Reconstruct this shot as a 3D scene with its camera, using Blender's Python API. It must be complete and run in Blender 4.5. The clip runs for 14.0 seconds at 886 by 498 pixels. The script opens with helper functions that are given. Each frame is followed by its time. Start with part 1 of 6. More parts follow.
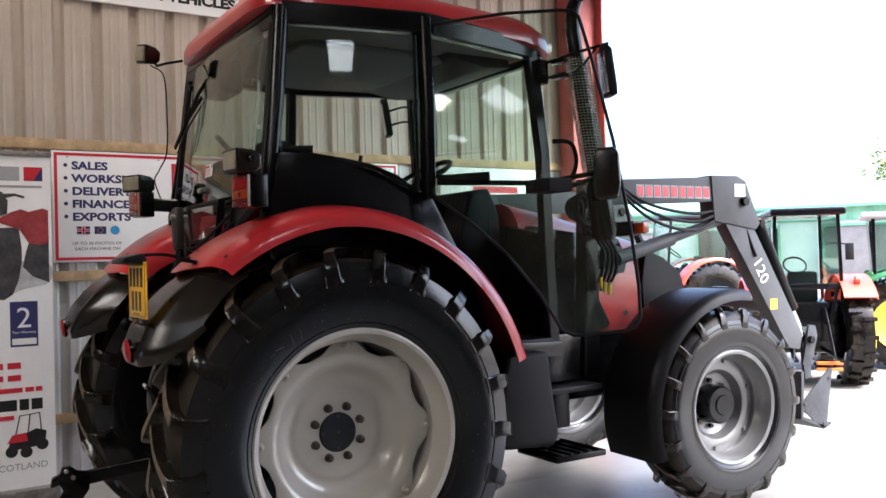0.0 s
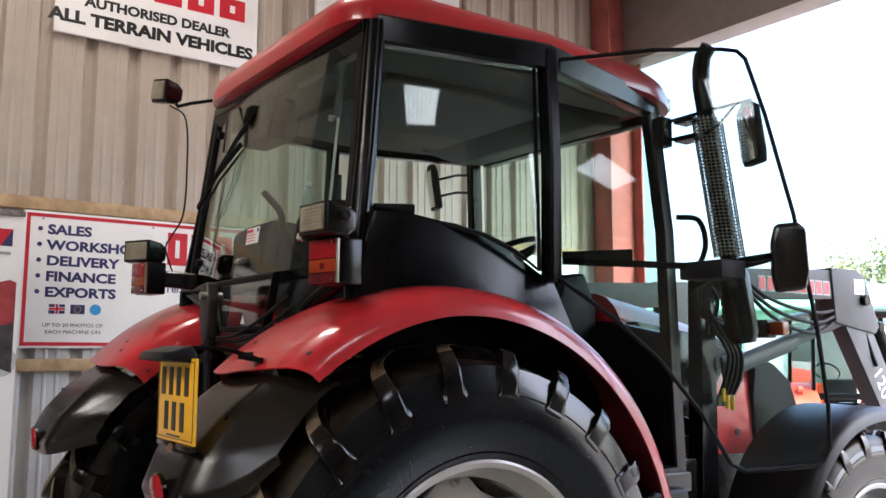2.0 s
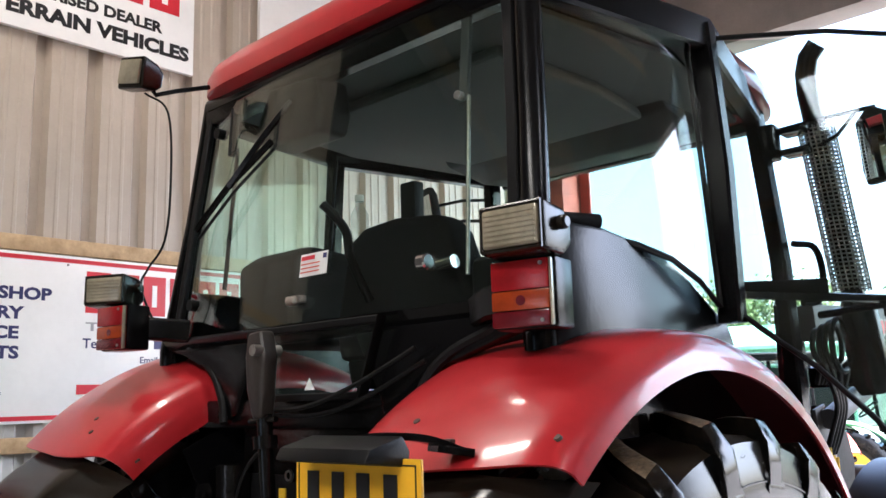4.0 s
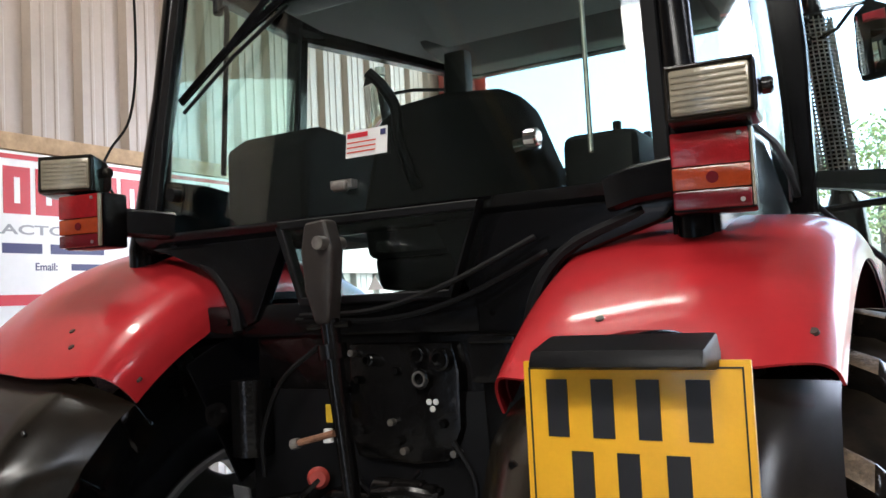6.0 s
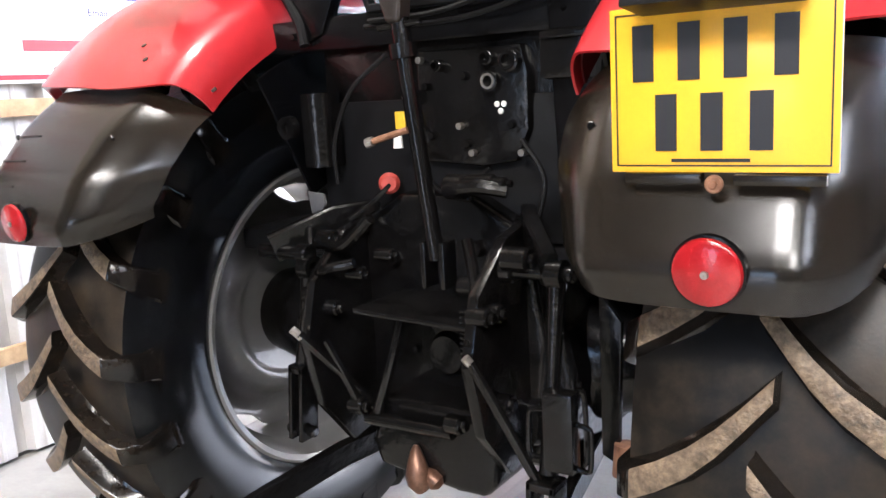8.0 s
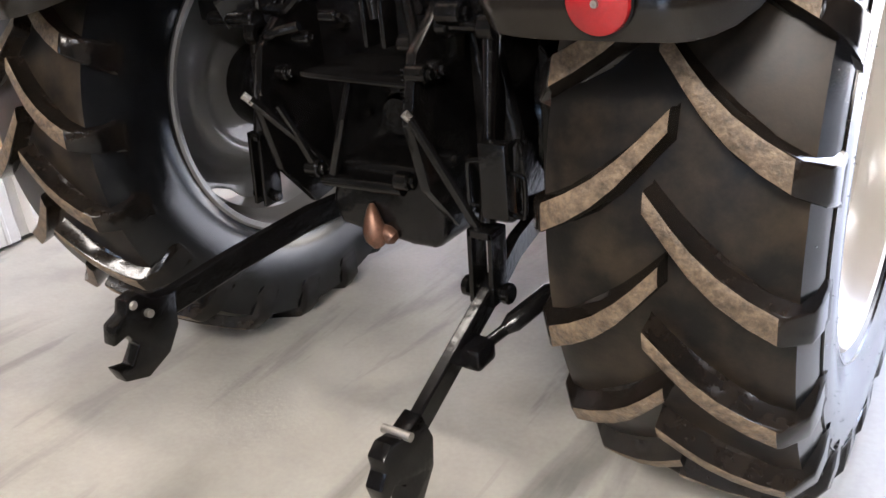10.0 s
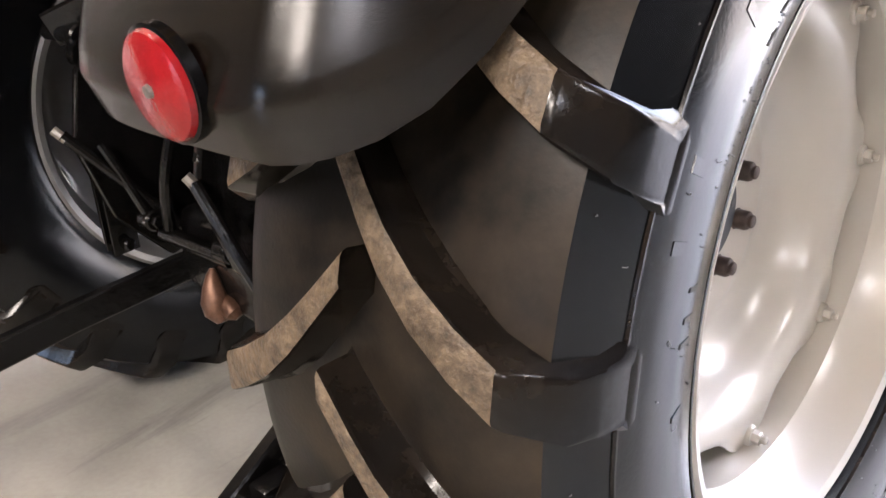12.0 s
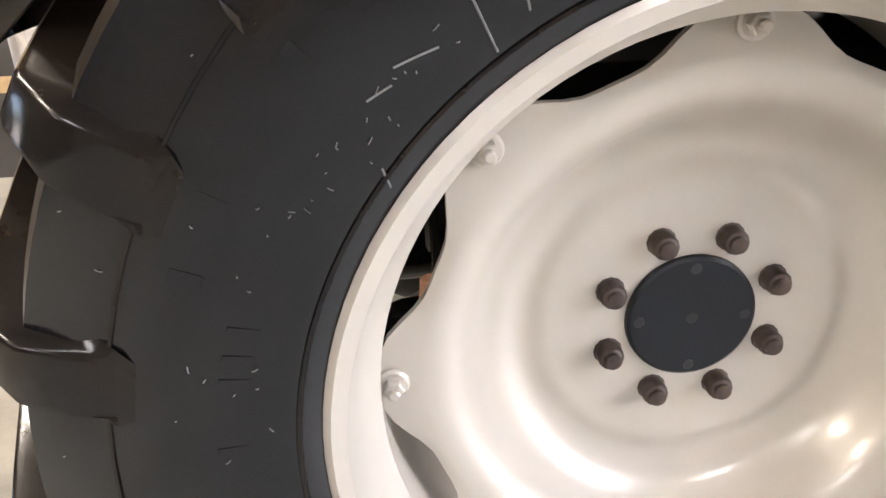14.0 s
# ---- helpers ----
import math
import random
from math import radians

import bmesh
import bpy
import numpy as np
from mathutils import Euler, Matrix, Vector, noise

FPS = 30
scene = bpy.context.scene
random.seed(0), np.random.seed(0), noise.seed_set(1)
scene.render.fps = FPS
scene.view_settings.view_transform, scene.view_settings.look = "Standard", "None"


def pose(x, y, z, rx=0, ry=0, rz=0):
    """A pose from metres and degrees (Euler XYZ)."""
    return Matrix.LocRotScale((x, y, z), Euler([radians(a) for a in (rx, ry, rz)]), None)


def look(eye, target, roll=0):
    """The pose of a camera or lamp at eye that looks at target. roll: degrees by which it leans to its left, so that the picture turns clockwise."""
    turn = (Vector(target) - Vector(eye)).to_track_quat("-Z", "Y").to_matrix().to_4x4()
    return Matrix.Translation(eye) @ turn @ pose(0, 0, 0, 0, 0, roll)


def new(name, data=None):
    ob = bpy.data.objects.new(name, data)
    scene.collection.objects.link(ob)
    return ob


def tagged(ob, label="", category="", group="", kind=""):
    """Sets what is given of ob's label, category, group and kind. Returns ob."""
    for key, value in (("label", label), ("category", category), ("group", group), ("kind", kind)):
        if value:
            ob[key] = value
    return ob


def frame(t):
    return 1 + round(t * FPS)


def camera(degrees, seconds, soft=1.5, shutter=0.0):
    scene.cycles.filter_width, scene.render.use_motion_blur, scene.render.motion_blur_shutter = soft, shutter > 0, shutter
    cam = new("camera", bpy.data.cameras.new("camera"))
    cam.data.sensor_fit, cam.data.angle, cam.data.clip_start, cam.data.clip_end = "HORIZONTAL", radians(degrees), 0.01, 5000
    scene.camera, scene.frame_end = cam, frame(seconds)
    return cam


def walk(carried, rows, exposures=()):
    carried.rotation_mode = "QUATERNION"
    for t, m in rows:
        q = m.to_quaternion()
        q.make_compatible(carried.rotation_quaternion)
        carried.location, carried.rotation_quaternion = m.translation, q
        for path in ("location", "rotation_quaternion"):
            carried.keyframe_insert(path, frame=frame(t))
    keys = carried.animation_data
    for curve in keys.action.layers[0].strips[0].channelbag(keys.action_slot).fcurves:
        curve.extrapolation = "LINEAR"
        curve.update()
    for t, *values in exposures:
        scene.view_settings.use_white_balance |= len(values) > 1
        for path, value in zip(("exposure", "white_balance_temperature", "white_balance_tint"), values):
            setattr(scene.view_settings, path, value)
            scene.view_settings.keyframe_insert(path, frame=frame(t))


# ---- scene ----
cam = camera(54.8, 14.0)
PATH = [
    (0, (4.177, -1.552, 1.483), (2.483, -0.489, 1.507), -1.5),
    (0.5, (3.952, -1.568, 1.48), (2.278, -0.473, 1.526), -1.3),
    (1, (3.667, -1.598, 1.494), (2.021, -0.465, 1.586), -0.9),
    (1.5, (3.319, -1.537, 1.505), (1.688, -0.393, 1.675), -0.5),
    (2, (3.014, -1.557, 1.526), (1.401, -0.399, 1.761), 0.2),
    (2.5, (2.651, -1.617, 1.557), (1.091, -0.4, 1.851), 0.1),
    (2.7, (2.531, -1.612, 1.559), (0.993, -0.373, 1.878), -0.2),
    (4.8, (1.465, -1.724, 1.599), (0.219, -0.19, 1.902), -1.7),
    (5, (1.397, -1.713, 1.597), (0.17, -0.16, 1.886), -1.7),
    (5.5, (1.23, -1.78, 1.612), (0.14, -0.116, 1.822), -2.7),
    (6, (1.146, -1.819, 1.585), (0.116, -0.109, 1.708), -2.8),
    (6.5, (1.139, -1.791, 1.535), (0.089, -0.089, 1.506), -2.2),
    (7, (1.131, -1.81, 1.5), (0.058, -0.13, 1.343), -2.8),
    (7.5, (1.12, -1.86, 1.452), (0.026, -0.206, 1.193), -3.4),
    (8, (1.112, -1.906, 1.415), (0.004, -0.282, 1.046), -3.3),
    (8.5, (1.116, -1.94, 1.379), (0.011, -0.357, 0.855), -3.3),
    (8.7, (1.121, -1.95, 1.366), (0.018, -0.387, 0.782), -3.4),
    (10.8, (1.335, -1.694, 1.335), (0.257, -0.25, 0.468), -6.1),
    (11, (1.319, -1.606, 1.323), (0.227, -0.163, 0.471), -6.2),
    (11.5, (1.322, -1.4, 1.306), (0.172, 0.004, 0.466), -6.0),
    (12, (1.404, -1.161, 1.311), (0.103, 0.104, 0.472), -5.5),
    (12.5, (1.438, -0.978, 1.304), (0.032, 0.175, 0.471), -3.9),
    (13, (1.517, -0.753, 1.33), (-0.047, 0.122, 0.443), -2.2),
    (13.5, (1.625, -0.509, 1.313), (-0.136, -0.078, 0.468), -2.5),
    (14, (1.738, -0.387, 1.298), (-0.075, -0.239, 0.466), -2.6),
]
EXPOSURES = [(0, 3.05, 5700, 11), (1.5, 3.25, 5700, 11), (2.7, 3.4, 5600, 10), (5, 3.75, 5500, 9), (5.5, 3.8, 5500, 9), (6, 3.65, 5500, 8), (6.5, 3.85, 5400, 9), (7, 4.5, 5400, 11), (8.5, 5.1, 5500, 11), (11, 4.45, 5800, 13), (12.5, 4.62, 6000, 15), (13, 4.62, 6100, 13), (14, 4.8, 6200, 12)]
walk(cam, [(t, look(eye, target, roll)) for t, eye, target, roll in PATH], EXPOSURES)

# ---- light ----
world = bpy.data.worlds.new("sky")
scene.world = world
world.use_nodes = True
sky_tex = world.node_tree.nodes.new("ShaderNodeTexSky")
sky_tex.sky_type, sky_tex.sun_disc = "NISHITA", False
sky_tex.sun_elevation, sky_tex.sun_rotation = radians(48), radians(66)
sky_tex.air_density, sky_tex.dust_density = 0.8, 6.0
world.node_tree.links.new(sky_tex.outputs[0], world.node_tree.nodes["Background"].inputs[0])
world.node_tree.nodes["Background"].inputs[1].default_value = 0.15

sun = new("sun", bpy.data.lights.new("sun", "SUN"))
sun.data.energy, sun.data.angle, sun.data.color = 1.5, radians(25), (1.0, 0.975, 0.95)
sun.matrix_world = look((0, 0, 0), (-math.sin(radians(66)) * math.cos(radians(48)), -math.cos(radians(66)) * math.cos(radians(48)), -math.sin(radians(48))))


def roof_lamp(x, y, z, w, d, watts, colour):
    lamp = new("rooflight_fill", bpy.data.lights.new("rooflight_fill", "AREA"))
    lamp.data.shape, lamp.data.size, lamp.data.size_y = "RECTANGLE", w, d
    lamp.data.energy, lamp.data.color = watts, colour
    lamp.matrix_world = pose(x, y, z)


# translucent sheets in the roof: x, y, width, depth, watts of the lamp below that stands in for daylight
# the last two are unseen, added as warm fill for the tractor's rear
ROOFLIGHTS = [(6.35, 0.57, 1.8, 1.15, 0), (7.5, -4.8, 2.5, 1.5, 0), (8.1, -10.1, 1.8, 0.9, 0), (-0.6, -0.7, 1.5, 0.18, 6), (1.4, -5.4, 2.4, 1.0, 22), (4.2, -6.8, 1.8, 1.15, 20)]
for lx, ly, lw_, ld_, watts_ in ROOFLIGHTS:
    if watts_:
        roof_lamp(lx, ly, 5.04, lw_, ld_, watts_, (1.0, 0.84, 0.64))


# ---- materials ----
def mat(name, base, rough=0.5, metal=0.0, vary=0.25, scale=6.0, bump=0.1, bscale=120.0, coat=0.0, second=None, spots=0.5, rvary=0.15, dist=0.002, stretch=None, spec=0.5):
    """Base colour broken by a coarse stain and a fine grain, gloss that varies with them, and a fine relief."""
    m = bpy.data.materials.new(name)
    m.use_nodes = True
    nt = m.node_tree
    p = nt.nodes["Principled BSDF"]
    tc = nt.nodes.new("ShaderNodeTexCoord")
    big = nt.nodes.new("ShaderNodeTexNoise")
    big.inputs["Scale"].default_value, big.inputs["Detail"].default_value, big.inputs["Roughness"].default_value = scale, 6, 0.65
    fine = nt.nodes.new("ShaderNodeTexNoise")
    fine.inputs["Scale"].default_value, fine.inputs["Detail"].default_value = bscale, 4
    for n in (big, fine):
        nt.links.new(tc.outputs["Object"], n.inputs["Vector"])
    if stretch:
        turn = nt.nodes.new("ShaderNodeMapping")
        turn.inputs["Rotation"].default_value, turn.inputs["Scale"].default_value = (0, 0, radians(stretch[0])), (stretch[1], stretch[2], 1)
        nt.links.new(tc.outputs["Object"], turn.inputs["Vector"])
        nt.links.new(turn.outputs[0], big.inputs["Vector"])
    ramp = nt.nodes.new("ShaderNodeValToRGB")
    ramp.color_ramp.elements[0].position, ramp.color_ramp.elements[1].position = spots - 0.18, spots + 0.18
    dark = [c * (1 - vary) for c in base]
    ramp.color_ramp.elements[0].color = (*dark, 1)
    ramp.color_ramp.elements[1].color = (*(second or [min(1, c * (1 + vary * 0.5)) for c in base]), 1)
    nt.links.new(big.outputs[0], ramp.inputs[0])
    mix = nt.nodes.new("ShaderNodeMix")
    mix.data_type, mix.blend_type = "RGBA", "MULTIPLY"
    mix.inputs[0].default_value = min(1.0, vary * 0.8)
    nt.links.new(ramp.outputs[0], mix.inputs[6])
    grain = nt.nodes.new("ShaderNodeValToRGB")
    grain.color_ramp.elements[0].position, grain.color_ramp.elements[1].position = 0.3, 0.7
    grain.color_ramp.elements[0].color = (0.6, 0.6, 0.6, 1)
    nt.links.new(fine.outputs[0], grain.inputs[0])
    nt.links.new(grain.outputs[0], mix.inputs[7])
    nt.links.new(mix.outputs[2], p.inputs["Base Color"])
    rr = nt.nodes.new("ShaderNodeMapRange")
    rr.inputs[3].default_value, rr.inputs[4].default_value = max(0.03, rough - rvary), min(1.0, rough + rvary)
    nt.links.new(big.outputs[0], rr.inputs[0])
    nt.links.new(rr.outputs[0], p.inputs["Roughness"])
    p.inputs["Metallic"].default_value = metal
    p.inputs["Specular IOR Level"].default_value = spec
    p.inputs["Coat Weight"].default_value = coat
    p.inputs["Coat Roughness"].default_value = 0.08
    if bump:
        b = nt.nodes.new("ShaderNodeBump")
        b.inputs["Strength"].default_value, b.inputs["Distance"].default_value = bump, dist
        nt.links.new(fine.outputs[0], b.inputs["Height"])
        nt.links.new(b.outputs[0], p.inputs["Normal"])
    return m


def glass_mat(name, tint, gloss=0.02):
    m = bpy.data.materials.new(name)
    m.use_nodes = True
    nt = m.node_tree
    nt.nodes.remove(nt.nodes["Principled BSDF"])
    clear, shine, face, power, mul, mx = (nt.nodes.new(n) for n in ("ShaderNodeBsdfTransparent", "ShaderNodeBsdfGlossy", "ShaderNodeLayerWeight", "ShaderNodeMath", "ShaderNodeMath", "ShaderNodeMixShader"))
    clear.inputs[0].default_value = (*tint, 1)
    shine.inputs["Roughness"].default_value = gloss
    face.inputs[0].default_value = 0.5
    power.operation, mul.operation = "POWER", "MULTIPLY_ADD"
    power.inputs[1].default_value = 4.0
    mul.inputs[1].default_value, mul.inputs[2].default_value = 0.9, 0.038
    nt.links.new(face.outputs["Facing"], power.inputs[0])
    nt.links.new(power.outputs[0], mul.inputs[0])
    nt.links.new(mul.outputs[0], mx.inputs[0])
    nt.links.new(clear.outputs[0], mx.inputs[1])
    nt.links.new(shine.outputs[0], mx.inputs[2])
    nt.links.new(mx.outputs[0], nt.nodes["Material Output"].inputs[0])
    return m


def lens_mat(name, colour):
    m = mat(name, colour, 0.16, 0, 0.15, 30, 0.25, 260, coat=0.2, rvary=0.05)
    m.node_tree.nodes["Principled BSDF"].inputs["Transmission Weight"].default_value = 0.25
    return m


RED = mat("red_paint", (0.43, 0.019, 0.024), 0.31, 0, 0.14, 3, 0.03, 60, coat=0.5, spec=0.3, rvary=0.03)
# the wing's red, darkened to carry the shade beneath it
RED_SHADED = mat("shaded_red_underside", (0.20, 0.010, 0.016), 0.6, 0, 0.35, 5, 0.1, 60, second=(0.10, 0.010, 0.014), spec=0.3)
RED_OLD = mat("red_oxide_steel", (0.42, 0.10, 0.085), 0.6, 0, 0.35, 4)
BLACK = mat("black_paint", (0.004, 0.004, 0.0045), 0.20, 0, 0.4, 5, 0.1, 90, spec=0.2, rvary=0.07)
GREASE = mat("oily_black_casting", (0.0035, 0.0035, 0.0037), 0.19, 0.0, 0.5, 9, 0.4, 45, second=(0.006, 0.0055, 0.0055), dist=0.003, spec=0.3, rvary=0.08)
PLASTIC = mat("textured_black_plastic", (0.006, 0.0052, 0.0044), 0.22, 0, 0.25, 5, 0.10, 420, second=(0.015, 0.011, 0.007), dist=0.001, spec=0.42, rvary=0.04)
TRIM = mat("matt_black_trim", (0.0045, 0.0045, 0.005), 0.55, 0, 0.2, 6, 0.2, 300, spec=0.18)
LINING = mat("grey_roof_lining", (0.085, 0.088, 0.088), 0.85, 0, 0.15, 4, 0.3, 300)
RUBBER = mat("tyre_rubber", (0.0065, 0.0062, 0.0062), 0.17, 0, 0.35, 7, 0.06, 160, second=(0.024, 0.017, 0.011), spec=0.3, spots=0.57, rvary=0.08)
TREAD = mat("dust_filmed_tread_rubber", (0.007, 0.0058, 0.0046), 0.40, 0, 0.4, 8, 0.12, 150, second=(0.042, 0.030, 0.018), rvary=0.11, spec=0.24, spots=0.59)
SIDEWALL = mat("smooth_sidewall_rubber", (0.0055, 0.0060, 0.0070), 0.17, 0, 0.3, 6, 0.05, 220, second=(0.008, 0.0085, 0.0095), rvary=0.06, spec=0.42)
DUST = mat("dusty_lug_rubber", (0.112, 0.079, 0.048), 0.50, 0, 0.6, 55, 0.9, 140, second=(0.215, 0.155, 0.097), rvary=0.15, dist=0.004)
LENS_D = lens_mat("dark_red_lens", (0.16, 0.006, 0.012))
# wheel silver greyed to stand for shade on the front and far rear wheels
SHADED_RIM = mat("shaded_rim_grey", (0.17, 0.168, 0.166), 0.34, 0.15, 0.12, 5, 0.03, 50, coat=0.4, rvary=0.05)
SATIN = mat("satin_black_plastic", (0.006, 0.006, 0.0066), 0.40, 0, 0.2, 6, 0.15, 300, spec=0.22, rvary=0.10)
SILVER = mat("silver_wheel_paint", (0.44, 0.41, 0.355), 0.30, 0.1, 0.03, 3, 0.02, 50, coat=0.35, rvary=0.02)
GREY_STEEL = mat("grey_loader_paint", (0.075, 0.077, 0.082), 0.55, 0.0, 0.25, 4, 0.08, 80, spec=0.25)
BUCKET = mat("dark_bucket_steel", (0.045, 0.046, 0.05), 0.65, 0, 0.4, 8, 0.2, 60, spec=0.2)
BARE = mat("worn_bare_steel", (0.42, 0.40, 0.37), 0.41, 0.9, 0.4, 20, 0.2, 120, rvary=0.11)
NUTS = mat("brown_black_nut", (0.045, 0.032, 0.026), 0.5, 0.3, 0.5, 40, 0.4, 150, second=(0.075, 0.05, 0.038))
HAIR = mat("pale_scuffed_rubber", (0.13, 0.13, 0.125), 0.6)
RUST = mat("rusty_steel", (0.24, 0.10, 0.055), 0.65, 0.3, 0.5, 25, 0.5, 110, second=(0.36, 0.19, 0.11))
HUBC = mat("dark_hub_paint", (0.007, 0.009, 0.012), 0.42, 0, 0.2, 8, 0.1, 80, spec=0.3)
YELLOW = mat("yellow_plate", (0.82, 0.44, 0.010), 0.36, 0, 0.1, 6, 0.05, 200, coat=0.2, rvary=0.07)
YSTICK = mat("yellow_sticker", (0.78, 0.5, 0.02), 0.5)
INK = mat("black_print", (0.012, 0.012, 0.014), 0.4)
WHITE = mat("white_print", (0.78, 0.78, 0.77), 0.4, 0, 0.06, 4)
SIGNW = mat("white_sign_board", (0.86, 0.85, 0.84), 0.38, 0, 0.07, 2, 0.03, 40)
SIGNR = mat("red_print", (0.55, 0.02, 0.035), 0.4, 0, 0.1)
NAVY = mat("navy_print", (0.03, 0.03, 0.12), 0.45, 0, 0.1)
DARKP = mat("dark_photo_print", (0.035, 0.032, 0.036), 0.45, 0, 0.55, 9, second=(0.09, 0.085, 0.09))
REDP = mat("red_photo_print", (0.36, 0.025, 0.035), 0.45, 0, 0.5, 7, second=(0.42, 0.06, 0.065))
PALEP = mat("pale_photo_print", (0.55, 0.55, 0.56), 0.45, 0, 0.35, 6, second=(0.70, 0.70, 0.71))
GREYP = mat("grey_print", (0.35, 0.35, 0.36), 0.5, 0, 0.1)
SKYB = mat("blue_print", (0.05, 0.30, 0.62), 0.4)
LENS_R = lens_mat("red_lens", (0.38, 0.008, 0.012))
LENS_A = lens_mat("amber_lens", (0.42, 0.055, 0.008))
LENS_C = mat("clear_lamp_lens", (0.34, 0.30, 0.215), 0.18, 0.1, 0.25, 14, 0.3, 90, coat=0.5, rvary=0.08)
CHROME = mat("chrome", (0.75, 0.75, 0.76), 0.08, 1.0, 0.1, 9, 0.0, rvary=0.04)
MIRROR = mat("mirror_glass", (0.82, 0.84, 0.86), 0.03, 1.0, 0.03, 4, 0.0, rvary=0.01)
SHEET = mat("tan_coated_sheet", (0.42, 0.355, 0.29), 0.42, 0.0, 0.12, 1.2, 0.06, 70, second=(0.47, 0.40, 0.33), rvary=0.08)
SHEETW = mat("pale_grey_sheet", (0.55, 0.54, 0.52), 0.5, 0, 0.15, 2)
TIMBER = mat("sawn_timber", (0.46, 0.30, 0.15), 0.7, 0, 0.3, 9, 0.4, 60, second=(0.58, 0.41, 0.23))
# wall faces out of view, darkened to keep reflections in the glass low
DIMWALL = mat("unseen_dark_wall", (0.06, 0.057, 0.054), 0.7, 0, 0.3, 1.5, 0.3, 40)
SHEDROOF = mat("dull_roof_sheet", (0.24, 0.215, 0.195), 0.6, 0, 0.25, 2)
def concrete_mat():
    """Power-floated concrete: cloudy patches, a fine speckle and a few long dark tyre scuffs."""
    m = mat("worn_concrete", (0.33, 0.315, 0.275), 0.42, 0, 0.22, 1.1, 0.2, 70, second=(0.42, 0.405, 0.36), rvary=0.16, dist=0.002)
    nt = m.node_tree
    p = nt.nodes["Principled BSDF"]
    old = p.inputs["Base Color"].links[0].from_socket
    tc = nt.nodes.new("ShaderNodeTexCoord")
    last = old
    for angle, along, across, lo_, hi_, dark_ in ((3, 0.26, 7.0, 0.56, 0.70, 0.50), (-11, 0.4, 11.0, 0.60, 0.68, 0.62), (38, 0.8, 5.0, 0.58, 0.72, 0.75)):
        turn, noise, ramp, mul = (nt.nodes.new(n) for n in ("ShaderNodeMapping", "ShaderNodeTexNoise", "ShaderNodeValToRGB", "ShaderNodeMix"))
        turn.inputs["Rotation"].default_value, turn.inputs["Scale"].default_value = (0, 0, radians(angle)), (across * 0.22, along, 1)
        noise.inputs["Scale"].default_value, noise.inputs["Detail"].default_value, noise.inputs["Roughness"].default_value, noise.inputs["Distortion"].default_value = 1.9, 5, 0.6, 0.5
        ramp.color_ramp.elements[0].position, ramp.color_ramp.elements[1].position = lo_, hi_
        ramp.color_ramp.elements[0].color, ramp.color_ramp.elements[1].color = (1, 1, 1, 1), (dark_, dark_, dark_ * 1.02, 1)
        mul.data_type, mul.blend_type = "RGBA", "MULTIPLY"
        mul.inputs[0].default_value = 0.9
        nt.links.new(tc.outputs["Object"], turn.inputs["Vector"])
        nt.links.new(turn.outputs[0], noise.inputs["Vector"])
        nt.links.new(noise.outputs[0], ramp.inputs[0])
        nt.links.new(last, mul.inputs[6])
        nt.links.new(ramp.outputs[0], mul.inputs[7])
        last = mul.outputs[2]
    nt.links.new(last, p.inputs["Base Color"])
    return m


CONCRETE = concrete_mat()
GRAVEL = mat("yard_gravel", (0.25, 0.22, 0.185), 0.9, 0, 0.45, 3, 0.9, 40, second=(0.33, 0.30, 0.26), dist=0.02)
FABRIC = mat("black_seat_fabric", (0.006, 0.006, 0.0065), 0.85, 0, 0.25, 20, 0.08, 500, spec=0.12)
GREEN_SHEET = mat("green_barn_sheet", (0.20, 0.42, 0.27), 0.5, 0, 0.2, 2)
CREAM_SHEET = mat("cream_barn_sheet", (0.66, 0.66, 0.60), 0.6, 0, 0.15, 2)
GREEN_PAINT = mat("green_tractor_paint", (0.03, 0.16, 0.04), 0.41, 0, 0.15, 5, coat=0.4, rvary=0.11)
YEL_PAINT = mat("yellow_wheel_paint", (0.72, 0.50, 0.02), 0.41, 0, 0.1, 5, coat=0.3, rvary=0.11)
KNOB_RED = mat("faded_red_plastic", (0.42, 0.06, 0.045), 0.45, 0, 0.2, 30)
ORANGE = mat("orange_drawbar_paint", (0.62, 0.15, 0.02), 0.4, 0, 0.15, 8)
PALE_ROOF = mat("pale_grey_roof_plastic", (0.38, 0.39, 0.38), 0.5, 0, 0.15, 6)
ORANGE_RED = mat("orange_red_paint", (0.60, 0.055, 0.02), 0.38, 0, 0.1, 5, coat=0.4, rvary=0.09)
LEAF = mat("leaves", (0.26, 0.30, 0.10), 0.6, 0, 0.5, 2, second=(0.36, 0.40, 0.16))
BARK = mat("bark", (0.10, 0.075, 0.055), 0.9, 0, 0.4, 12, 0.8, 40)
GLASS = glass_mat("clear_cab_glass", (0.80, 0.87, 0.83))
COPPER = mat("coppery_worn_steel", (0.17, 0.09, 0.058), 0.38, 0.6, 0.5, 20, 0.3)

# ---- building tools ----
def finish(bm, m, name, smooth=35, loose=False):
    if not loose:
        bmesh.ops.recalc_face_normals(bm, faces=bm.faces)
    for f in bm.faces:
        f.smooth = smooth > 0
    if smooth > 0:
        lim = radians(smooth)
        for e in bm.edges:
            if len(e.link_faces) == 2 and e.calc_face_angle(0) > lim:
                e.smooth = False
    me = bpy.data.meshes.new(name)
    bm.to_mesh(me)
    bm.free()
    for mm in m if isinstance(m, (list, tuple)) else (m,):
        me.materials.append(mm)
    return me


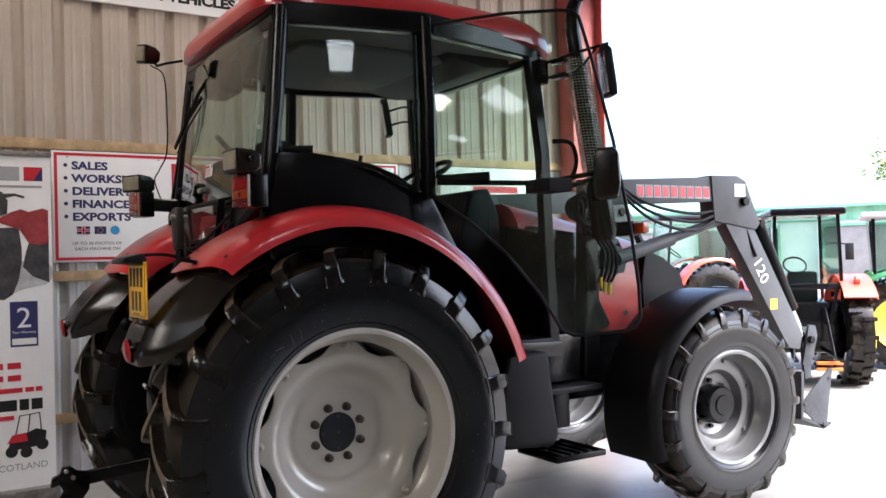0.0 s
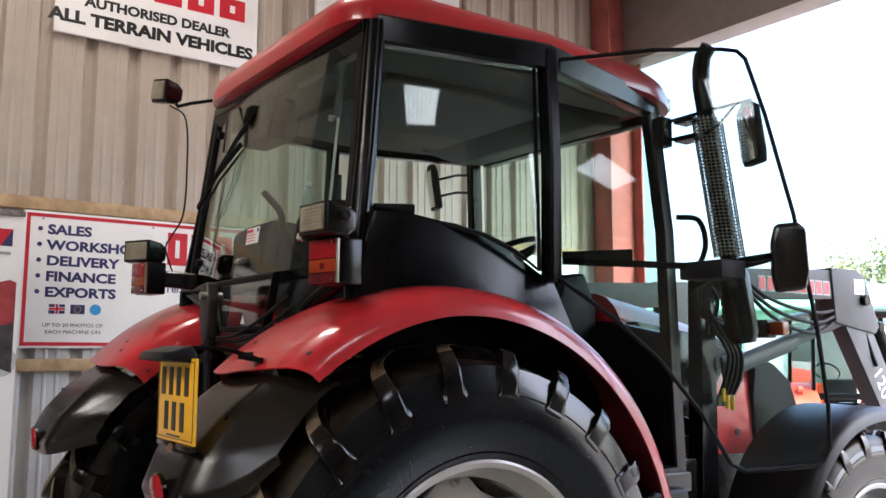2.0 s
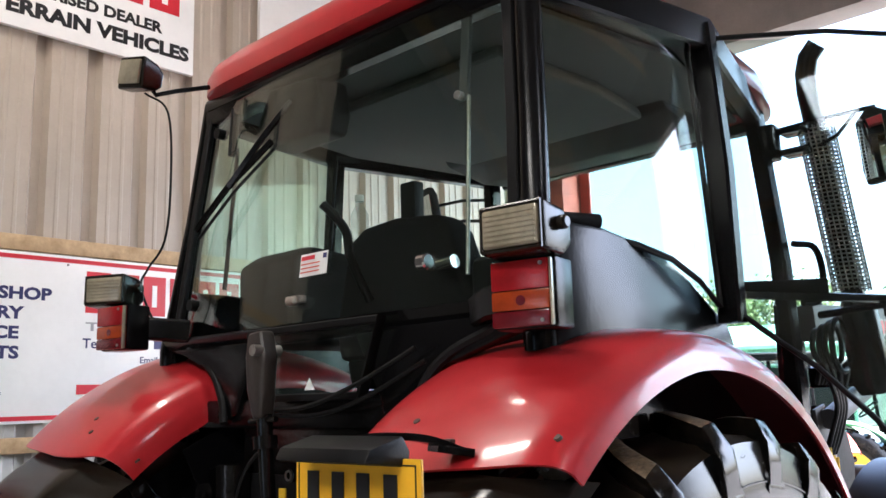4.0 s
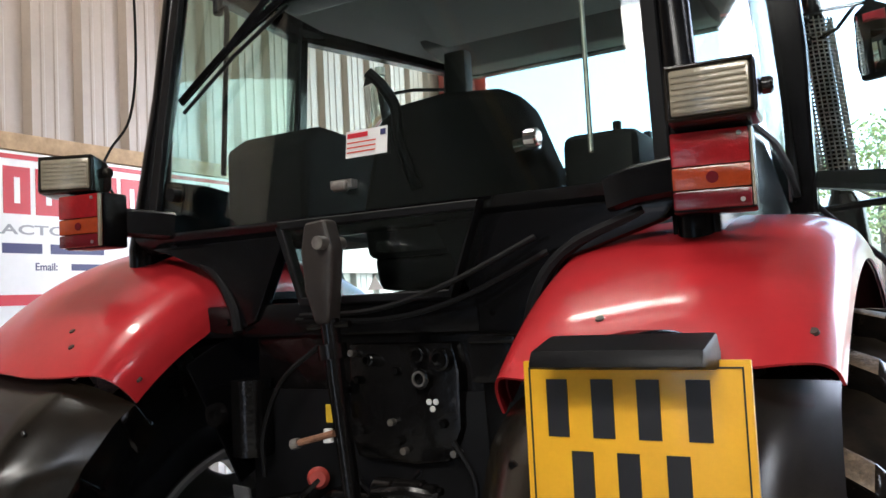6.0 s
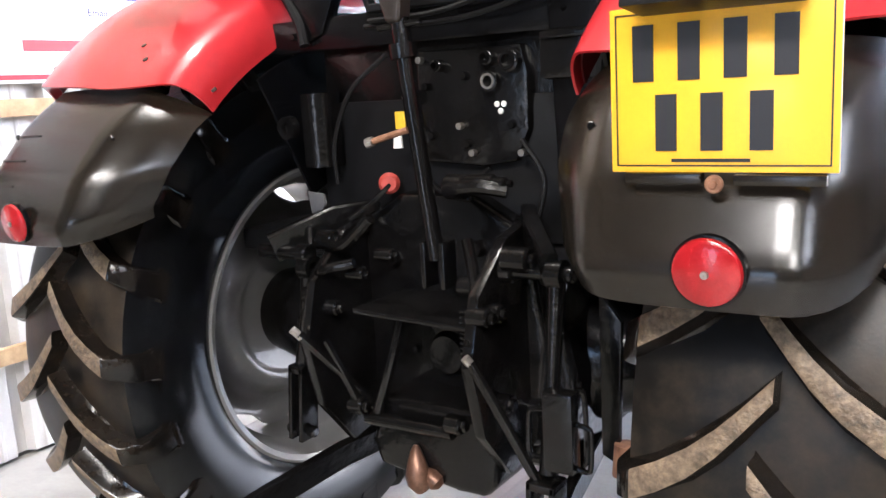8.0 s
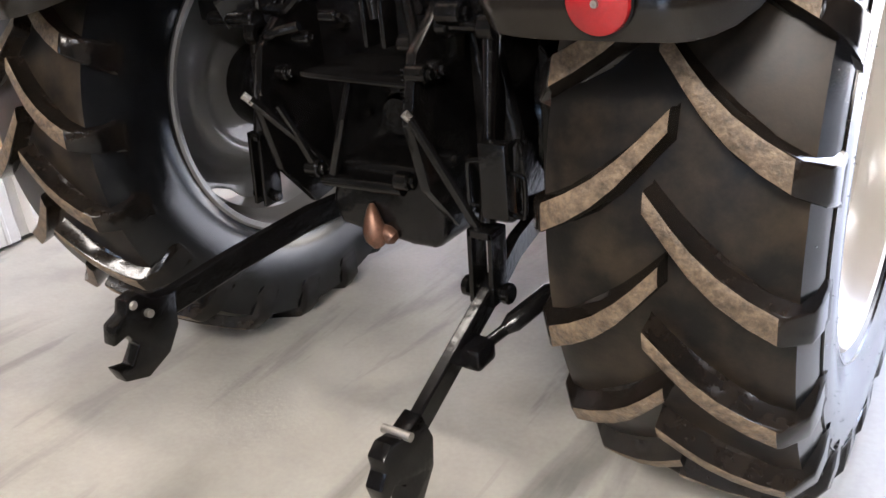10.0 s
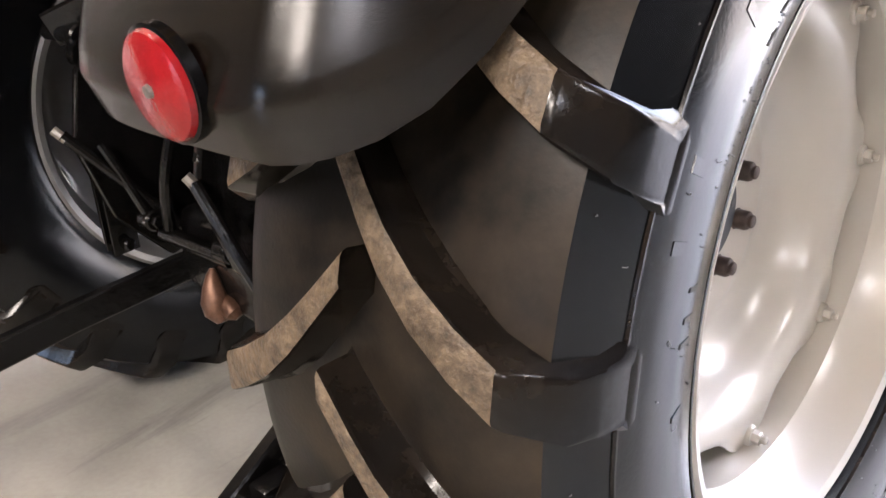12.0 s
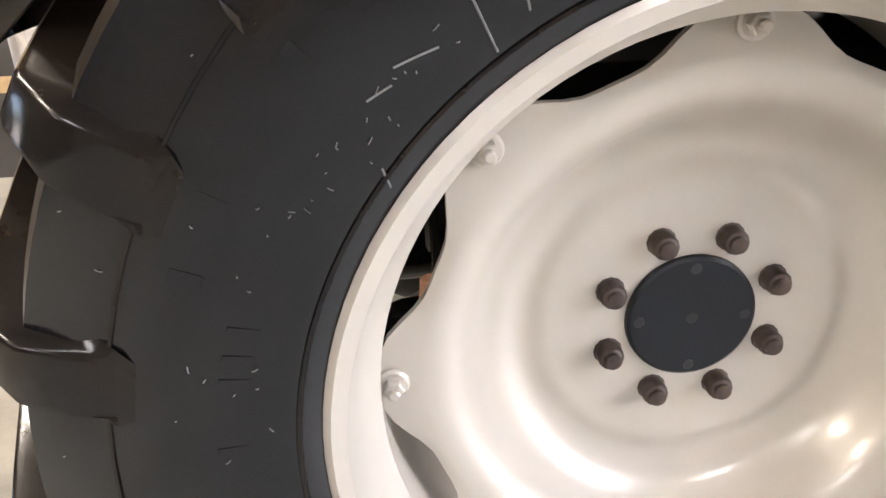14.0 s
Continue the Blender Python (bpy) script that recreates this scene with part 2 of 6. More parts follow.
def part(name, bm, material, parent=None, label="", smooth=35):
    ob = new(name, finish(bm, material, name, smooth) if isinstance(bm, bmesh.types.BMesh) else bm)
    if parent is not None:
        ob.parent = parent
    return tagged(ob, label)


def thing(name, label, category, at=(0, 0, 0), group="", kind=""):
    ob = new(name)
    ob.location = at
    return tagged(ob, label, category, group, kind)


def bevel(bm, w, seg=2):
    if w > 0:
        bmesh.ops.bevel(bm, geom=list(bm.edges), offset=w, segments=seg, affect="EDGES", profile=0.6, clamp_overlap=True)
    return bm


def block(lo, hi, b=0.008, seg=2, m=None):
    bm = bmesh.new()
    bmesh.ops.create_cube(bm, size=1)
    for v in bm.verts:
        v.co = Vector([(p + q) / 2 + (q - p) * c for p, q, c in zip(lo, hi, v.co)])
    bevel(bm, b, seg)
    if m is not None:
        bm.transform(m)
    return bm


def join(*bms):
    out = bms[0]
    for other in bms[1:]:
        me = bpy.data.meshes.new("tmp")
        other.to_mesh(me)
        other.free()
        out.from_mesh(me)
        bpy.data.meshes.remove(me)
    return out


def prism(poly, axis, a, b, bev=0.006, seg=2):
    """A polygon in the plane across an axis (x: y,z; y: x,z; z: x,y), drawn out from a to b."""
    bm = bmesh.new()
    def at(p, c):
        return {"x": (c, p[0], p[1]), "y": (p[0], c, p[1]), "z": (p[0], p[1], c)}[axis]
    lo, hi = [bm.verts.new(at(p, a)) for p in poly], [bm.verts.new(at(p, b)) for p in poly]
    bm.faces.new(lo)
    bm.faces.new(hi[::-1])
    for i in range(len(poly)):
        j = (i + 1) % len(poly)
        bm.faces.new((lo[i], hi[i], hi[j], lo[j]))
    bmesh.ops.recalc_face_normals(bm, faces=bm.faces)
    return bevel(bm, bev, seg)


def slab(points, thick):
    """A flat pane through points of one plane, drawn out along its normal."""
    bm = bmesh.new()
    pts = [Vector(p) for p in points]
    n = Vector((0, 0, 0))
    for i, p in enumerate(pts):
        n += p.cross(pts[(i + 1) % len(pts)])
    n.normalize()
    lo, hi = [bm.verts.new(p) for p in pts], [bm.verts.new(p + n * thick) for p in pts]
    bm.faces.new(lo[::-1])
    bm.faces.new(hi)
    for i in range(len(pts)):
        j = (i + 1) % len(pts)
        bm.faces.new((lo[i], lo[j], hi[j], hi[i]))
    return bm


def tube(points, r, n=10, caps=True, flat=None):
    """A round rod through points; r may be one number or one for each point. flat: (w, h) for a bar of that section."""
    pts = [Vector(p) for p in points]
    rs = r if isinstance(r, (list, tuple)) else [r] * len(pts)
    bm, rings, side = bmesh.new(), [], None
    for i, p in enumerate(pts):
        d = (pts[min(i + 1, len(pts) - 1)] - pts[max(i - 1, 0)]).normalized()
        if side is None:
            side = d.cross(Vector((0, 0, 1)) if abs(d.z) < 0.9 else Vector((0, 1, 0))).normalized()
        side = (side - d * side.dot(d)).normalized()
        up = side.cross(d)
        if flat:
            w, h = flat[0] / 2 * rs[i], flat[1] / 2 * rs[i]
            k = min(w, h) * 0.3
            sect = [(-w + k, -h), (w - k, -h), (w, -h + k), (w, h - k), (w - k, h), (-w + k, h), (-w, h - k), (-w, -h + k)]
        else:
            sect = [(rs[i] * math.cos(2 * math.pi * a / n), rs[i] * math.sin(2 * math.pi * a / n)) for a in range(n)]
        rings.append([bm.verts.new(p + side * a + up * b) for a, b in sect])
    k = len(rings[0])
    for a, b in zip(rings, rings[1:]):
        for i in range(k):
            bm.faces.new((a[i], a[(i + 1) % k], b[(i + 1) % k], b[i]))
    if caps:
        bm.faces.new(rings[0][::-1])
        bm.faces.new(rings[-1])
    return bm


def smooth_path(points, n=6):
    """A Catmull-Rom curve through points."""
    p = [Vector(q) for q in points]
    p = [2 * p[0] - p[1]] + p + [2 * p[-1] - p[-2]]
    out = []
    for i in range(1, len(p) - 2):
        for k in range(n):
            t = k / n
            out.append(0.5 * ((2 * p[i]) + (p[i + 1] - p[i - 1]) * t + (2 * p[i - 1] - 5 * p[i] + 4 * p[i + 1] - p[i + 2]) * t * t + (3 * p[i] - p[i - 1] - 3 * p[i + 1] + p[i + 2]) * t ** 3))
    return out + [p[-2]]


def lathe(profile, n=64, cx=0.0, cy=0.0, cz=0.0, a0=0.0, a1=360.0, closed=True, wave=None):
    """A profile of (x, r) turned about the x axis through (cy, cz); angles from +y upward. wave(i, angle) scales a point's r."""
    bm, rings = bmesh.new(), []
    full = abs(a1 - a0) >= 359.9
    for k in range(n if full else n + 1):
        a = radians(a0 + (a1 - a0) * k / n)
        ring = []
        for i, (x, r) in enumerate(profile):
            rr = r * (wave(i, a) if wave else 1)
            ring.append(bm.verts.new((cx + x, cy + rr * math.cos(a), cz + rr * math.sin(a))))
        rings.append(ring)
    m = len(profile)
    for k in range(n):
        a, b = rings[k], rings[(k + 1) % len(rings)]
        for i in range(m if closed else m - 1):
            j = (i + 1) % m
            bm.faces.new((a[i], a[j], b[j], b[i]))
    if not full and closed:
        bm.faces.new(rings[0][::-1])
        bm.faces.new(rings[-1])
    return bm


def disc(x0, x1, r, y, z, n=24, b=0.004):
    """A short round bar along x."""
    return lathe([(x0, 0.0005), (x0, r - b), (x0 + b, r), (x1 - b, r), (x1, r - b), (x1, 0.0005)], n, 0, y, z, closed=False)


def rod(p0, p1, r, n=12):
    return tube([p0, p1], r, n)


def hexbolt(x, y, z, r=0.012, h=0.012, m=None):
    bm = lathe([(0, 0.0004), (0, r), (h * 0.75, r), (h, r * 0.8), (h, 0.0004)], 6, 0, 0, 0, closed=False)
    bm.transform((m if m is not None else Matrix()))
    bm.transform(Matrix.Translation((x, y, z)))
    return bm


TO_REAR = pose(0, 0, 0, 0, 0, -90)
WALL_FACE = Matrix(((0, 0, 1, 0), (1, 0, 0, 0), (0, 1, 0, 0), (0, 0, 0, 1)))


def letters(body, height, material, m, parent, name="lettering", label="", align="LEFT", depth=0.0012, bold=0.0, wide=1.0):
    cu = bpy.data.curves.new(name, "FONT")
    cu.body, cu.size, cu.extrude, cu.align_x, cu.offset, cu.resolution_u = body, height / 0.7, depth, align, bold, 3
    tmp = new(name, cu)
    me = bpy.data.meshes.new_from_object(tmp)
    bpy.data.objects.remove(tmp)
    bpy.data.curves.remove(cu)
    me.transform(m @ Matrix.Diagonal((wide, 1, 1, 1)))
    me.materials.clear()
    me.materials.append(material)
    return part(name, me, material, parent, label)


def mirrored(bm, s):
    if s < 0:
        bm.transform(Matrix.Diagonal((-1, 1, 1, 1)))
    return bm


def shell(fn, nu, nv, thick):
    """A curved sheet fn(u, v), u and v from 0 to 1, given a thickness inward."""
    bm = bmesh.new()
    g = [[bm.verts.new(fn(i / nu, j / nv)) for j in range(nv + 1)] for i in range(nu + 1)]
    for i in range(nu):
        for j in range(nv):
            bm.faces.new((g[i][j], g[i + 1][j], g[i + 1][j + 1], g[i][j + 1]))
    bmesh.ops.recalc_face_normals(bm, faces=bm.faces)
    bmesh.ops.solidify(bm, geom=list(bm.faces), thickness=thick)
    return bm

# ---- shed ----
WX = -2.25          # face of the clad wall
FRONT = 4.25         # plane of the open front
EAST, BACK, ROOF = 12.0, -11.0, 5.1


def sheet_profile(length, pitch=0.254, phase=0.0, minor=True):
    """Section of box-profile cladding: (along, out) points."""
    pts, y = [], phase
    while y < length:
        pts += [(y, 0.0), (y + 0.020, -0.036), (y + 0.062, -0.036), (y + 0.082, 0.0)]
        if minor:
            for c in (0.135, 0.20):
                pts += [(y + c - 0.012, 0.0), (y + c - 0.006, 0.004), (y + c + 0.006, 0.004), (y + c + 0.012, 0.0)]
        y += pitch
    return [p for p in pts if p[0] <= length + 1e-6] + [(length, 0.0)]


def cladding(y0, y1, z0, z1, phase):
    bm = bmesh.new()
    prev = None
    for a, out in sheet_profile(y1 - y0, phase=phase):
        pair = (bm.verts.new((WX - 0.006 + out, y0 + a, z0)), bm.verts.new((WX - 0.006 + out, y0 + a, z1)))
        if prev:
            bm.faces.new((prev[0], pair[0], pair[1], prev[1]))
        prev = pair
    return bm


wall_west = part("wall_west", block((WX - 0.30, BACK, 0), (WX - 0.05, FRONT, ROOF), 0), DIMWALL)
tagged(wall_west, "shed side wall clad in tan box-profile sheet", "wall", kind="structure")
for n_ in range(7):
    y0 = -2.032 + 0.085 + 1.016 * n_
    y1 = min(y0 + 1.016, FRONT - 0.02)
    for z0, z1, m_, word in ((2.30, ROOF, SHEET, "tan profiled steel sheet"), (0.02, 2.30, SHEETW, "pale grey profiled sheet")):
        piece = part("cladding_sheet", cladding(y0, y1, z0, z1, 0.0), m_, wall_west, word, smooth=20)
        piece.location.x = 0.0012 * (n_ % 2)
for z0, z1, d in ((2.312, 2.385, 0.030), (1.40, 1.47, 0.035), (0.42, 0.49, 0.035)):
    part("wall_rail", block((WX, -2.03, z0), (WX + d, FRONT - 0.25, z1), 0.004), TIMBER, wall_west, "sawn timber rail")
for y in (-1.32,):
    part("wall_stud", block((WX, y, 0), (WX + 0.034, y + 0.075, 2.31), 0.004), TIMBER, wall_west, "upright timber stud")

floor = tagged(part("floor", block((WX - 0.3, BACK - 0.3, -0.15), (EAST + 0.3, FRONT + 0.35, 0), 0), CONCRETE), "worn pale concrete shed floor with dark scuffs", "floor", kind="structure")
wall_south = tagged(part("wall_south", join(block((WX, BACK - 0.3, 0), (-1.2, BACK, ROOF), 0), block((0.5, BACK - 0.3, 0), (EAST, BACK, ROOF), 0), block((-1.2, BACK - 0.3, 3.1), (0.5, BACK, ROOF), 0)), DIMWALL), "plain back wall of the shed with a doorway", "wall", kind="structure")
wall_east = tagged(part("wall_east", block((EAST, BACK - 0.3, 0), (EAST + 0.25, FRONT, ROOF), 0), SHEET), "plain clad far side wall of the shed", "wall", kind="structure")
# added out of view: its near end sets how much daylight enters
wall_north = tagged(part("wall_north", block((4.6, FRONT - 0.1, 0), (EAST + 0.25, FRONT + 0.1, 4.10), 0), DIMWALL), "unseen front wall added to narrow the daylight from the opening", "wall", kind="structure")
lintel = tagged(part("trim_lintel", block((WX - 0.3, FRONT - 0.12, 4.10), (EAST + 0.25, FRONT + 0.12, ROOF + 0.2), 0.01), SHEDROOF), "dull brown header over the open shed front", "lintel", kind="structure")


def ceiling_mesh():
    """The roof sheets as strips that leave the rooflights open."""
    bm = bmesh.new()
    cuts = sorted({BACK - 0.3, FRONT + 0.6} | {q for _, y, _, d, _ in ROOFLIGHTS for q in (y - d / 2, y + d / 2)})
    for y0, y1 in zip(cuts, cuts[1:]):
        edges = [WX - 0.3]
        for x, y, w, d, _ in sorted(ROOFLIGHTS):
            if abs((y0 + y1) / 2 - y) < d / 2:
                edges += [x - w / 2, x + w / 2]
        edges.append(EAST + 0.3)
        for k in range(0, len(edges), 2):
            bm = join(bm, block((edges[k], y0, ROOF), (edges[k + 1], y1, ROOF + 0.06), 0))
    return bm


ceiling = tagged(part("ceiling", ceiling_mesh(), SHEDROOF), "dull underside of the shed roof", "ceiling", kind="structure")
for x in (-1.95, 0.75, 2.35, 3.7, 5.1, 9.55, 11.2):
    tagged(part("purlin", block((x, BACK, ROOF - 0.16), (x + 0.07, FRONT, ROOF - 0.003), 0.004), TIMBER), "pale sawn timber roof purlin", "purlin", group="roof purlins", kind="structure")
for x, y0, y1 in ((7.70, -0.35, 2.72), (8.72, -9.0, -5.9)):
    tagged(part("trimmer", block((x, y0, ROOF - 0.30), (x + 0.07, y1, ROOF - 0.003), 0.004), TIMBER), "pale timber trimmer beside a rooflight", "trimmer", group="rooflight trimmers", kind="structure")
skylight_mat = bpy.data.materials.new("translucent_sheet")
skylight_mat.use_nodes = True
glow = skylight_mat.node_tree.nodes.new("ShaderNodeBsdfTranslucent")
glow.inputs[0].default_value = (0.95, 0.93, 0.86, 1)
skylight_mat.node_tree.links.new(glow.outputs[0], skylight_mat.node_tree.nodes["Material Output"].inputs[0])
for lx, ly, lw_, ld_, _ in ROOFLIGHTS:
    bm = bmesh.new()
    prev = None
    for i in range(int(ld_ / 0.038) + 4):
        y = ly - ld_ / 2 - 0.05 + i * 0.038
        z = ROOF + 0.075 + 0.03 * (0.5 - 0.5 * math.cos(i * math.pi / 2))
        pair = (bm.verts.new((lx - lw_ / 2 - 0.05, y, z)), bm.verts.new((lx + lw_ / 2 + 0.05, y, z)))
        if prev:
            bm.faces.new((prev[0], pair[0], pair[1], prev[1]))
        prev = pair
    tagged(part("rooflight", bm, skylight_mat, smooth=0), "corrugated translucent rooflight sheet in the roof", "rooflight", group="rooflights", kind="structure")

# red steel portal column at the open front
column = thing("steel_column", "red oxide painted steel portal column at the shed opening", "column", (WX + 0.12, 4.05, 0))
part("web", block((-0.012, -0.19, 0), (0.012, 0.19, ROOF), 0.003), RED_OLD, column)
for s in (-1, 1):
    part("flange", block((-0.105, s * 0.195 - 0.010, 0), (0.105, s * 0.195 + 0.010, ROOF), 0.004), RED_OLD, column)
part("base_plate", block((-0.13, -0.23, 0.001), (0.16, 0.19, 0.02), 0.004), RED_OLD, column)

# ---- signs on the wall ----
def on_wall(x, y, z):
    return Matrix.Translation((x, y, z)) @ WALL_FACE


def strip(x, y0, y1, z0, z1, t=0.0015):
    return block((x, y0, z0), (x + t, y1, z1), 0)


SX = WX + 0.032
sign = thing("dealer_sign", "long white dealer sign board with red border and service list", "sign")
part("board", block((SX - 0.028, -0.70, 1.53), (SX, 2.02, 2.305), 0.002), SIGNW, sign)
for y0, y1, z0, z1 in ((-0.685, 2.005, 2.272, 2.292), (-0.685, 2.005, 1.543, 1.563), (-0.685, -0.665, 1.563, 2.272), (1.985, 2.005, 1.563, 2.272)):
    part("border", strip(SX, y0, y1, z0, z1), SIGNR, sign, "printed red border line")
for i, word in enumerate(("SALES", "WORKSHOP", "DELIVERY", "FINANCE", "EXPORTS")):
    z = 2.205 - 0.0895 * i
    part("bullet", disc(SX, SX + 0.0015, 0.013, -0.612, z, 16, 0.0003), NAVY, sign)
    letters(word, 0.053, NAVY, on_wall(SX, -0.572, z - 0.0265), sign, bold=0.003, wide=1.22)
# flags and globe
part("flag", strip(SX, -0.545, -0.460, 1.725, 1.778), NAVY, sign, "small union flag print")
for z0, z1, y0, y1, mm in ((1.742, 1.761, -0.545, -0.460, WHITE), (1.725, 1.778, -0.514, -0.491, WHITE), (1.746, 1.757, -0.545, -0.460, SIGNR), (1.725, 1.778, -0.509, -0.496, SIGNR)):
    part("flag_stripe", strip(SX + (0.0016 if mm is WHITE else 0.003), y0, y1, z0, z1, 0.001 + (0.0004 if y0 > -0.54 else 0)), mm, sign)
part("flag", strip(SX, -0.430, -0.352, 1.725, 1.778), NAVY, sign, "small blue flag print with ring of gold stars")
for k in range(12):
    a = 2 * math.pi * k / 12
    part("star", disc(SX + 0.0015, SX + 0.0025, 0.0028, -0.391 + 0.018 * math.cos(a), 1.7515 + 0.018 * math.sin(a), 5, 0.0002), YSTICK, sign)
part("globe", disc(SX, SX + 0.0015, 0.031, -0.293, 1.752, 28, 0.0003), SKYB, sign, "round blue globe print")
letters("UP TO 20 PHOTOS OF", 0.020, INK, on_wall(SX, -0.575, 1.650), sign, "small_print", wide=1.15)
letters("EACH MACHINE ON", 0.020, INK, on_wall(SX, -0.560, 1.612), sign, "small_print", wide=1.15)
# big red brand word, as plain blocks with counters
for i in range(6):
    y0 = 0.112 + i * 0.146
    bm = block((SX, y0, 2.04), (SX + 0.0015, y0 + 0.122, 2.24), 0)
    part("brand_block", bm, SIGNR, sign, "thick red brand shape")
    part("brand_gap", strip(SX + 0.0016, y0 + 0.048, y0 + 0.074, 2.085, 2.195, 0.001), SIGNW, sign)
letters("TRACTORS", 0.040, GREYP, on_wall(SX, 0.116, 1.955), sign, "grey_lettering", bold=0.001, wide=1.9)
letters("Tel:", 0.046, NAVY, on_wall(SX, 0.105, 1.872), sign, bold=0.001)
for y0, y1 in ((0.25, 0.43), (0.47, 0.74)):
    part("number_bar", strip(SX, y0, y1, 1.874, 1.916), NAVY, sign, "dark bar in place of digits")
letters("Email:", 0.032, NAVY, on_wall(SX, 0.395, 1.803), sign, bold=0.0006)
part("number_bar", strip(SX, 0.57, 0.98, 1.803, 1.832), NAVY, sign)
part("address_bar", strip(SX, 0.085, 0.98, 1.655, 1.700), SIGNR, sign)
for z in (2.15, 2.05, 1.95, 1.85):
    part("text_bar", strip(SX, 1.20, 1.75 - (z * 7 % 0.2), z, z + 0.045), NAVY, sign)
for y in (-0.6, 0.02, 0.75, 1.4, 1.95):
    part("screw", disc(SX + 0.001, SX + 0.004, 0.006, y, 2.262, 10, 0.001), BARE, sign)

atv = thing("upper_sign", "white dealer sign board high on the tan wall", "sign")
part("board", block((SX - 0.028, -0.605, 3.375), (SX, 0.655, 4.15), 0.002), SIGNW, atv)
letters("AUTHORISED DEALER", 0.058, INK, on_wall(SX, 0.01, 3.565), atv, align="CENTER", bold=0.0035, wide=1.1)
letters("ALL TERRAIN VEHICLES", 0.072, INK, on_wall(SX, -0.005, 3.448), atv, align="CENTER", bold=0.005, wide=1.17)
for i in range(5):
    y0 = -0.46 + i * 0.212
    part("brand_block", strip(SX, y0, y0 + 0.175, 3.69, 3.83), SIGNR, atv, "bold red brand shape")
    part("brand_gap", strip(SX + 0.0016, y0 + 0.07, y0 + 0.105, 3.735, 3.785, 0.001), SIGNW, atv)
part("text_bar", strip(SX, -0.2, 0.4, 3.93, 4.02), INK, atv)
plain_sign = thing("second_upper_sign", "plain white sign board high on the tan wall", "sign")
part("board", block((SX - 0.028, 1.09, 3.64), (SX, 2.35, 4.35), 0.002), SIGNW, plain_sign)
small_sign = thing("side_sign", "pale green and white brand sign board on the wall", "sign")
part("board", block((SX - 0.028, 2.45, 1.80), (SX, 3.62, 2.305), 0.002), SIGNW, small_sign)
part("brand_bar", strip(SX, 2.80, 3.30, 2.08, 2.14), SIGNR, small_sign)

# ---- pull-up banner ----
ban = thing("pull_up_banner", "white printed pull-up banner stand with quad bike pictures", "banner", (-1.93, -1.17, 0))
part("base", prism([(-0.09, 0.0), (0.09, 0.0), (0.075, 0.085), (-0.075, 0.085)], "y", -0.43, 0.44, 0.008), BARE, ban, "silver aluminium base")
part("sheet", block((-0.004, -0.42, 0.085), (0.0, 0.425, 2.235), 0), SIGNW, ban)
part("top_rail", block((-0.014, -0.425, 2.22), (0.012, 0.43, 2.25), 0.004), BARE, ban)
part("pole", rod((-0.03, 0, 0.08), (-0.015, 0, 2.23), 0.010), BARE, ban)
BX = 0.001
def ban_bar(name, y0, y1, z0, z1, m_, dx=0.0, label=""):
    part(name, strip(BX + dx, y0, y1, z0, z1, 0.001), m_, ban, label)
ban_bar("brand_bar", -0.36, 0.24, 2.06, 2.15, GREYP)
ban_bar("brand_flag", 0.265, 0.375, 2.06, 2.15, SIGNR)
part("brand_flag", prism([(0.320, 2.06), (0.375, 2.06), (0.375, 2.15)], "x", BX + 0.0012, BX + 0.002, 0), NAVY, ban)
ban_bar("text_bar", -0.30, 0.37, 2.015, 2.03, GREYP)
# photograph of a red quad bike, as plain soft-edged shapes
def soft(points):
    return [tuple(p[:2]) for p in smooth_path([(y, z, 0) for y, z in points + points[:1]], 4)][:-1]


for k, (poly, m_) in enumerate(((soft([(-0.41, 1.30), (0.0, 1.27), (0.12, 1.30), (0.25, 1.36), (0.405, 1.40), (0.405, 1.52), (0.20, 1.54), (-0.41, 1.50)]), PALEP),
                                ([(-0.41, 1.36), (-0.34, 1.29), (-0.20, 1.28), (-0.10, 1.34), (-0.08, 1.52), (-0.14, 1.66), (-0.41, 1.68)], DARKP),
                                ([(0.0, 1.75), (0.23, 1.76), (0.246, 1.62), (0.245, 1.53), (0.225, 1.42), (0.19, 1.33), (0.14, 1.295), (0.05, 1.31), (0.0, 1.45)], DARKP),
                                ([(0.30, 1.70), (0.405, 1.72), (0.405, 1.40), (0.31, 1.44), (0.25, 1.505), (0.27, 1.60)], DARKP),
                                ([(-0.41, 1.70), (-0.2, 1.80), (0.114, 1.815), (0.185, 1.856), (0.244, 1.876), (0.29, 1.859), (0.373, 1.883), (0.405, 1.87), (0.405, 1.66), (0.36, 1.645), (0.29, 1.655), (0.235, 1.745), (0.114, 1.79), (-0.2, 1.73)], REDP),
                                ([(0.08, 1.82), (0.165, 1.845), (0.17, 1.93), (0.14, 1.985), (0.08, 2.0)], DARKP),
                                ([(0.08, 1.955), (0.17, 1.950), (0.21, 1.962), (0.265, 1.945), (0.267, 1.960), (0.21, 1.978), (0.08, 1.972)], DARKP))):
    part("quad_shape", prism(poly, "x", BX + 0.0004 * k, BX + 0.0008 + 0.0004 * k, 0), m_, ban)
ban_bar("warranty_square", 0.17, 0.332, 0.992, 1.282, NAVY, 0, "dark square with a large white figure")
letters("2", 0.13, WHITE, Matrix.Translation((BX + 0.0012, 0.251, 1.115)) @ WALL_FACE, ban, align="CENTER", depth=0.0006)
letters("Year Warranty", 0.016, WHITE, Matrix.Translation((BX + 0.0012, 0.251, 1.078)) @ WALL_FACE, ban, "small_print", align="CENTER", depth=0.0005)
ban_bar("brand_bar", 0.18, 0.322, 1.005, 1.045, WHITE, 0.0012)
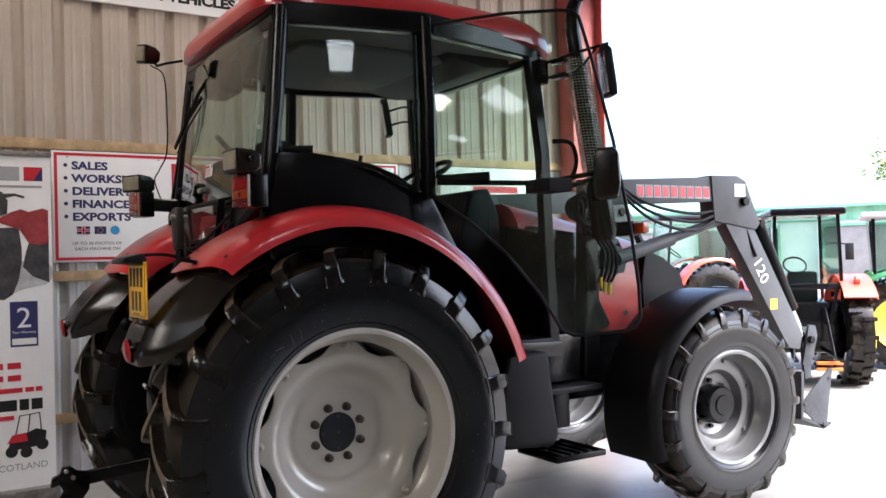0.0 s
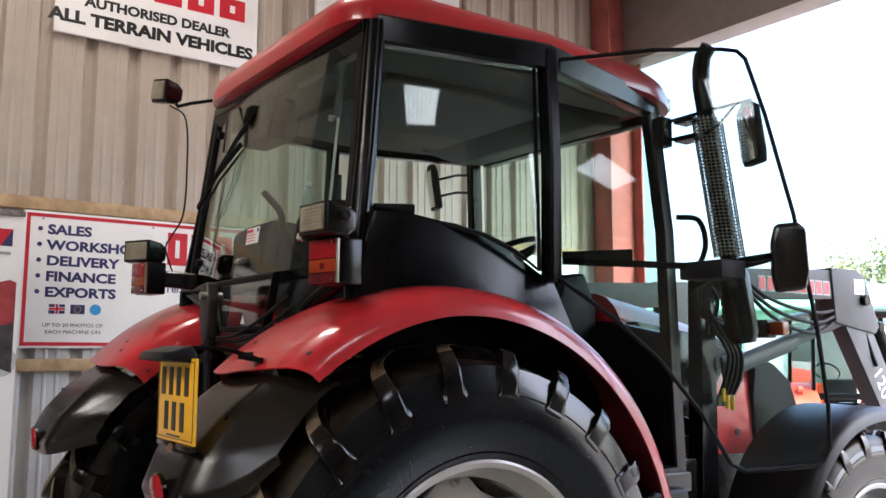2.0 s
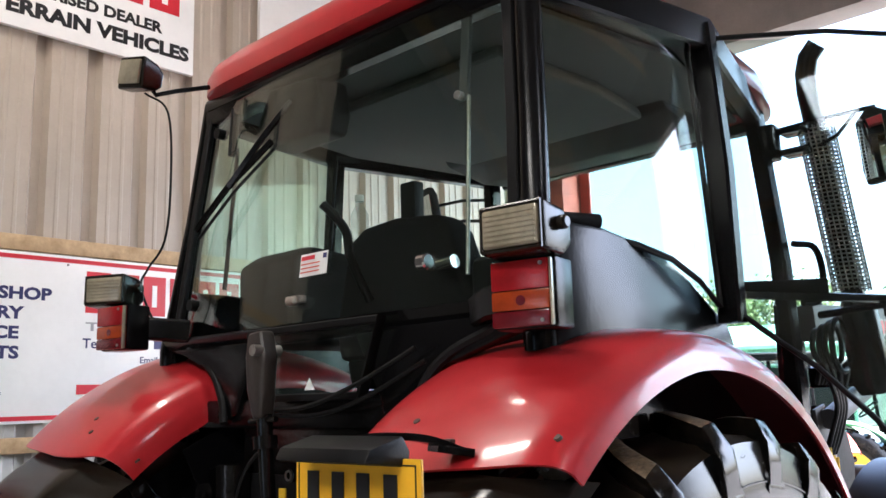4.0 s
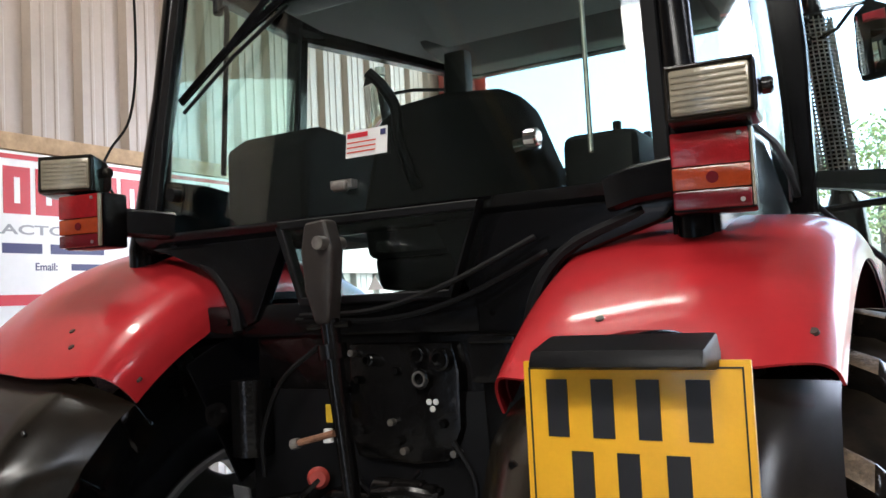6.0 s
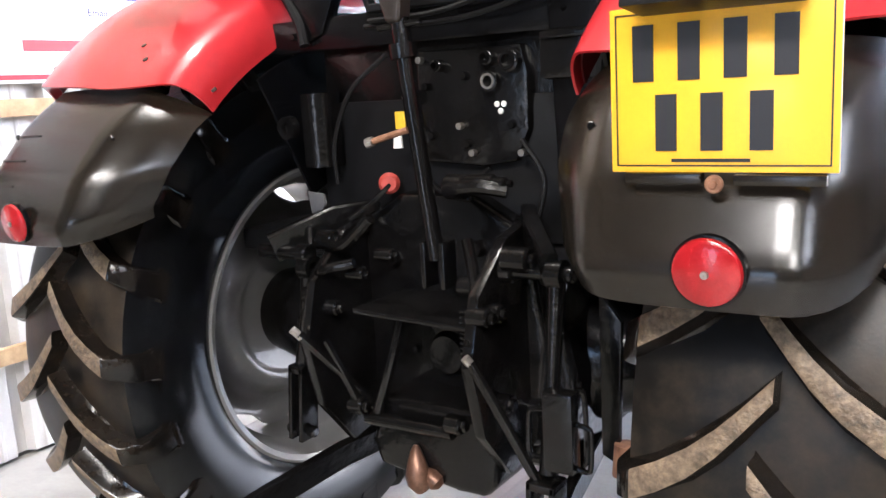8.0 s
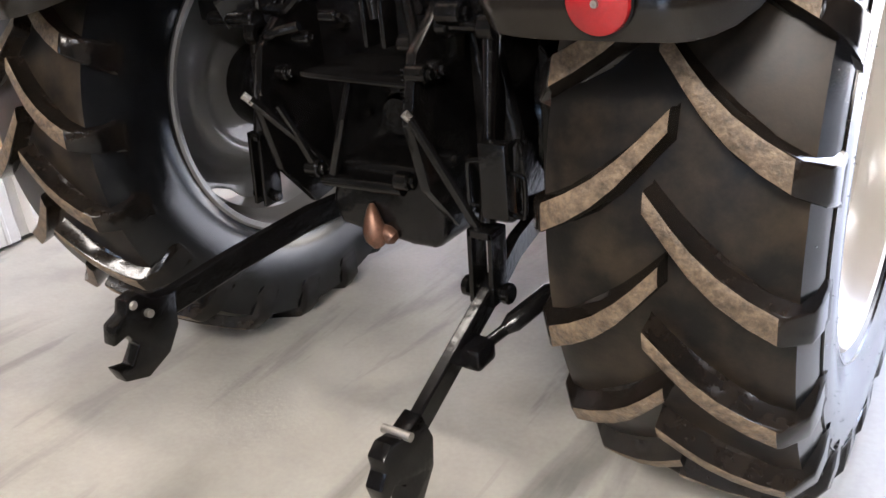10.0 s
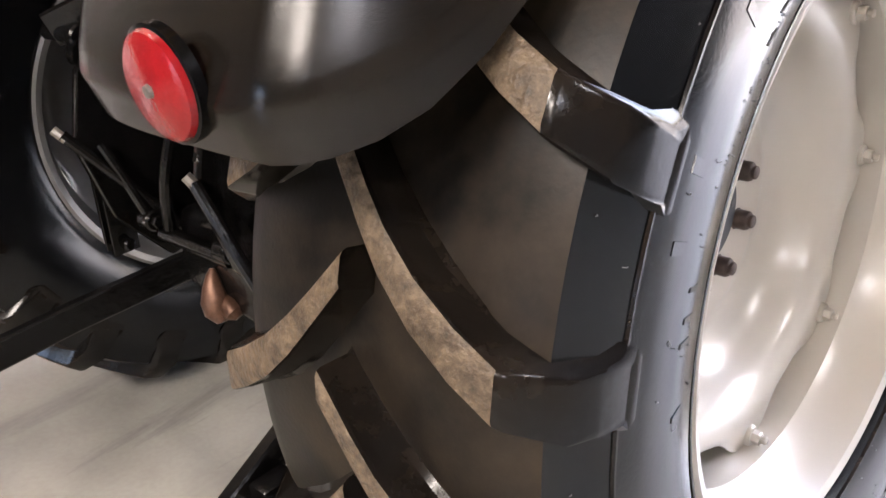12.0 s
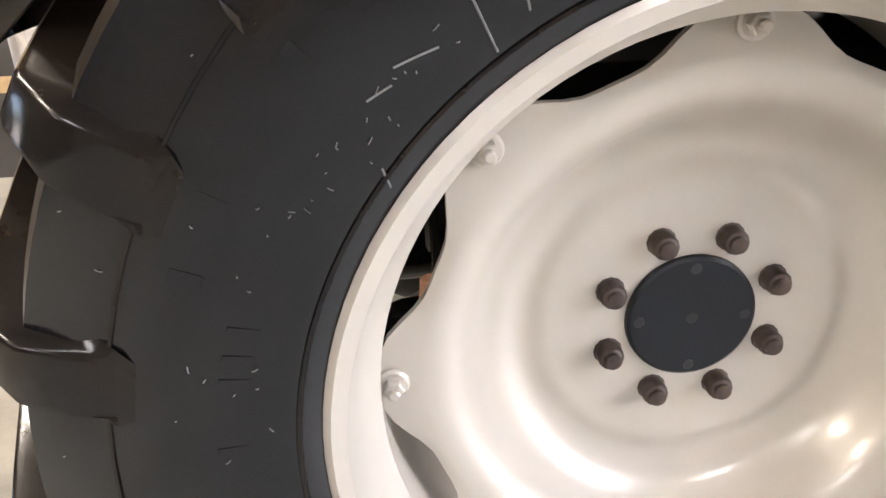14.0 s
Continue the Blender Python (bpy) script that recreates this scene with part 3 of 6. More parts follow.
for z0, z1, words, m_ in ((0.852, 0.892, ((-0.35, -0.20), (-0.17, 0.02), (0.05, 0.125), (0.15, 0.227)), SIGNR), (0.775, 0.812, ((-0.35, -0.22), (-0.19, 0.02), (0.05, 0.125), (0.15, 0.227)), SIGNR), (0.700, 0.730, ((-0.35, 0.235), (0.25, 0.30), (0.312, 0.35)), SIGNR), (0.585, 0.655, ((-0.35, 0.20), (0.215, 0.27), (0.285, 0.35)), INK), (0.528, 0.556, ((-0.30, 0.08), (0.10, 0.182)), SIGNR), (0.205, 0.245, ((-0.1, 0.08),), GREYP)):
    for y0, y1 in words:
        ban_bar("text_bar", y0, y1, z0, z1, m_)
letters("SCOTLAND", 0.042, GREYP, Matrix.Translation((BX + 0.0005, 0.218, 0.205)) @ WALL_FACE, ban, "small_print", align="CENTER", depth=0.0005)
part("buggy_shape", prism([(0.14, 0.33), (0.36, 0.35), (0.37, 0.44), (0.31, 0.46), (0.16, 0.40)], "x", BX, BX + 0.001, 0), INK, ban)
part("buggy_shape", prism([(0.14, 0.38), (0.26, 0.385), (0.25, 0.44), (0.17, 0.43)], "x", BX + 0.0012, BX + 0.002, 0), SIGNR, ban)
part("buggy_cage", tube([(BX + 0.001, 0.19, 0.43), (BX + 0.001, 0.215, 0.55), (BX + 0.001, 0.33, 0.56), (BX + 0.001, 0.34, 0.44)], 0.004, 6), INK, ban)
part("buggy_cage", tube([(BX + 0.001, 0.26, 0.43), (BX + 0.001, 0.275, 0.555)], 0.004, 6), INK, ban)
for y, z in ((0.165, 0.325), (0.25, 0.315), (0.345, 0.355)):
    part("buggy_wheel", disc(BX + 0.0005, BX + 0.0022, 0.036, y, z, 18, 0.0003), INK, ban)

# ---- the tractor ----
tractor = thing("farm_tractor", "red farm tractor with black cab, grey loader and open cab door", "tractor")
HZ = 0.755          # rear axle height
TX = 0.84           # middle of the rear tyre


def lug_mesh(side, stations, name):
    """A tread bar: stations of (x, angle, top radius, half-width top, half-width foot), from the middle of the tread to the shoulder."""
    bm, rings = bmesh.new(), []
    for x, ang, rt, rb, wt, wb in stations:
        a = radians(ang)
        ring = []
        h, e = rt - rb, min(0.007, 0.3 * (rt - rb))
        half_ring = ((rb, wb + 0.8 * e), (rb + 0.22 * h, wb - 0.62 * (wb - wt)), (rt - e, wt + 0.1 * e), (rt - 0.28 * e, wt - 0.28 * e), (rt, wt - e))
        for r, w in [(r_, -w_) for r_, w_ in half_ring] + list(half_ring[::-1]):
            aa = a + w / r
            ring.append(bm.verts.new((x, -r * math.cos(aa), r * math.sin(aa))))
        rings.append(ring)
    for k_, (p, q) in enumerate(zip(rings, rings[1:])):
        for i in range(10):
            j = (i + 1) % 10
            f = bm.faces.new((p[i], p[j], q[j], q[i]))
            if 3 <= i <= 5 and k_ < 5:
                f.material_index = 1
    bm.faces.new(rings[0][::-1])
    bm.faces.new(rings[-1])
    return finish(bm, [RUBBER, DUST], name, 35)


def wheel(name, s, cx, cy, cz, R, half, rim_r, rim_half, lugs, depth, phase_in, phase_out, turn=0.0, rear=True):
    """A driven wheel on the side s (+1 the right); half: half the tread's width; the lugs point forward at the top."""
    hold = pose(cx * s, cy, cz, 0, 0, -turn)
    # rim barrel with flanges
    b = rim_half
    prof = [(b, rim_r + 0.024), (b + 0.008, rim_r + 0.026), (b + 0.012, rim_r + 0.018), (b + 0.006, rim_r + 0.002), (b - 0.030, rim_r - 0.006), (b - 0.060, rim_r - 0.016),
            (b - 0.085, rim_r - 0.034), (-b + 0.085, rim_r - 0.034), (-b + 0.060, rim_r - 0.016), (-b + 0.030, rim_r - 0.006), (-b - 0.006, rim_r + 0.002), (-b - 0.012, rim_r + 0.018), (-b - 0.008, rim_r + 0.026), (-b, rim_r + 0.024),
            (-b + 0.010, rim_r + 0.010), (-b + 0.060, rim_r - 0.004), (b - 0.060, rim_r - 0.004), (b - 0.010, rim_r + 0.010)]
    rim = part(name, mirrored(lathe(prof, 96), s), SILVER if rear and s > 0 else SHADED_RIM, tractor, "silver painted rim" if rear and s > 0 else "rim with its silver greyed for shade")
    rim.matrix_world = hold
    # tyre
    t = half
    rb_ = R - depth
    sidew = [(b - 0.004, rim_r + 0.012), (b + 0.010, rim_r + 0.030), (b + 0.026, rim_r + 0.06), (t + 0.004, rim_r + (rb_ - rim_r) * 0.42), (t + 0.006, rim_r + (rb_ - rim_r) * 0.60), (t - 0.006, rim_r + (rb_ - rim_r) * 0.80), (t - 0.020, rb_ - 0.016), (t * 0.75, rb_ - 0.003), (t * 0.35, rb_), (0, rb_ + 0.002)]
    prof = sidew + [(-x, r) for x, r in sidew[-2::-1]]
    bm = lathe(prof, 120)
    for f in bm.faces:
        c_ = f.calc_center_median()
        f.material_index = 1 if math.hypot(c_.y, c_.z) < rb_ - 0.035 else 0
    part("tyre", mirrored(bm, s), [TREAD, SIDEWALL], rim, "black rubber tyre with a dusty tread")
    # moulded ribs on the sidewall
    for r, w in ((rim_r + 0.048, 0.0035), (rim_r + (rb_ - rim_r) * 0.70, 0.003)):
        x = np.interp(r, [q[1] for q in sidew[:7]], [q[0] for q in sidew[:7]])
        part("sidewall_rib", mirrored(lathe([(x - 0.003, r - w), (x + 0.003, r - w * 0.5), (x + 0.003, r + w * 0.5), (x - 0.003, r + w)], 96), s), RUBBER, rim)
    # mould hairs and worn flashes on the sidewall
    if rear:
        rnd = random.Random(5)
        hairs = bmesh.new()
        for i in range(220):
            a, r = rnd.uniform(0, 6.283), rnd.uniform(rim_r + 0.05, rb_ - 0.03)
            if i > 202:
                a, r = rnd.gauss(2.39, 0.12), rnd.gauss(rim_r + 0.098, 0.018)
            x = float(np.interp(r, [q[1] for q in sidew[:7]], [q[0] for q in sidew[:7]]))
            p0 = Vector((x, r * math.cos(a), r * math.sin(a)))
            d = Vector((rnd.uniform(0.0, 0.5), rnd.gauss(0, 1), rnd.gauss(0, 1))).normalized() * rnd.choice((0.002, 0.003, 0.004, 0.007))
            hairs = join(hairs, tube([p0, p0 + d * 0.6 + Vector((0.0015, 0, 0)), p0 + d], 0.0006, 4))
        part("mould_hairs", mirrored(hairs, s), HAIR, rim, "fine pale mould hairs and scuffs on the sidewall")["kind"] = "stuff"
        for i, (step, width_) in enumerate(((0, 1.1), (2.6, 0.5), (4.0, 1.5), (8.2, 0.6), (10.4, 1.2), (13.0, 0.5), (24.0, 1.4), (27.5, 0.6), (31, 1.2))):
            a0 = 126 + step
            r0 = rim_r + 0.150
            if i % 2:
                a0, r0 = 160 + 0.55 * step, rim_r + 0.092
            x, x1_ = (float(np.interp(q_, [q[1] for q in sidew[:7]], [q[0] for q in sidew[:7]])) for q_ in (r0, r0 + 0.032))
            mark = lathe([(x - 0.004, r0), (x + 0.0009, r0 + 0.002), (x1_ + 0.0009, r0 + 0.030), (x1_ - 0.004, r0 + 0.032)], 2, 0, 0, 0, a0, a0 + width_)
            part("sidewall_mark", mirrored(mark, s), SIDEWALL, rim)
        def wall_at(deg, r):
            x = float(np.interp(r, [q[1] for q in sidew[:7]], [q[0] for q in sidew[:7]]))
            return Vector((x + 0.0008, r * math.cos(radians(deg)), r * math.sin(radians(deg))))
        for (d0, r0), (d1, r1) in (((123.9, 0.547), (125.0, 0.487)), ((132.8, 0.537), (128.8, 0.523)), ((136.5, 0.535), (134.0, 0.528)), ((141, 0.488), (142.5, 0.470)), ((120.5, 0.50), (119.0, 0.545))):
            pts = [wall_at(d0 + (d1 - d0) * t_, r0 + (r1 - r0) * t_) for t_ in (0, 0.33, 0.67, 1)]
            part("scratch", mirrored(tube(pts, 0.0011, 5), s), HAIR, rim)
    k = R / 0.79
    wt = half / 0.225
    rows = ((1, phase_out), (-1, phase_in))
    for row, ph in rows:
        st = []
        for u, da, rt, rb2, w1, w2 in ((-0.014, 0.6, R + 0.001, rb_ - 0.004, 0.019, 0.027), (0.03, -3.2, R, rb_ - 0.004, 0.021, 0.031), (0.06, -5.6, R, rb_ - 0.004, 0.023, 0.034), (0.10, -8.2, R - 0.002, rb_ - 0.006, 0.0245, 0.037), (0.145, -10.4, R - 0.006, rb_ - 0.012, 0.0255, 0.039), (0.188, -12.1, R - 0.012, rb_ - 0.03, 0.026, 0.041), (0.195, -12.35, R - 0.017, rb_ - 0.035, 0.026, 0.042), (0.226, -13.2, R - 0.060, R - 0.135, 0.030, 0.036), (0.2315, -13.6, R - 0.105, R - 0.150, 0.029, 0.033), (0.2295, -13.9, R - 0.150, R - 0.165, 0.024, 0.026)):
            st.append((row * u * wt * s, da * (18 / lugs) ** 0.5 if not rear else da, rt, rb2, w1 * k, w2 * k))
        me = lug_mesh(row, st, "tyre_lug")
        for i in range(lugs):
            ob = new("tyre_lug", me)
            ob.parent = rim
            ob.matrix_local = pose(0, 0, 0, -(ph + i * 360 / lugs), 0, 0)
    return rim


for s in (1, -1):
    # angles of the bars' inner ends, from the rear upward
    w = wheel("rear_wheel", s, TX, 0, HZ, 0.79, 0.225, 0.432, 0.188, 21, 0.046, 7.95 + 8.57, -1.0 + 8.57)
    # pressed disc: lobes at the rim, a bulged ring, a dish and a flat middle
    outer = [(0.066, 0.400), (0.068, 0.375), (0.070, 0.352), (0.070, 0.336), (0.066, 0.320), (0.058, 0.306), (0.046, 0.295), (0.034, 0.288), (0.020, 0.281), (0.004, 0.272), (-0.010, 0.261), (-0.021, 0.248), (-0.028, 0.234), (-0.0315, 0.225), (-0.0328, 0.217), (-0.0324, 0.210), (-0.0308, 0.204), (-0.0288, 0.198), (-0.0272, 0.192), (-0.0265, 0.184), (-0.0265, 0.080)]
    def wave_disc(i, a):
        sc = math.sin(4 * a) ** 2
        sc = sc * sc * (3 - 2 * sc)
        return 1 - (0.112 if i == 0 else 0.066 if i == 1 else 0.02 if i == 2 else 0) * sc
    full = outer + [(x - 0.011, r) for x, r in outer[::-1]]
    n_o = len(outer)
    bm = lathe(full, 128, wave=lambda i, a: wave_disc(i if i < n_o else 2 * n_o - 1 - i, a))
    # the far-side disc takes the greyed silver, with its shade in the colour
    part("wheel_disc", mirrored(bm, s), SILVER if s > 0 else SHADED_RIM, w, "silver pressed steel wheel disc with eight lobes", smooth=50)
    part("hub_cap", mirrored(lathe([(-0.05, 0.0005), (-0.05, 0.083), (-0.036, 0.086), (-0.020, 0.084), (-0.017, 0.080), (-0.017, 0.0005)], 48, closed=False), s), HUBC, w, "dark blue-grey hub face")
    for i in range(8):
        a = radians(22.5 + 45 * i)
        y, z = 0.1135 * math.cos(a), 0.1135 * math.sin(a)
        nut = lathe([(-0.030, 0.019), (-0.026, 0.019), (-0.025, 0.0168), (-0.008, 0.0168), (-0.004, 0.0150), (-0.002, 0.0115), (0.003, 0.0112), (0.004, 0.0095), (0.004, 0.0004)], 12, 0, y, z, closed=False)
        part("wheel_nut", mirrored(nut, s), NUTS, w, "brown oily wheel nut")
        a = radians(45 * i)
        y, z = 0.383 * math.cos(a), 0.383 * math.sin(a)
        clip = join(disc(0.060, 0.076, 0.019, y, z, 18, 0.003), disc(0.075, 0.090, 0.0125, y, z, 6, 0.002), disc(0.090, 0.100, 0.007, y, z, 10, 0.002))
        part("disc_bolt", mirrored(clip, s), SILVER, w)
    for i in range(5):
        a = radians(90 * i)
        rr = 0.069 if i < 4 else 0
        part("hub_hole", mirrored(disc(-0.0175, -0.0160, 0.0075, rr * math.cos(a), rr * math.sin(a), 10, 0.0005), s), INK, w)

FX, FY, FZ = 0.73, 2.49, 0.585
for s in (1, -1):
    f = wheel("front_wheel", s, FX, FY, FZ, 0.585, 0.155, 0.305, 0.135, 18, 0.036, 4, 14, turn=3, rear=False)
    outer = [(0.020, 0.276), (0.022, 0.235), (0.012, 0.205), (-0.045, 0.185), (-0.06, 0.160), (-0.06, 0.075)]
    part("wheel_disc", mirrored(lathe(outer + [(x - 0.01, r) for x, r in outer[::-1]], 64), s), SHADED_RIM, f, "silver front wheel disc")
    part("hub", mirrored(lathe([(-0.14, 0.10), (-0.05, 0.115), (0.03, 0.112), (0.045, 0.10), (0.05, 0.06), (0.06, 0.055), (0.06, 0.0005)], 40, closed=False), s), BLACK, f, "black front axle hub")
    for i in range(8):
        a = radians(45 * i)
        part("wheel_nut", mirrored(disc(-0.062, -0.035, 0.014, 0.135 * math.cos(a), 0.135 * math.sin(a), 6, 0.002), s), BLACK, f)
    for i in range(6):
        a = radians(60 * i + 20)
        part("disc_bolt", mirrored(disc(0.015, 0.034, 0.013, 0.255 * math.cos(a), 0.255 * math.sin(a), 6, 0.002), s), SHADED_RIM, f)
    # curved plastic mudguard that turns with the wheel
    hold = pose(FX * s, FY, FZ, 0, 0, -3)
    g = [(-0.20, 0.684), (0.14, 0.684), (0.175, 0.676), (0.196, 0.655), (0.204, 0.620), (0.200, 0.618), (0.190, 0.650), (0.170, 0.669), (0.138, 0.677), (-0.20, 0.677)]
    guard = part("front_mudguard", mirrored(lathe(g, 48, a0=81, a1=200), s), SATIN, tractor, "black plastic front mudguard")
    part("guard_plate", mirrored(block((-0.05, 0.03, 0.684), (0.06, 0.075, 0.692), 0.003), s), BLACK, guard)
    guard.matrix_world = hold
    part("stay", mirrored(tube([(-0.16, 0, 0.63), (-0.24, 0, 0.55), (-0.30, 0, 0.2)], 0.016), s), BLACK, guard)

# ---- rear wings ----
def arc_strip(profile, a0, a1, n, s):
    return mirrored(lathe(profile, n, 0, 0, HZ, a0, a1), s)


WING_X = (0.464, 0.467, 0.478, 0.504, 0.56, 0.66, 0.76, 0.86, 0.93, 0.97, 0.992, 1.0)
WING_DR = (-0.126, -0.096, -0.056, -0.020, -0.003, 0.006, 0.007, 0.001, -0.010, -0.030, -0.060, -0.095)


WING_LINE = smooth_path([(x, dr, 0) for x, dr in zip(WING_X, WING_DR)], 4)


def wing_point(u, v):
    k = u * (len(WING_LINE) - 1)
    p, q = WING_LINE[int(k)], WING_LINE[min(int(k) + 1, len(WING_LINE) - 1)]
    x, dr = p.lerp(q, k - int(k))[:2]
    end = 132.2 - 4 * ((0.68 - x) / 0.24) ** 2.5 if x < 0.68 else 132.2 - 9 * (x - 0.68) - 3 * ((x - 0.68) / 0.32) ** 6
    a = 16 + (end - 16) * v
    r = float(np.interp(a, (16, 95, 133), (0.972, 0.968, 0.943)))
    if x < 0.6:
        dr *= float(np.interp(a, (94, 112), (0.72, 1.0)))
    return (x, (r + dr) * math.cos(radians(a)), HZ + (r + dr) * math.sin(radians(a)))


FLAP_Z = (1.50, 1.45, 1.36, 1.27, 1.17, 1.08)
FLAP_Y = (-0.570, -0.618, -0.718, -0.795, -0.840, -0.855)


def flap_point(u, v):
    k = 2 * u - 1
    low = 1.112 + (0.13 * k ** 8 if k > 0 else 0.05 * abs(k) ** 3.5)
    z = 1.462 - (0.075 if k < 0 else 0.022) * abs(k) ** 3 * (1 - v) + (low - 1.462) * v
    x = 0.755 + (0.25 - 0.02 * (1 - v) if k > 0 else 0.285 - 0.055 * v * v) * math.copysign(abs(k) ** 0.92, k)
    edge = max(0.0, (abs(k) - 0.5) / 0.5) ** 1.7
    fold = 0.012 * k * k + (0.14 if k < 0 else 0.165) * edge
    y = float(np.interp(-z, [-q for q in FLAP_Z], FLAP_Y)) + fold + 0.02 * max(0.0, v - 0.88) / 0.12 + 0.02 * max(0.0, 1 - v / 0.15)
    return (x, y, z)


def widened(fn, more, lift=0.0):
    """The same surface, pulled outward towards its outer edge and raised ahead of its rear end."""
    def point(u, v):
        x, y, z = fn(u, v)
        return (x + more * max(0.0, (x - 0.62) / 0.38), y, z + lift * min(1.0, max(0.0, (x - 0.46) / 0.3)) * (1 - v ** 4))
    return point


for s in (1, -1):
    wing_s, flap_s = widened(wing_point, *((0.0, 0.0) if s > 0 else (0.11, 0.075))), widened(flap_point, 0.0 if s > 0 else 0.085)
    wing = part("rear_wing", mirrored(shell(wing_s, 44, 72, 0.005), s), RED, tractor, "glossy red rear wing", smooth=45)
    # added inner shell whose darker red paints in the shade under the wing
    def shade_skin_point(u, v):
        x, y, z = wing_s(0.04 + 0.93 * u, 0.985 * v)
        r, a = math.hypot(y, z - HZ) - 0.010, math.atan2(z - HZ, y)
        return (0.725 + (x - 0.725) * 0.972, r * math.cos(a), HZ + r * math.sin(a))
    part("wing_shade_skin", mirrored(shell(shade_skin_point, 24, 40, 0.003), s), RED_SHADED, wing, "underside of the wing in a red darkened for shade", smooth=45)
    part("inner_cheek", arc_strip([(0.452, 0.45), (0.460, 0.45), (0.460, 0.80), (0.452, 0.80)], 20, 118, 40, s), BLACK, wing)
    flap = part("mud_flap", mirrored(shell(flap_s, 24, 16, 0.005), s), PLASTIC, tractor, "black moulded plastic wing extension", smooth=50)
    for v_ in (0.30, 0.46, 0.62) if s < 0 else ():
        line_ = [Vector(flap_s(u_, v_)) + Vector((0, 0.0006, 0)) for u_ in np.linspace(0.60, 0.97, 14)]
        part("ridge", mirrored(tube(line_, 0.0028, 6), s), PLASTIC, flap)
    for u_, v_ in ((0.20, 0.30), (0.78, 0.30)):
        p_ = Vector(flap_s(u_, v_))
        part("screw", mirrored(hexbolt(p_.x, p_.y, p_.z, 0.007, 0.005, TO_REAR), s), GREASE, flap)
    for u_, v_ in ((0.10, 0.975), (0.80, 0.965), (0.42, 0.955), (0.45, 0.93)):
        p_ = Vector(wing_s(u_, v_))
        n_ = Vector((0, p_.y, p_.z - HZ)).normalized()
        part("wing_bolt", mirrored(tube([p_ - n_ * 0.003, p_ + n_ * 0.0022], [0.009, 0.007], 10), s), NUTS, wing)
    # round red reflector
    ref = part("rear_reflector", mirrored(lathe([(0, 0.0005), (0, 0.043), (0.006, 0.046), (0.012, 0.044), (0.016, 0.038), (0.018, 0.0005)], 32, closed=False), 1), LENS_R, tractor, "round red reflector")
    ref.matrix_world = pose(0.792 * s, -0.842, 1.168, 0, 0, -90) @ pose(0, 0, 0, 0, 6, 0)
    part("rim", lathe([(-0.004, 0.040), (-0.004, 0.049), (0.006, 0.049), (0.007, 0.045)], 32), BLACK, ref)
    part("screw", lathe([(0.017, 0.0005), (0.017, 0.006), (0.021, 0.005), (0.021, 0.0005)], 10, closed=False), BARE, ref)

# ---- number plate ----
plate = part("number_plate", block((0.652, -0.812, 1.290), (0.937, -0.805, 1.503), 0.002), YELLOW, tractor, "yellow rear number plate with plain dark bars")
for x0, x1, z0, z1 in ((0.660, 0.929, 1.298, 1.300), (0.660, 0.929, 1.493, 1.495), (0.660, 0.662, 1.300, 1.493), (0.927, 0.929, 1.300, 1.493)):
    part("border_line", block((x0, -0.8135, z0), (x1, -0.812, z1), 0), INK, plate)
for x0, x1, z0, z1 in ((0.684, 0.712, 1.408, 1.480), (0.744, 0.772, 1.408, 1.480), (0.802, 0.830, 1.408, 1.480), (0.862, 0.890, 1.408, 1.480), (0.714, 0.742, 1.318, 1.391), (0.773, 0.801, 1.318, 1.391), (0.834, 0.862, 1.318, 1.391)):
    part("character_bar", block((x0, -0.8140, z0), (x1, -0.812, z1), 0), INK, plate)
part("maker_bar", block((0.735, -0.8135, 1.3035), (0.835, -0.812, 1.308), 0), INK, plate)
part("plate_clip", block((0.672, -0.818, 1.276), (0.775, -0.800, 1.290), 0.003), PLASTIC, plate)
part("plate_clip", block((0.815, -0.818, 1.274), (0.925, -0.800, 1.288), 0.003), PLASTIC, plate)
part("plate_bolt", join(disc(0, 0.008, 0.012, 0, 0, 16, 0.002), disc(0.006, 0.012, 0.006, 0, 0, 6, 0.001)), RUST, plate).matrix_local = pose(0.792, -0.815, 1.276, 0, 0, -90)
light_bar = part("plate_lamp", prism([(-0.885, 1.500), (-0.800, 1.490), (-0.795, 1.512), (-0.81, 1.536), (-0.875, 1.520)], "x", 0.692, 0.902, 0.006), SATIN, tractor, "black plastic plate lamp bar")
part("lamp_arm", tube(smooth_path([(0.770, -0.815, 1.525), (0.792, -0.74, 1.530), (0.808, -0.67, 1.522), (0.822, -0.605, 1.500)]), 1, flat=(0.036, 0.012)), BLACK, light_bar, "black steel lamp arm")
part("arm_plate", tube([(0.806, -0.650, 1.508), (0.832, -0.590, 1.496)], 1, flat=(0.045, 0.014)), BLACK, light_bar)
part("arm_bolt", disc(0, 0.012, 0.011, 0, 0, 6, 0.002), NUTS, light_bar).matrix_local = pose(0.816, -0.622, 1.508, 0, -90, 0)

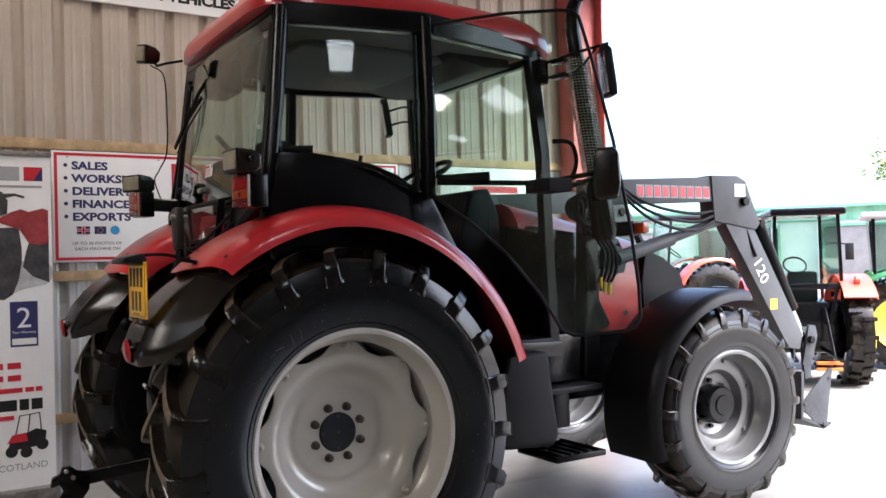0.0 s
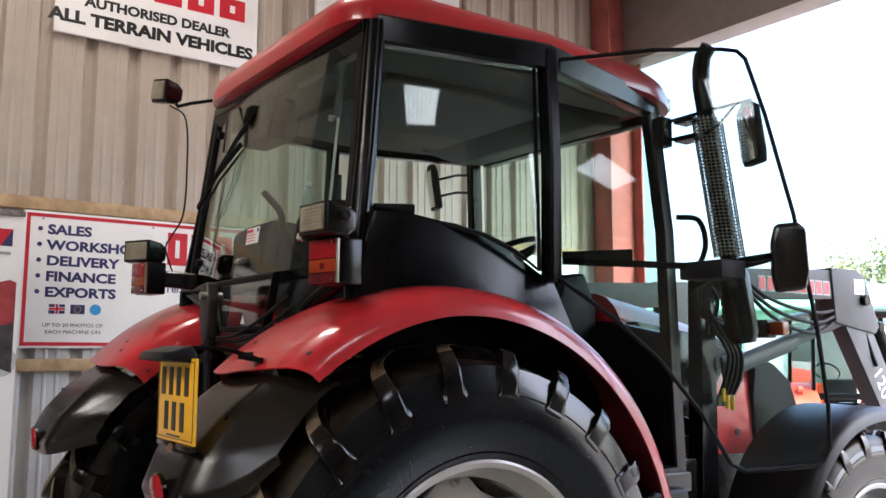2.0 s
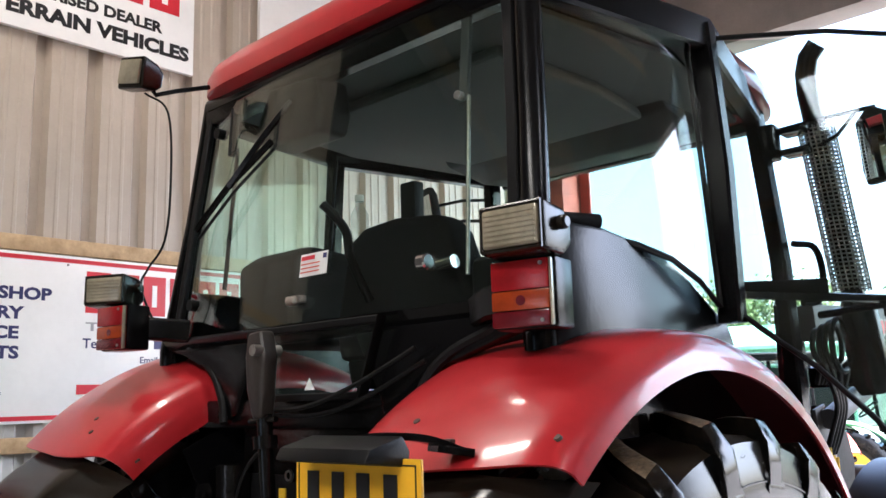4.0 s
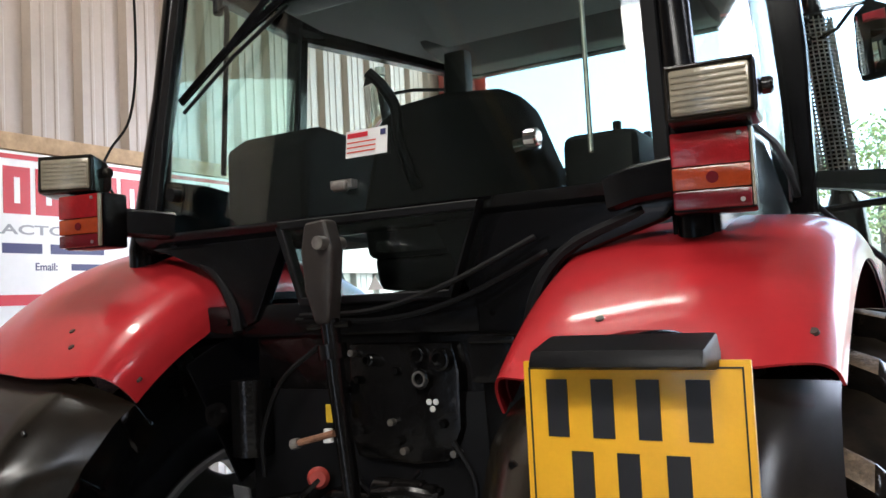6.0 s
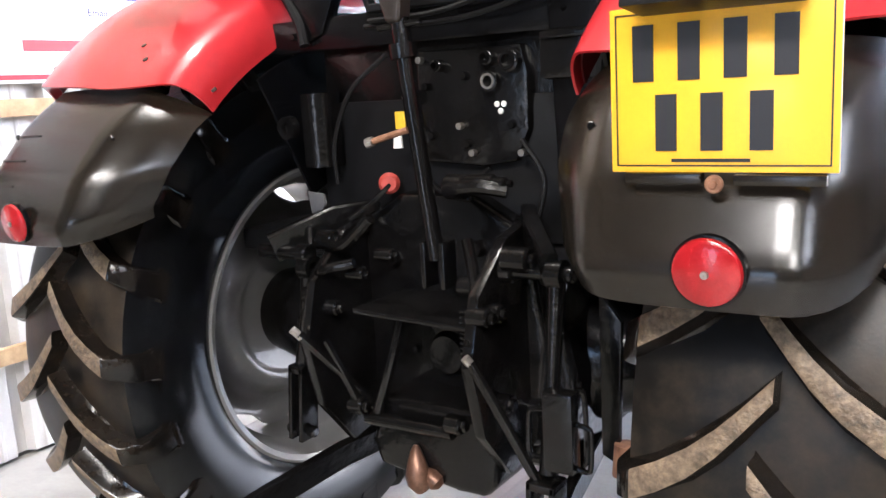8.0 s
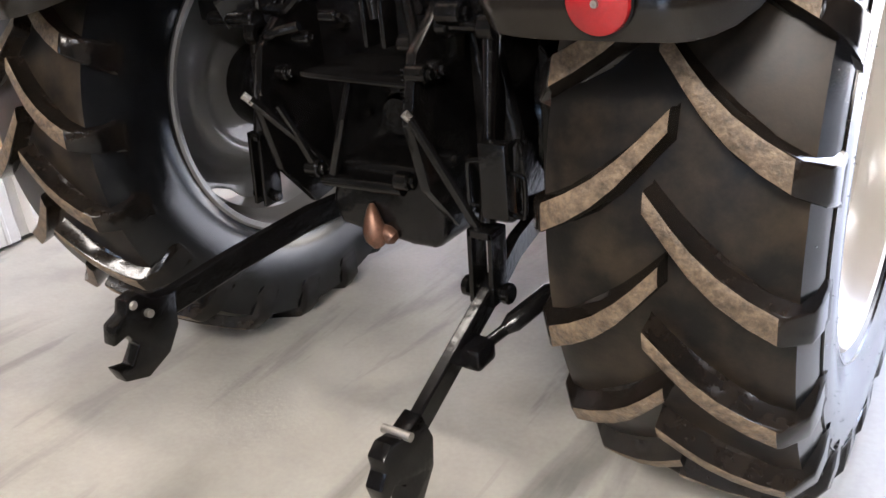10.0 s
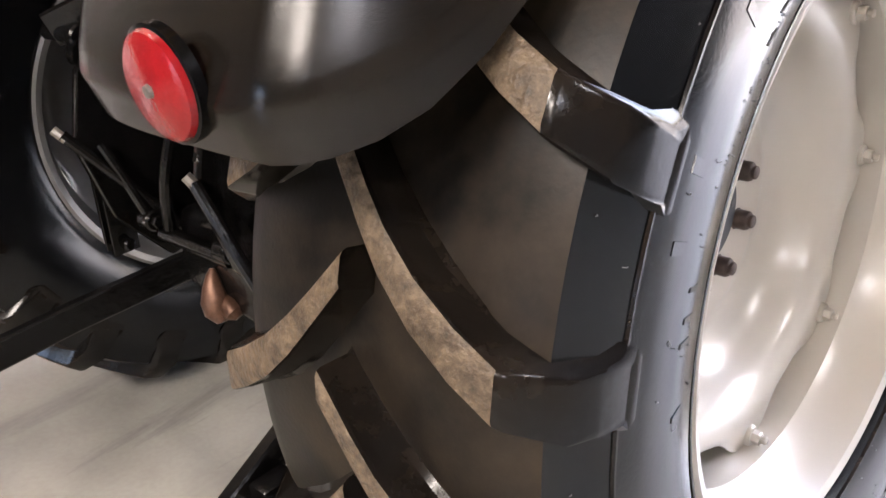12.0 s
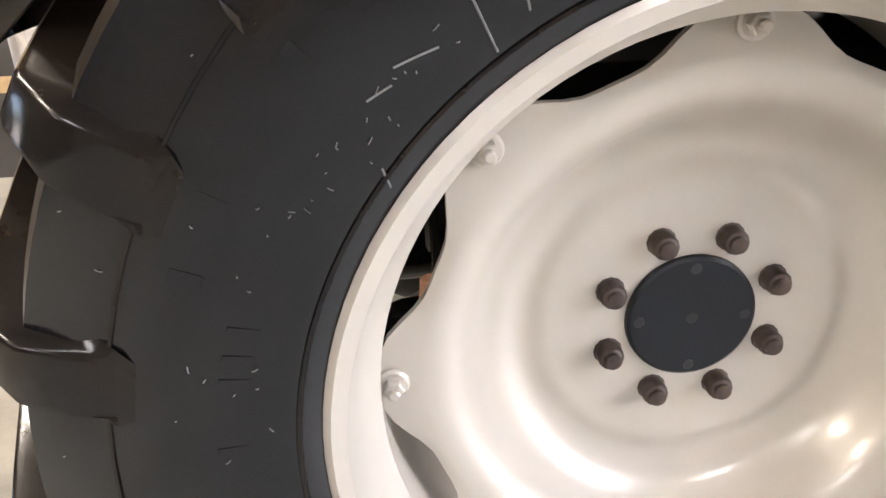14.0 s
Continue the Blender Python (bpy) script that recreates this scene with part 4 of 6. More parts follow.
# ---- rear lamps ----
for s, tail_at, lamp_at, turn_t, turn_w in ((1, (0.806, -0.368, 0.010), (0.822, -0.400, -0.003), 10, 5), (-1, (-0.690, -0.459, 0.055), (-0.757, -0.453, 0.043), 8, 27)):
    cx_, dz = tail_at[0], tail_at[2]
    tail_m = Matrix.Translation(tail_at) @ pose(0, 0, 0, 0, 0, turn_t)
    lamp_m = Matrix.Translation(lamp_at) @ pose(0, 0, 0, 0, 0, turn_w)
    def put_at(bm, m):
        bm.transform(m)
        return bm
    cl = part("tail_lamp", block((-0.068, -0.022, 1.702), (0.068, 0.055, 1.838), 0.008, m=tail_m), BLACK, tractor, "black tail lamp housing with red and amber lenses")
    for z0, z1, m_ in ((1.7765, 1.834, LENS_R), (1.7375, 1.7755, LENS_A), (1.706, 1.7365, LENS_D)):
        part("lens", block((-0.064, -0.040, z0), (0.060, -0.018, z1), 0.004, m=tail_m), m_, cl)
    part("lens_bulb", put_at(tube([(0.0, -0.0395, 1.756), (0.0, -0.0415, 1.756)], 0.010, 14), tail_m), LENS_D, cl)
    part("lens_edge", block((0.0605, -0.038, 1.706), (0.0655, -0.028, 1.834), 0.002, m=tail_m), LENS_C, cl, "clear lens edge")
    for z in (1.716, 1.824):
        part("lens_screw", put_at(tube([(0.045, -0.039, z), (0.045, -0.043, z)], 0.004, 8), tail_m), BARE, cl)
    wl = part("work_lamp", put_at(prism([(-0.045, 1.856), (0.03, 1.850), (0.06, 1.872), (0.06, 1.925), (0.03, 1.944), (-0.045, 1.952)], "x", -0.072, 0.072, 0.012, 3), lamp_m), PLASTIC, tractor, "square black work lamp with clear lens")
    part("lens", block((-0.062, -0.052, 1.866), (0.062, -0.040, 1.942), 0.006, m=lamp_m), LENS_C, wl, "ribbed clear lens")
    for k in range(7):
        z = 1.870 + k * 0.0098
        part("lens_rib", block((-0.058, -0.0545, z), (0.058, -0.051, z + 0.006), 0.001, m=lamp_m), LENS_C, wl)
    part("bezel", put_at(tube([(x, -0.046, z) for x, z in ((-0.066, 1.862), (0.066, 1.862), (0.066, 1.946), (-0.066, 1.946), (-0.066, 1.862))], 0.005, 6), lamp_m), PLASTIC, wl)
    part("knob", put_at(disc(0.071, 0.092, 0.014, 0.01, 1.910, 14), lamp_m), PLASTIC, wl)
    br = part("lamp_bracket", tube([(0.60 * s, -0.28, 1.76 + dz), (0.66 * s, tail_at[1] + 0.06, 1.77 + dz), (cx_, tail_at[1] + 0.04, 1.78 + dz)], 1, flat=(0.05, 0.07)), BLACK, tractor, "black steel lamp bracket")
    part("post", rod((cx_, tail_at[1] + 0.03, 1.80 + dz), (lamp_at[0], lamp_at[1] + 0.02, 1.88 + dz), 0.014), BLACK, br)
    if s < 0:
        part("cable", tube(smooth_path([(-0.76, -0.37, 2.62), (-0.71, -0.31, 2.55), (-0.70, -0.30, 2.3), (-0.73, -0.30, 2.12), (-0.78, -0.33, 2.03), (-0.76, -0.36, 1.96), (-0.70, -0.32, 1.80)]), 0.004, 6), TRIM, br, "thin black cable")
top_lamp = part("roof_lamp", prism([(-0.42, 2.625), (-0.36, 2.63), (-0.335, 2.65), (-0.335, 2.70), (-0.365, 2.722), (-0.425, 2.735)], "x", -0.83, -0.71, 0.010, 3), PLASTIC, tractor, "square black work lamp on a rod by the roof")
top_lamp.data.transform(Matrix.Translation((-0.77, -0.38, 2.68)) @ pose(0, 0, 0, 0, 10, 14) @ Matrix.Translation((0.77, 0.38, -2.68)))
part("lens", block((-0.818, -0.432, 2.64), (-0.722, -0.420, 2.722), 0.005, m=Matrix.Translation((-0.77, -0.38, 2.68)) @ pose(0, 0, 0, 0, 10, 14) @ Matrix.Translation((0.77, 0.38, -2.68))), LENS_C, top_lamp, "clear lens")
part("rod", tube([(-0.56, -0.25, 2.615), (-0.68, -0.30, 2.622), (-0.74, -0.34, 2.615), (-0.755, -0.35, 2.64)], 0.008), BLACK, top_lamp)

# ---- cab ----
CR = {  # corners of the right side, mirrored for the left: (x, y, z)
    "rt": (0.676, -0.155, 2.60), "rb": (0.745, -0.260, 1.76), "bt": (0.800, 0.49, 2.60), "bb": (0.825, 0.48, 1.76), "at": (0.615, 1.25, 2.60), "ab": (0.66, 1.30, 1.45),
}
def bowed(y, z):
    """The side glass bows outward along and up the cab."""
    return 0.79 + 0.161 * (y - 0.13) - 0.348 * (y - 0.13) ** 2 - 0.070 * (z - 2.2) - 0.1245 * (z - 2.2) ** 2


for s in (1, -1):
    q = {k: Vector((v[0] * s, v[1], v[2])) for k, v in CR.items()}
    part("rear_pillar", tube([q["rt"], (q["rt"] + q["rb"]) / 2 + Vector((-0.004 * s, 0.008, 0)), q["rb"], q["rb"] + Vector((0.0, 0, -0.2))], 0.034, 14), BLACK, tractor, "black round rear cab pillar")
    part("door_pillar", tube([q["bt"], (q["bt"] + q["bb"]) / 2 + Vector((0.012 * s, 0, 0)), q["bb"]], 1, flat=(0.065, 0.05)), BLACK, tractor, "black middle cab pillar")
    part("front_pillar", tube([q["at"], (q["at"] + q["ab"]) / 2 + Vector((0.01 * s, 0.02, 0)), q["ab"], q["ab"] + Vector((0, 0.02, -0.45))], 1, flat=(0.055, 0.07)), BLACK, tractor, "black front cab pillar")
    part("top_rail", tube([q[k_] - Vector((0, 0, 0.025)) for k_ in ("rt", "bt", "at")], 1, flat=(0.06, 0.10)), BLACK, tractor, "black upper cab rail")
    # quarter window over the wing, with an arched lower edge
    lo = [(0.745, -0.19, 1.935), (0.752, -0.06, 1.945), (0.762, 0.07, 1.93), (0.772, 0.2, 1.905), (0.785, 0.32, 1.86), (0.80, 0.43, 1.80)]
    def side_glass(u, v):
        y = -0.185 + 0.65 * u
        low_z = float(np.interp(y, [p[1] for p in lo], [p[2] for p in lo])) - 0.02
        z = low_z + (2.575 - low_z) * v
        return (s * bowed(y, z), y, z)
    g = part("side_window", shell(side_glass, 24, 20, 0.005), GLASS, tractor, "tinted bowed quarter window")
    g.visible_shadow = False
    pane = [(-0.18, 2.57)] + [p[1:] for p in lo] + [(0.46, 2.57)]
    poly = [(-0.22, 1.955), (-0.06, 1.955), (0.07, 1.94), (0.2, 1.915), (0.32, 1.87), (0.47, 1.79), (0.53, 1.76), (0.62, 1.60), (0.72, 1.42), (0.80, 1.22), (0.84, 1.04), (0.60, 1.04), (-0.25, 1.50), (-0.27, 1.75)]
    part("side_panel", mirrored(prism(poly, "x", 0.70, 0.79, 0.012), s), BLACK, tractor, "black lower cab side panel", smooth=40)
    part("window_seal", tube([(s * (bowed(*p) + 0.003), *p) for p in pane + pane[:1]], 0.008, 6), TRIM, tractor)
    # sill, side plate and step below the door
    part("side_plate", mirrored(prism([(1.36, 0.79), (1.70, 0.79), (1.74, 1.05), (1.32, 1.05)], "x", 0.34, 0.50, 0.012), s), GREASE, tractor, "dull black plate under the cab floor")
    part("filter_housing", mirrored(block((0.46, 1.39, 0.55), (0.58, 1.50, 0.745), 0.02), s), SATIN, tractor, "black filter housing under the floor")
    part("floor_strut", mirrored(tube([(0.62, 1.26, 1.06), (0.60, 1.33, 0.90), (0.58, 1.34, 0.76)], 1, flat=(0.035, 0.02)), s), SATIN, tractor)
    part("door_sill", mirrored(prism([(0.80, 1.00), (1.34, 0.96), (1.34, 1.04), (0.84, 1.06)], "x", 0.40, 0.72, 0.01), s), BLACK, tractor)
    part("fuel_tank", mirrored(prism([(0.86, 1.02), (1.10, 1.02), (1.16, 0.60), (1.12, 0.55), (0.82, 0.57), (0.80, 0.75)], "x", 0.52, 0.90, 0.03, 3), s), TRIM, tractor, "black plastic fuel tank")
    st = part("cab_step", mirrored(block((0.62, 1.10, 0.475), (0.94, 1.42, 0.505), 0.006), s), BLACK, tractor, "black ridged foot step")
    for k in range(5):
        part("tread", mirrored(block((0.63, 1.13 + 0.06 * k, 0.505), (0.93, 1.15 + 0.06 * k, 0.513), 0.002), s), BLACK, st)
    part("hanger", mirrored(tube([(0.70, 1.22, 0.49), (0.62, 1.22, 0.75), (0.58, 1.2, 1.0)], 1, flat=(0.05, 0.012)), s), BLACK, st)
    part("upper_step", mirrored(block((0.44, 1.12, 0.745), (0.62, 1.70, 0.775), 0.006), s), SATIN, tractor, "black upper foot step")

# roof: a soft-edged red cap
def roof_cap():
    bm, rings = bmesh.new(), []
    def rounded(hw0, hw1, y0, y1, n=40):
        pts = []
        for k in range(n):
            a = 2 * math.pi * k / n
            c, sn = math.cos(a), math.sin(a)
            e = 0.20
            px, py = math.copysign(abs(c) ** e, c), math.copysign(abs(sn) ** e, sn)
            y = (y0 + y1) / 2 + (y1 - y0) / 2 * py
            hw = hw0 + (hw1 - hw0) * (y - y0) / (y1 - y0)
            bulge = 0.05 * (1 - ((y - (y0 + y1) / 2) / ((y1 - y0) / 2)) ** 2)
            pts.append((px * (hw + bulge), y))
        return pts
    for inset, z, front in ((0.03, 2.60, 0), (0.0, 2.612, 0), (0.0, 2.66, 0), (0.015, 2.70, 0.0), (0.05, 2.735, 0.0), (0.12, 2.765, 0), (0.26, 2.788, 0), (0.42, 2.795, 0)):
        ring = []
        for x, y in rounded(0.705 - inset, 0.66 - inset, -0.245 + inset, 1.43 - inset):
            sag = -0.05 * max(0, (y - 0.9) / 0.5) ** 2
            ring.append(bm.verts.new((x, y, z + sag)))
        rings.append(ring)
    n = len(rings[0])
    for a, b in zip(rings, rings[1:]):
        for i in range(n):
            bm.faces.new((a[i], a[(i + 1) % n], b[(i + 1) % n], b[i]))
    bm.faces.new(rings[0][::-1])
    bm.faces.new(rings[-1])
    return bm


roof = part("cab_roof", roof_cap(), RED, tractor, "red rounded cab roof", smooth=50)
part("roof_frame", prism([(-0.66, -0.20), (0.66, -0.20), (0.80, 0.5), (0.62, 1.34), (-0.62, 1.34), (-0.80, 0.5)], "z", 2.565, 2.603, 0.01), BLACK, roof, "black roof frame")
part("lining", prism([(-0.60, -0.13), (0.60, -0.13), (0.70, 0.5), (0.56, 1.24), (-0.56, 1.24), (-0.70, 0.5)], "z", 2.545, 2.562, 0.006), LINING, roof, "grey roof lining")
part("lining_panel", prism([(-0.42, 0.05), (0.42, 0.05), (0.45, 0.5), (0.40, 0.85), (-0.40, 0.85), (-0.45, 0.5)], "z", 2.51, 2.547, 0.02, 3), LINING, roof)
part("console", prism([(0.80, 2.55), (1.20, 2.55), (1.22, 2.50), (1.05, 2.485), (0.84, 2.52)], "x", -0.50, 0.50, 0.02), TRIM, roof, "dark overhead console")
part("front_lip", block((-0.60, 1.30, 2.52), (0.60, 1.36, 2.58), 0.015), BLACK, roof)
part("front_lamp", block((0.50, 1.36, 2.58), (0.60, 1.425, 2.64), 0.012), LENS_C, roof, "white front roof lamp")
part("front_lamp", block((-0.60, 1.36, 2.58), (-0.50, 1.425, 2.64), 0.012), LENS_C, roof)

# rear wall of the cab
part("rear_header", tube([(-0.665, -0.170, 2.562), (0.665, -0.170, 2.562)], 1, flat=(0.05, 0.10)), BLACK, tractor, "black rear roof rail")
part("rear_sill", prism([(-0.30, 1.795), (-0.24, 1.80), (-0.22, 1.76), (-0.27, 1.745)], "x", -0.73, 0.73, 0.008), BLACK, tractor, "black rear window sill")
def rear_glass(x, z, off=0.0):
    """The rear window leans forward and bows out in the middle."""
    return Vector((x, -0.265 + 0.120 * (z - 1.8) - 0.045 * (1 - (x / 0.66) ** 2) - off, z))


rw = part("rear_window", shell(lambda u, v: rear_glass((2 * u - 1) * (0.715 - 0.06 * v), 1.795 + 0.765 * v), 24, 16, 0.005), GLASS, tractor, "large tinted bowed rear window")
rw.visible_shadow = False
for k in (-1, 1):
    part("window_frame", tube([rear_glass(0.695 * k, 1.80, 0.006), rear_glass(0.670 * k, 2.2, 0.006), rear_glass(0.640 * k, 2.56, 0.006)], 1, flat=(0.03, 0.02)), TRIM, rw)
part("strut_plate", tube([rear_glass(0.505, 2.56, -0.02), rear_glass(0.515, 2.285, -0.015)], 1, flat=(0.028, 0.014)), GREY_STEEL, rw, "grey strut plate")
part("plate_bolt", tube([rear_glass(0.514, 2.30, -0.005), rear_glass(0.514, 2.30, 0.012)], 0.011, 10), BARE, rw)
part("gas_strut", rod(rear_glass(0.530, 2.30, -0.012), rear_glass(0.553, 1.86, -0.010), 0.005), BARE, rw, "slim bright gas strut")
part("gas_strut", tube([rear_glass(-0.505, 2.54, -0.012), rear_glass(-0.485, 2.375, -0.010)], 0.014, 10), TRIM, rw, "black gas strut")
part("strut_rod", tube([rear_glass(-0.485, 2.38, -0.010), rear_glass(-0.452, 2.385, -0.010), rear_glass(-0.448, 2.36, -0.010), rear_glass(-0.425, 1.93, -0.010)], 0.007, 8), TRIM, rw)
part("latch", join(block((-0.04, -0.325, 1.845), (0.02, -0.300, 1.865), 0.003), disc(-0.03, 0.01, 0.012, -0.325, 1.85, 12)), BARE, rw, "chrome window latch")
part("latch", disc(0.425, 0.455, 0.020, -0.285, 1.90, 16), CHROME, rw, "round chrome window knob")
for x, z in ((-0.575, 2.47), (-0.615, 1.90)):
    part("hinge", rod(rear_glass(x, z, 0.014), rear_glass(x, z, -0.02), 0.018), TRIM, rw)
# lower rear body: two cheeks and a small low window between them
for s in (1, -1):
    outer = [(0.735, 1.76), (0.70, 1.715), (0.50, 1.655), (0.440, 1.56), (0.425, 1.30), (0.42, 1.10)] if s > 0 else [(0.68, 1.76), (0.60, 1.74), (0.44, 1.68), (0.375, 1.60), (0.350, 1.54)]
    part("rear_panel", mirrored(prism([(0.20, 1.76)] + outer + ([(0.32, 1.10), (0.30, 1.58)] if s > 0 else [(0.30, 1.56)]), "y", -0.30, -0.26, 0.012), s), BLACK, tractor, "black lower rear cab panel")
    part("panel_tube", mirrored(tube(smooth_path([(0.66, -0.29, 1.735), (0.51, -0.30, 1.675), (0.442, -0.32, 1.58), (0.425, -0.34, 1.42)] if s > 0 else [(0.60, -0.28, 1.755), (0.45, -0.29, 1.69), (0.375, -0.30, 1.60), (0.350, -0.31, 1.535)]), 0.013, 8), s), TRIM, tractor)
lw = part("low_window", slab([(-0.17, -0.335, 1.765), (0.33, -0.335, 1.765), (0.26, -0.335, 1.61), (-0.115, -0.335, 1.61)][::-1], 0.005), GLASS, tractor, "small low rear window")
lw.visible_shadow = False
part("surround", tube([(-0.18, -0.332, 1.775), (0.34, -0.332, 1.775), (0.27, -0.332, 1.60), (-0.12, -0.332, 1.60), (-0.18, -0.332, 1.775)], 1, flat=(0.03, 0.02)), TRIM, lw)
part("sticker", slab([(0.065, -0.342, 1.617), (0.105, -0.342, 1.617), (0.085, -0.342, 1.648)], 0.0008), WHITE, lw, "white triangular sticker")
part("cab_floor", block((-0.70, -0.25, 1.00), (0.70, 1.30, 1.06), 0.01), TRIM, tractor)
part("cab_back_box", block((-0.38, -0.25, 1.06), (0.38, 0.0, 1.40), 0.03), TRIM, tractor)
for s in (1, -1):
    part("wheel_arch", mirrored(lathe([(0.46, 0.86), (0.74, 0.86), (0.74, 0.88), (0.46, 0.88)], 24, 0, 0, HZ, 18, 100), s), TRIM, tractor, "black inner wheel arch")

# windscreen and dash
ws = part("windscreen", slab([(-0.59, 1.335, 1.60), (0.59, 1.335, 1.60), (0.57, 1.285, 2.55), (-0.57, 1.285, 2.55)], 0.005), GLASS, tractor, "clear front windscreen")
ws.visible_shadow = False
part("bulkhead", prism([(-0.62, 1.02), (0.62, 1.02), (0.62, 1.60), (0.30, 1.66), (-0.30, 1.66), (-0.62, 1.60)], "y", 1.30, 1.36, 0.015), BLACK, tractor, "black front bulkhead")
dash = part("dashboard", prism([(1.02, 1.62), (1.10, 1.86), (1.24, 1.88), (1.31, 1.72), (1.31, 1.06), (1.18, 1.06)], "x", -0.24, 0.24, 0.03, 3), TRIM, tractor, "black dashboard")
part("steering_column", tube([(0, 1.10, 1.70), (0, 0.93, 1.93)], [0.045, 0.03], 14), TRIM, dash)
wheel_m = pose(0, 0.92, 1.945, 30, 0, 0)
ring_pts = [wheel_m @ Vector((0.20 * math.cos(a), 0.20 * math.sin(a), 0)) for a in np.linspace(0, 2 * math.pi, 37)]
sw = part("steering_wheel", tube(ring_pts, 0.014, 8), TRIM, tractor, "black steering wheel")
for a in (30, 150, 270):
    part("spoke", rod(wheel_m @ Vector((0, 0, -0.02)), wheel_m @ Vector((0.2 * math.cos(radians(a)), 0.2 * math.sin(radians(a)), 0)), 0.011, 8), TRIM, sw)
part("wiper_motor", prism([(-0.32, 2.36), (-0.06, 2.36), (-0.04, 2.42), (-0.06, 2.53), (-0.30, 2.55), (-0.36, 2.45)], "y", -0.20, -0.08, 0.02, 3), TRIM, tractor, "black wiper motor cover")
wp = part("rear_wiper", tube([(-0.175, -0.205, 2.475), (-0.24, -0.255, 2.375), (-0.37, -0.292, 2.235)], 1, flat=(0.012, 0.018)), BLACK, tractor, "black rear wiper arm")
part("blade", tube([(-0.216, -0.246, 2.352), (-0.37, -0.290, 2.240), (-0.528, -0.305, 2.125)], 1, flat=(0.010, 0.020)), BLACK, wp)
part("blade_rubber", tube([(-0.222, -0.232, 2.334), (-0.37, -0.272, 2.224), (-0.534, -0.290, 2.102)], 0.005, 6), TRIM, wp)

# seat
seat = part("driver_seat", prism([(-0.02, 1.62), (0.44, 1.62), (0.46, 1.70), (0.40, 1.75), (0.0, 1.74), (-0.04, 1.70)], "x", -0.14, 0.36, 0.03, 3), FABRIC, tractor, "black fabric driver seat")
def back_rest():
    return prism([(-0.145, 1.70), (0.39, 1.70), (0.405, 1.80), (0.315, 2.03), (0.265, 2.080), (0.10, 2.095), (-0.03, 2.085), (-0.095, 2.05), (-0.155, 1.82)], "y", -0.06, 0.05, 0.03, 3)
part("backrest", back_rest(), FABRIC, seat)
part("head_post", block((0.09, -0.02, 2.07), (0.15, 0.02, 2.20), 0.008), TRIM, seat)
part("arm_knob", rod((0.315, -0.10, 1.925), (0.37, -0.10, 1.93), 0.018), CHROME, seat)
part("pedestal", prism([(-0.2, 1.06), (0.2, 1.06), (0.15, 1.62), (-0.15, 1.62)], "y", 0.05, 0.35, 0.02), TRIM, seat)
side_box = part("side_console", prism([(-0.14, 1.76), (0.32, 1.76), (0.32, 1.96), (0.22, 2.05), (-0.06, 2.07), (-0.14, 2.02)], "x", -0.55, -0.27, 0.03, 3), FABRIC, tractor, "black side console")
part("lever", tube(smooth_path([(0.045, -0.10, 1.86), (0.048, -0.17, 1.97), (0.054, -0.19, 2.04), (0.045, -0.225, 2.085), (0.020, -0.245, 2.118)]), 0.013, 10), TRIM, side_box, "bent black control lever")
def on_glass(x0, x1, z0, z1, off, t=0.0008):
    p = [rear_glass(x, z, off) for x, z in ((x0, z0), (x1, z0), (x1, z1), (x0, z1))]
    return slab(p, t)


card = part("card", on_glass(-0.012, 0.100, 1.915, 1.976, 0.003), WHITE, rw, "small white and red price card")
part("card_band", on_glass(-0.008, 0.048, 1.959, 1.970, 0.0045), SIGNR, card)
part("card_logo", on_glass(0.082, 0.096, 1.957, 1.970, 0.0045), NAVY, card)
for z in (1.949, 1.938, 1.927):
    part("card_line", on_glass(-0.008, 0.070, z - 0.002, z + 0.001, 0.0045), ORANGE_RED, card)
rbox = part("side_console", prism([(-0.12, 1.70), (0.42, 1.68), (0.42, 1.84), (0.20, 1.92), (-0.12, 1.93)], "x", 0.43, 0.60, 0.03, 3), TRIM, tractor)
for y, h in ((0.05, 0.08), (0.15, 0.06), (0.28, 0.09)):
    part("lever", tube([(0.50, y, 1.88), (0.49, y + 0.03, 1.90 + h)], [0.006, 0.011], 8), TRIM, rbox)

# ---- open right door: one sheet of glass with a slim edge ----
hinge = Vector((0.835, 0.50, 0))
dirn = Vector((math.sin(radians(37)), math.cos(radians(37)), 0))
def dp(u, z, off=0.0):
    n = Vector((dirn.y, -dirn.x, 0))
    bow = -0.079 * (z - 2.2) - 0.2425 * ((u - 0.4) ** 2 - 0.16) - 0.085 * (z - 2.2) ** 2
    return hinge + dirn * u + n * (bow + off) + Vector((0, 0, z))
shape = [(0.0, 2.575), (0.35, 2.60), (0.60, 2.605), (0.655, 2.60), (0.685, 2.57), (0.74, 2.36), (0.82, 2.00), (0.885, 1.62), (0.92, 1.34), (0.925, 1.20), (0.90, 1.155), (0.86, 1.14), (0.62, 1.125), (0.57, 1.15), (0.47, 1.32), (0.33, 1.50), (0.18, 1.64), (0.04, 1.745), (0.0, 1.78)]
def span_at(z):
    """How far the door's outline reaches at a height: from the hinge side to the free edge."""
    us = []
    for (u0, z0), (u1, z1) in zip(shape, shape[1:] + shape[:1]):
        if min(z0, z1) <= z <= max(z0, z1) and z0 != z1:
            us.append(u0 + (u1 - u0) * (z - z0) / (z1 - z0))
    return min(us), max(us)
def door_pane(u, v):
    z = 1.126 + (2.604 - 1.126) * v
    lo_, hi_ = span_at(z)
    return dp(lo_ + (hi_ - lo_) * u, z)
door = part("cab_door", shell(door_pane, 20, 40, 0.006), GLASS, tractor, "open glass cab door with slim black edge")
door.visible_shadow = False
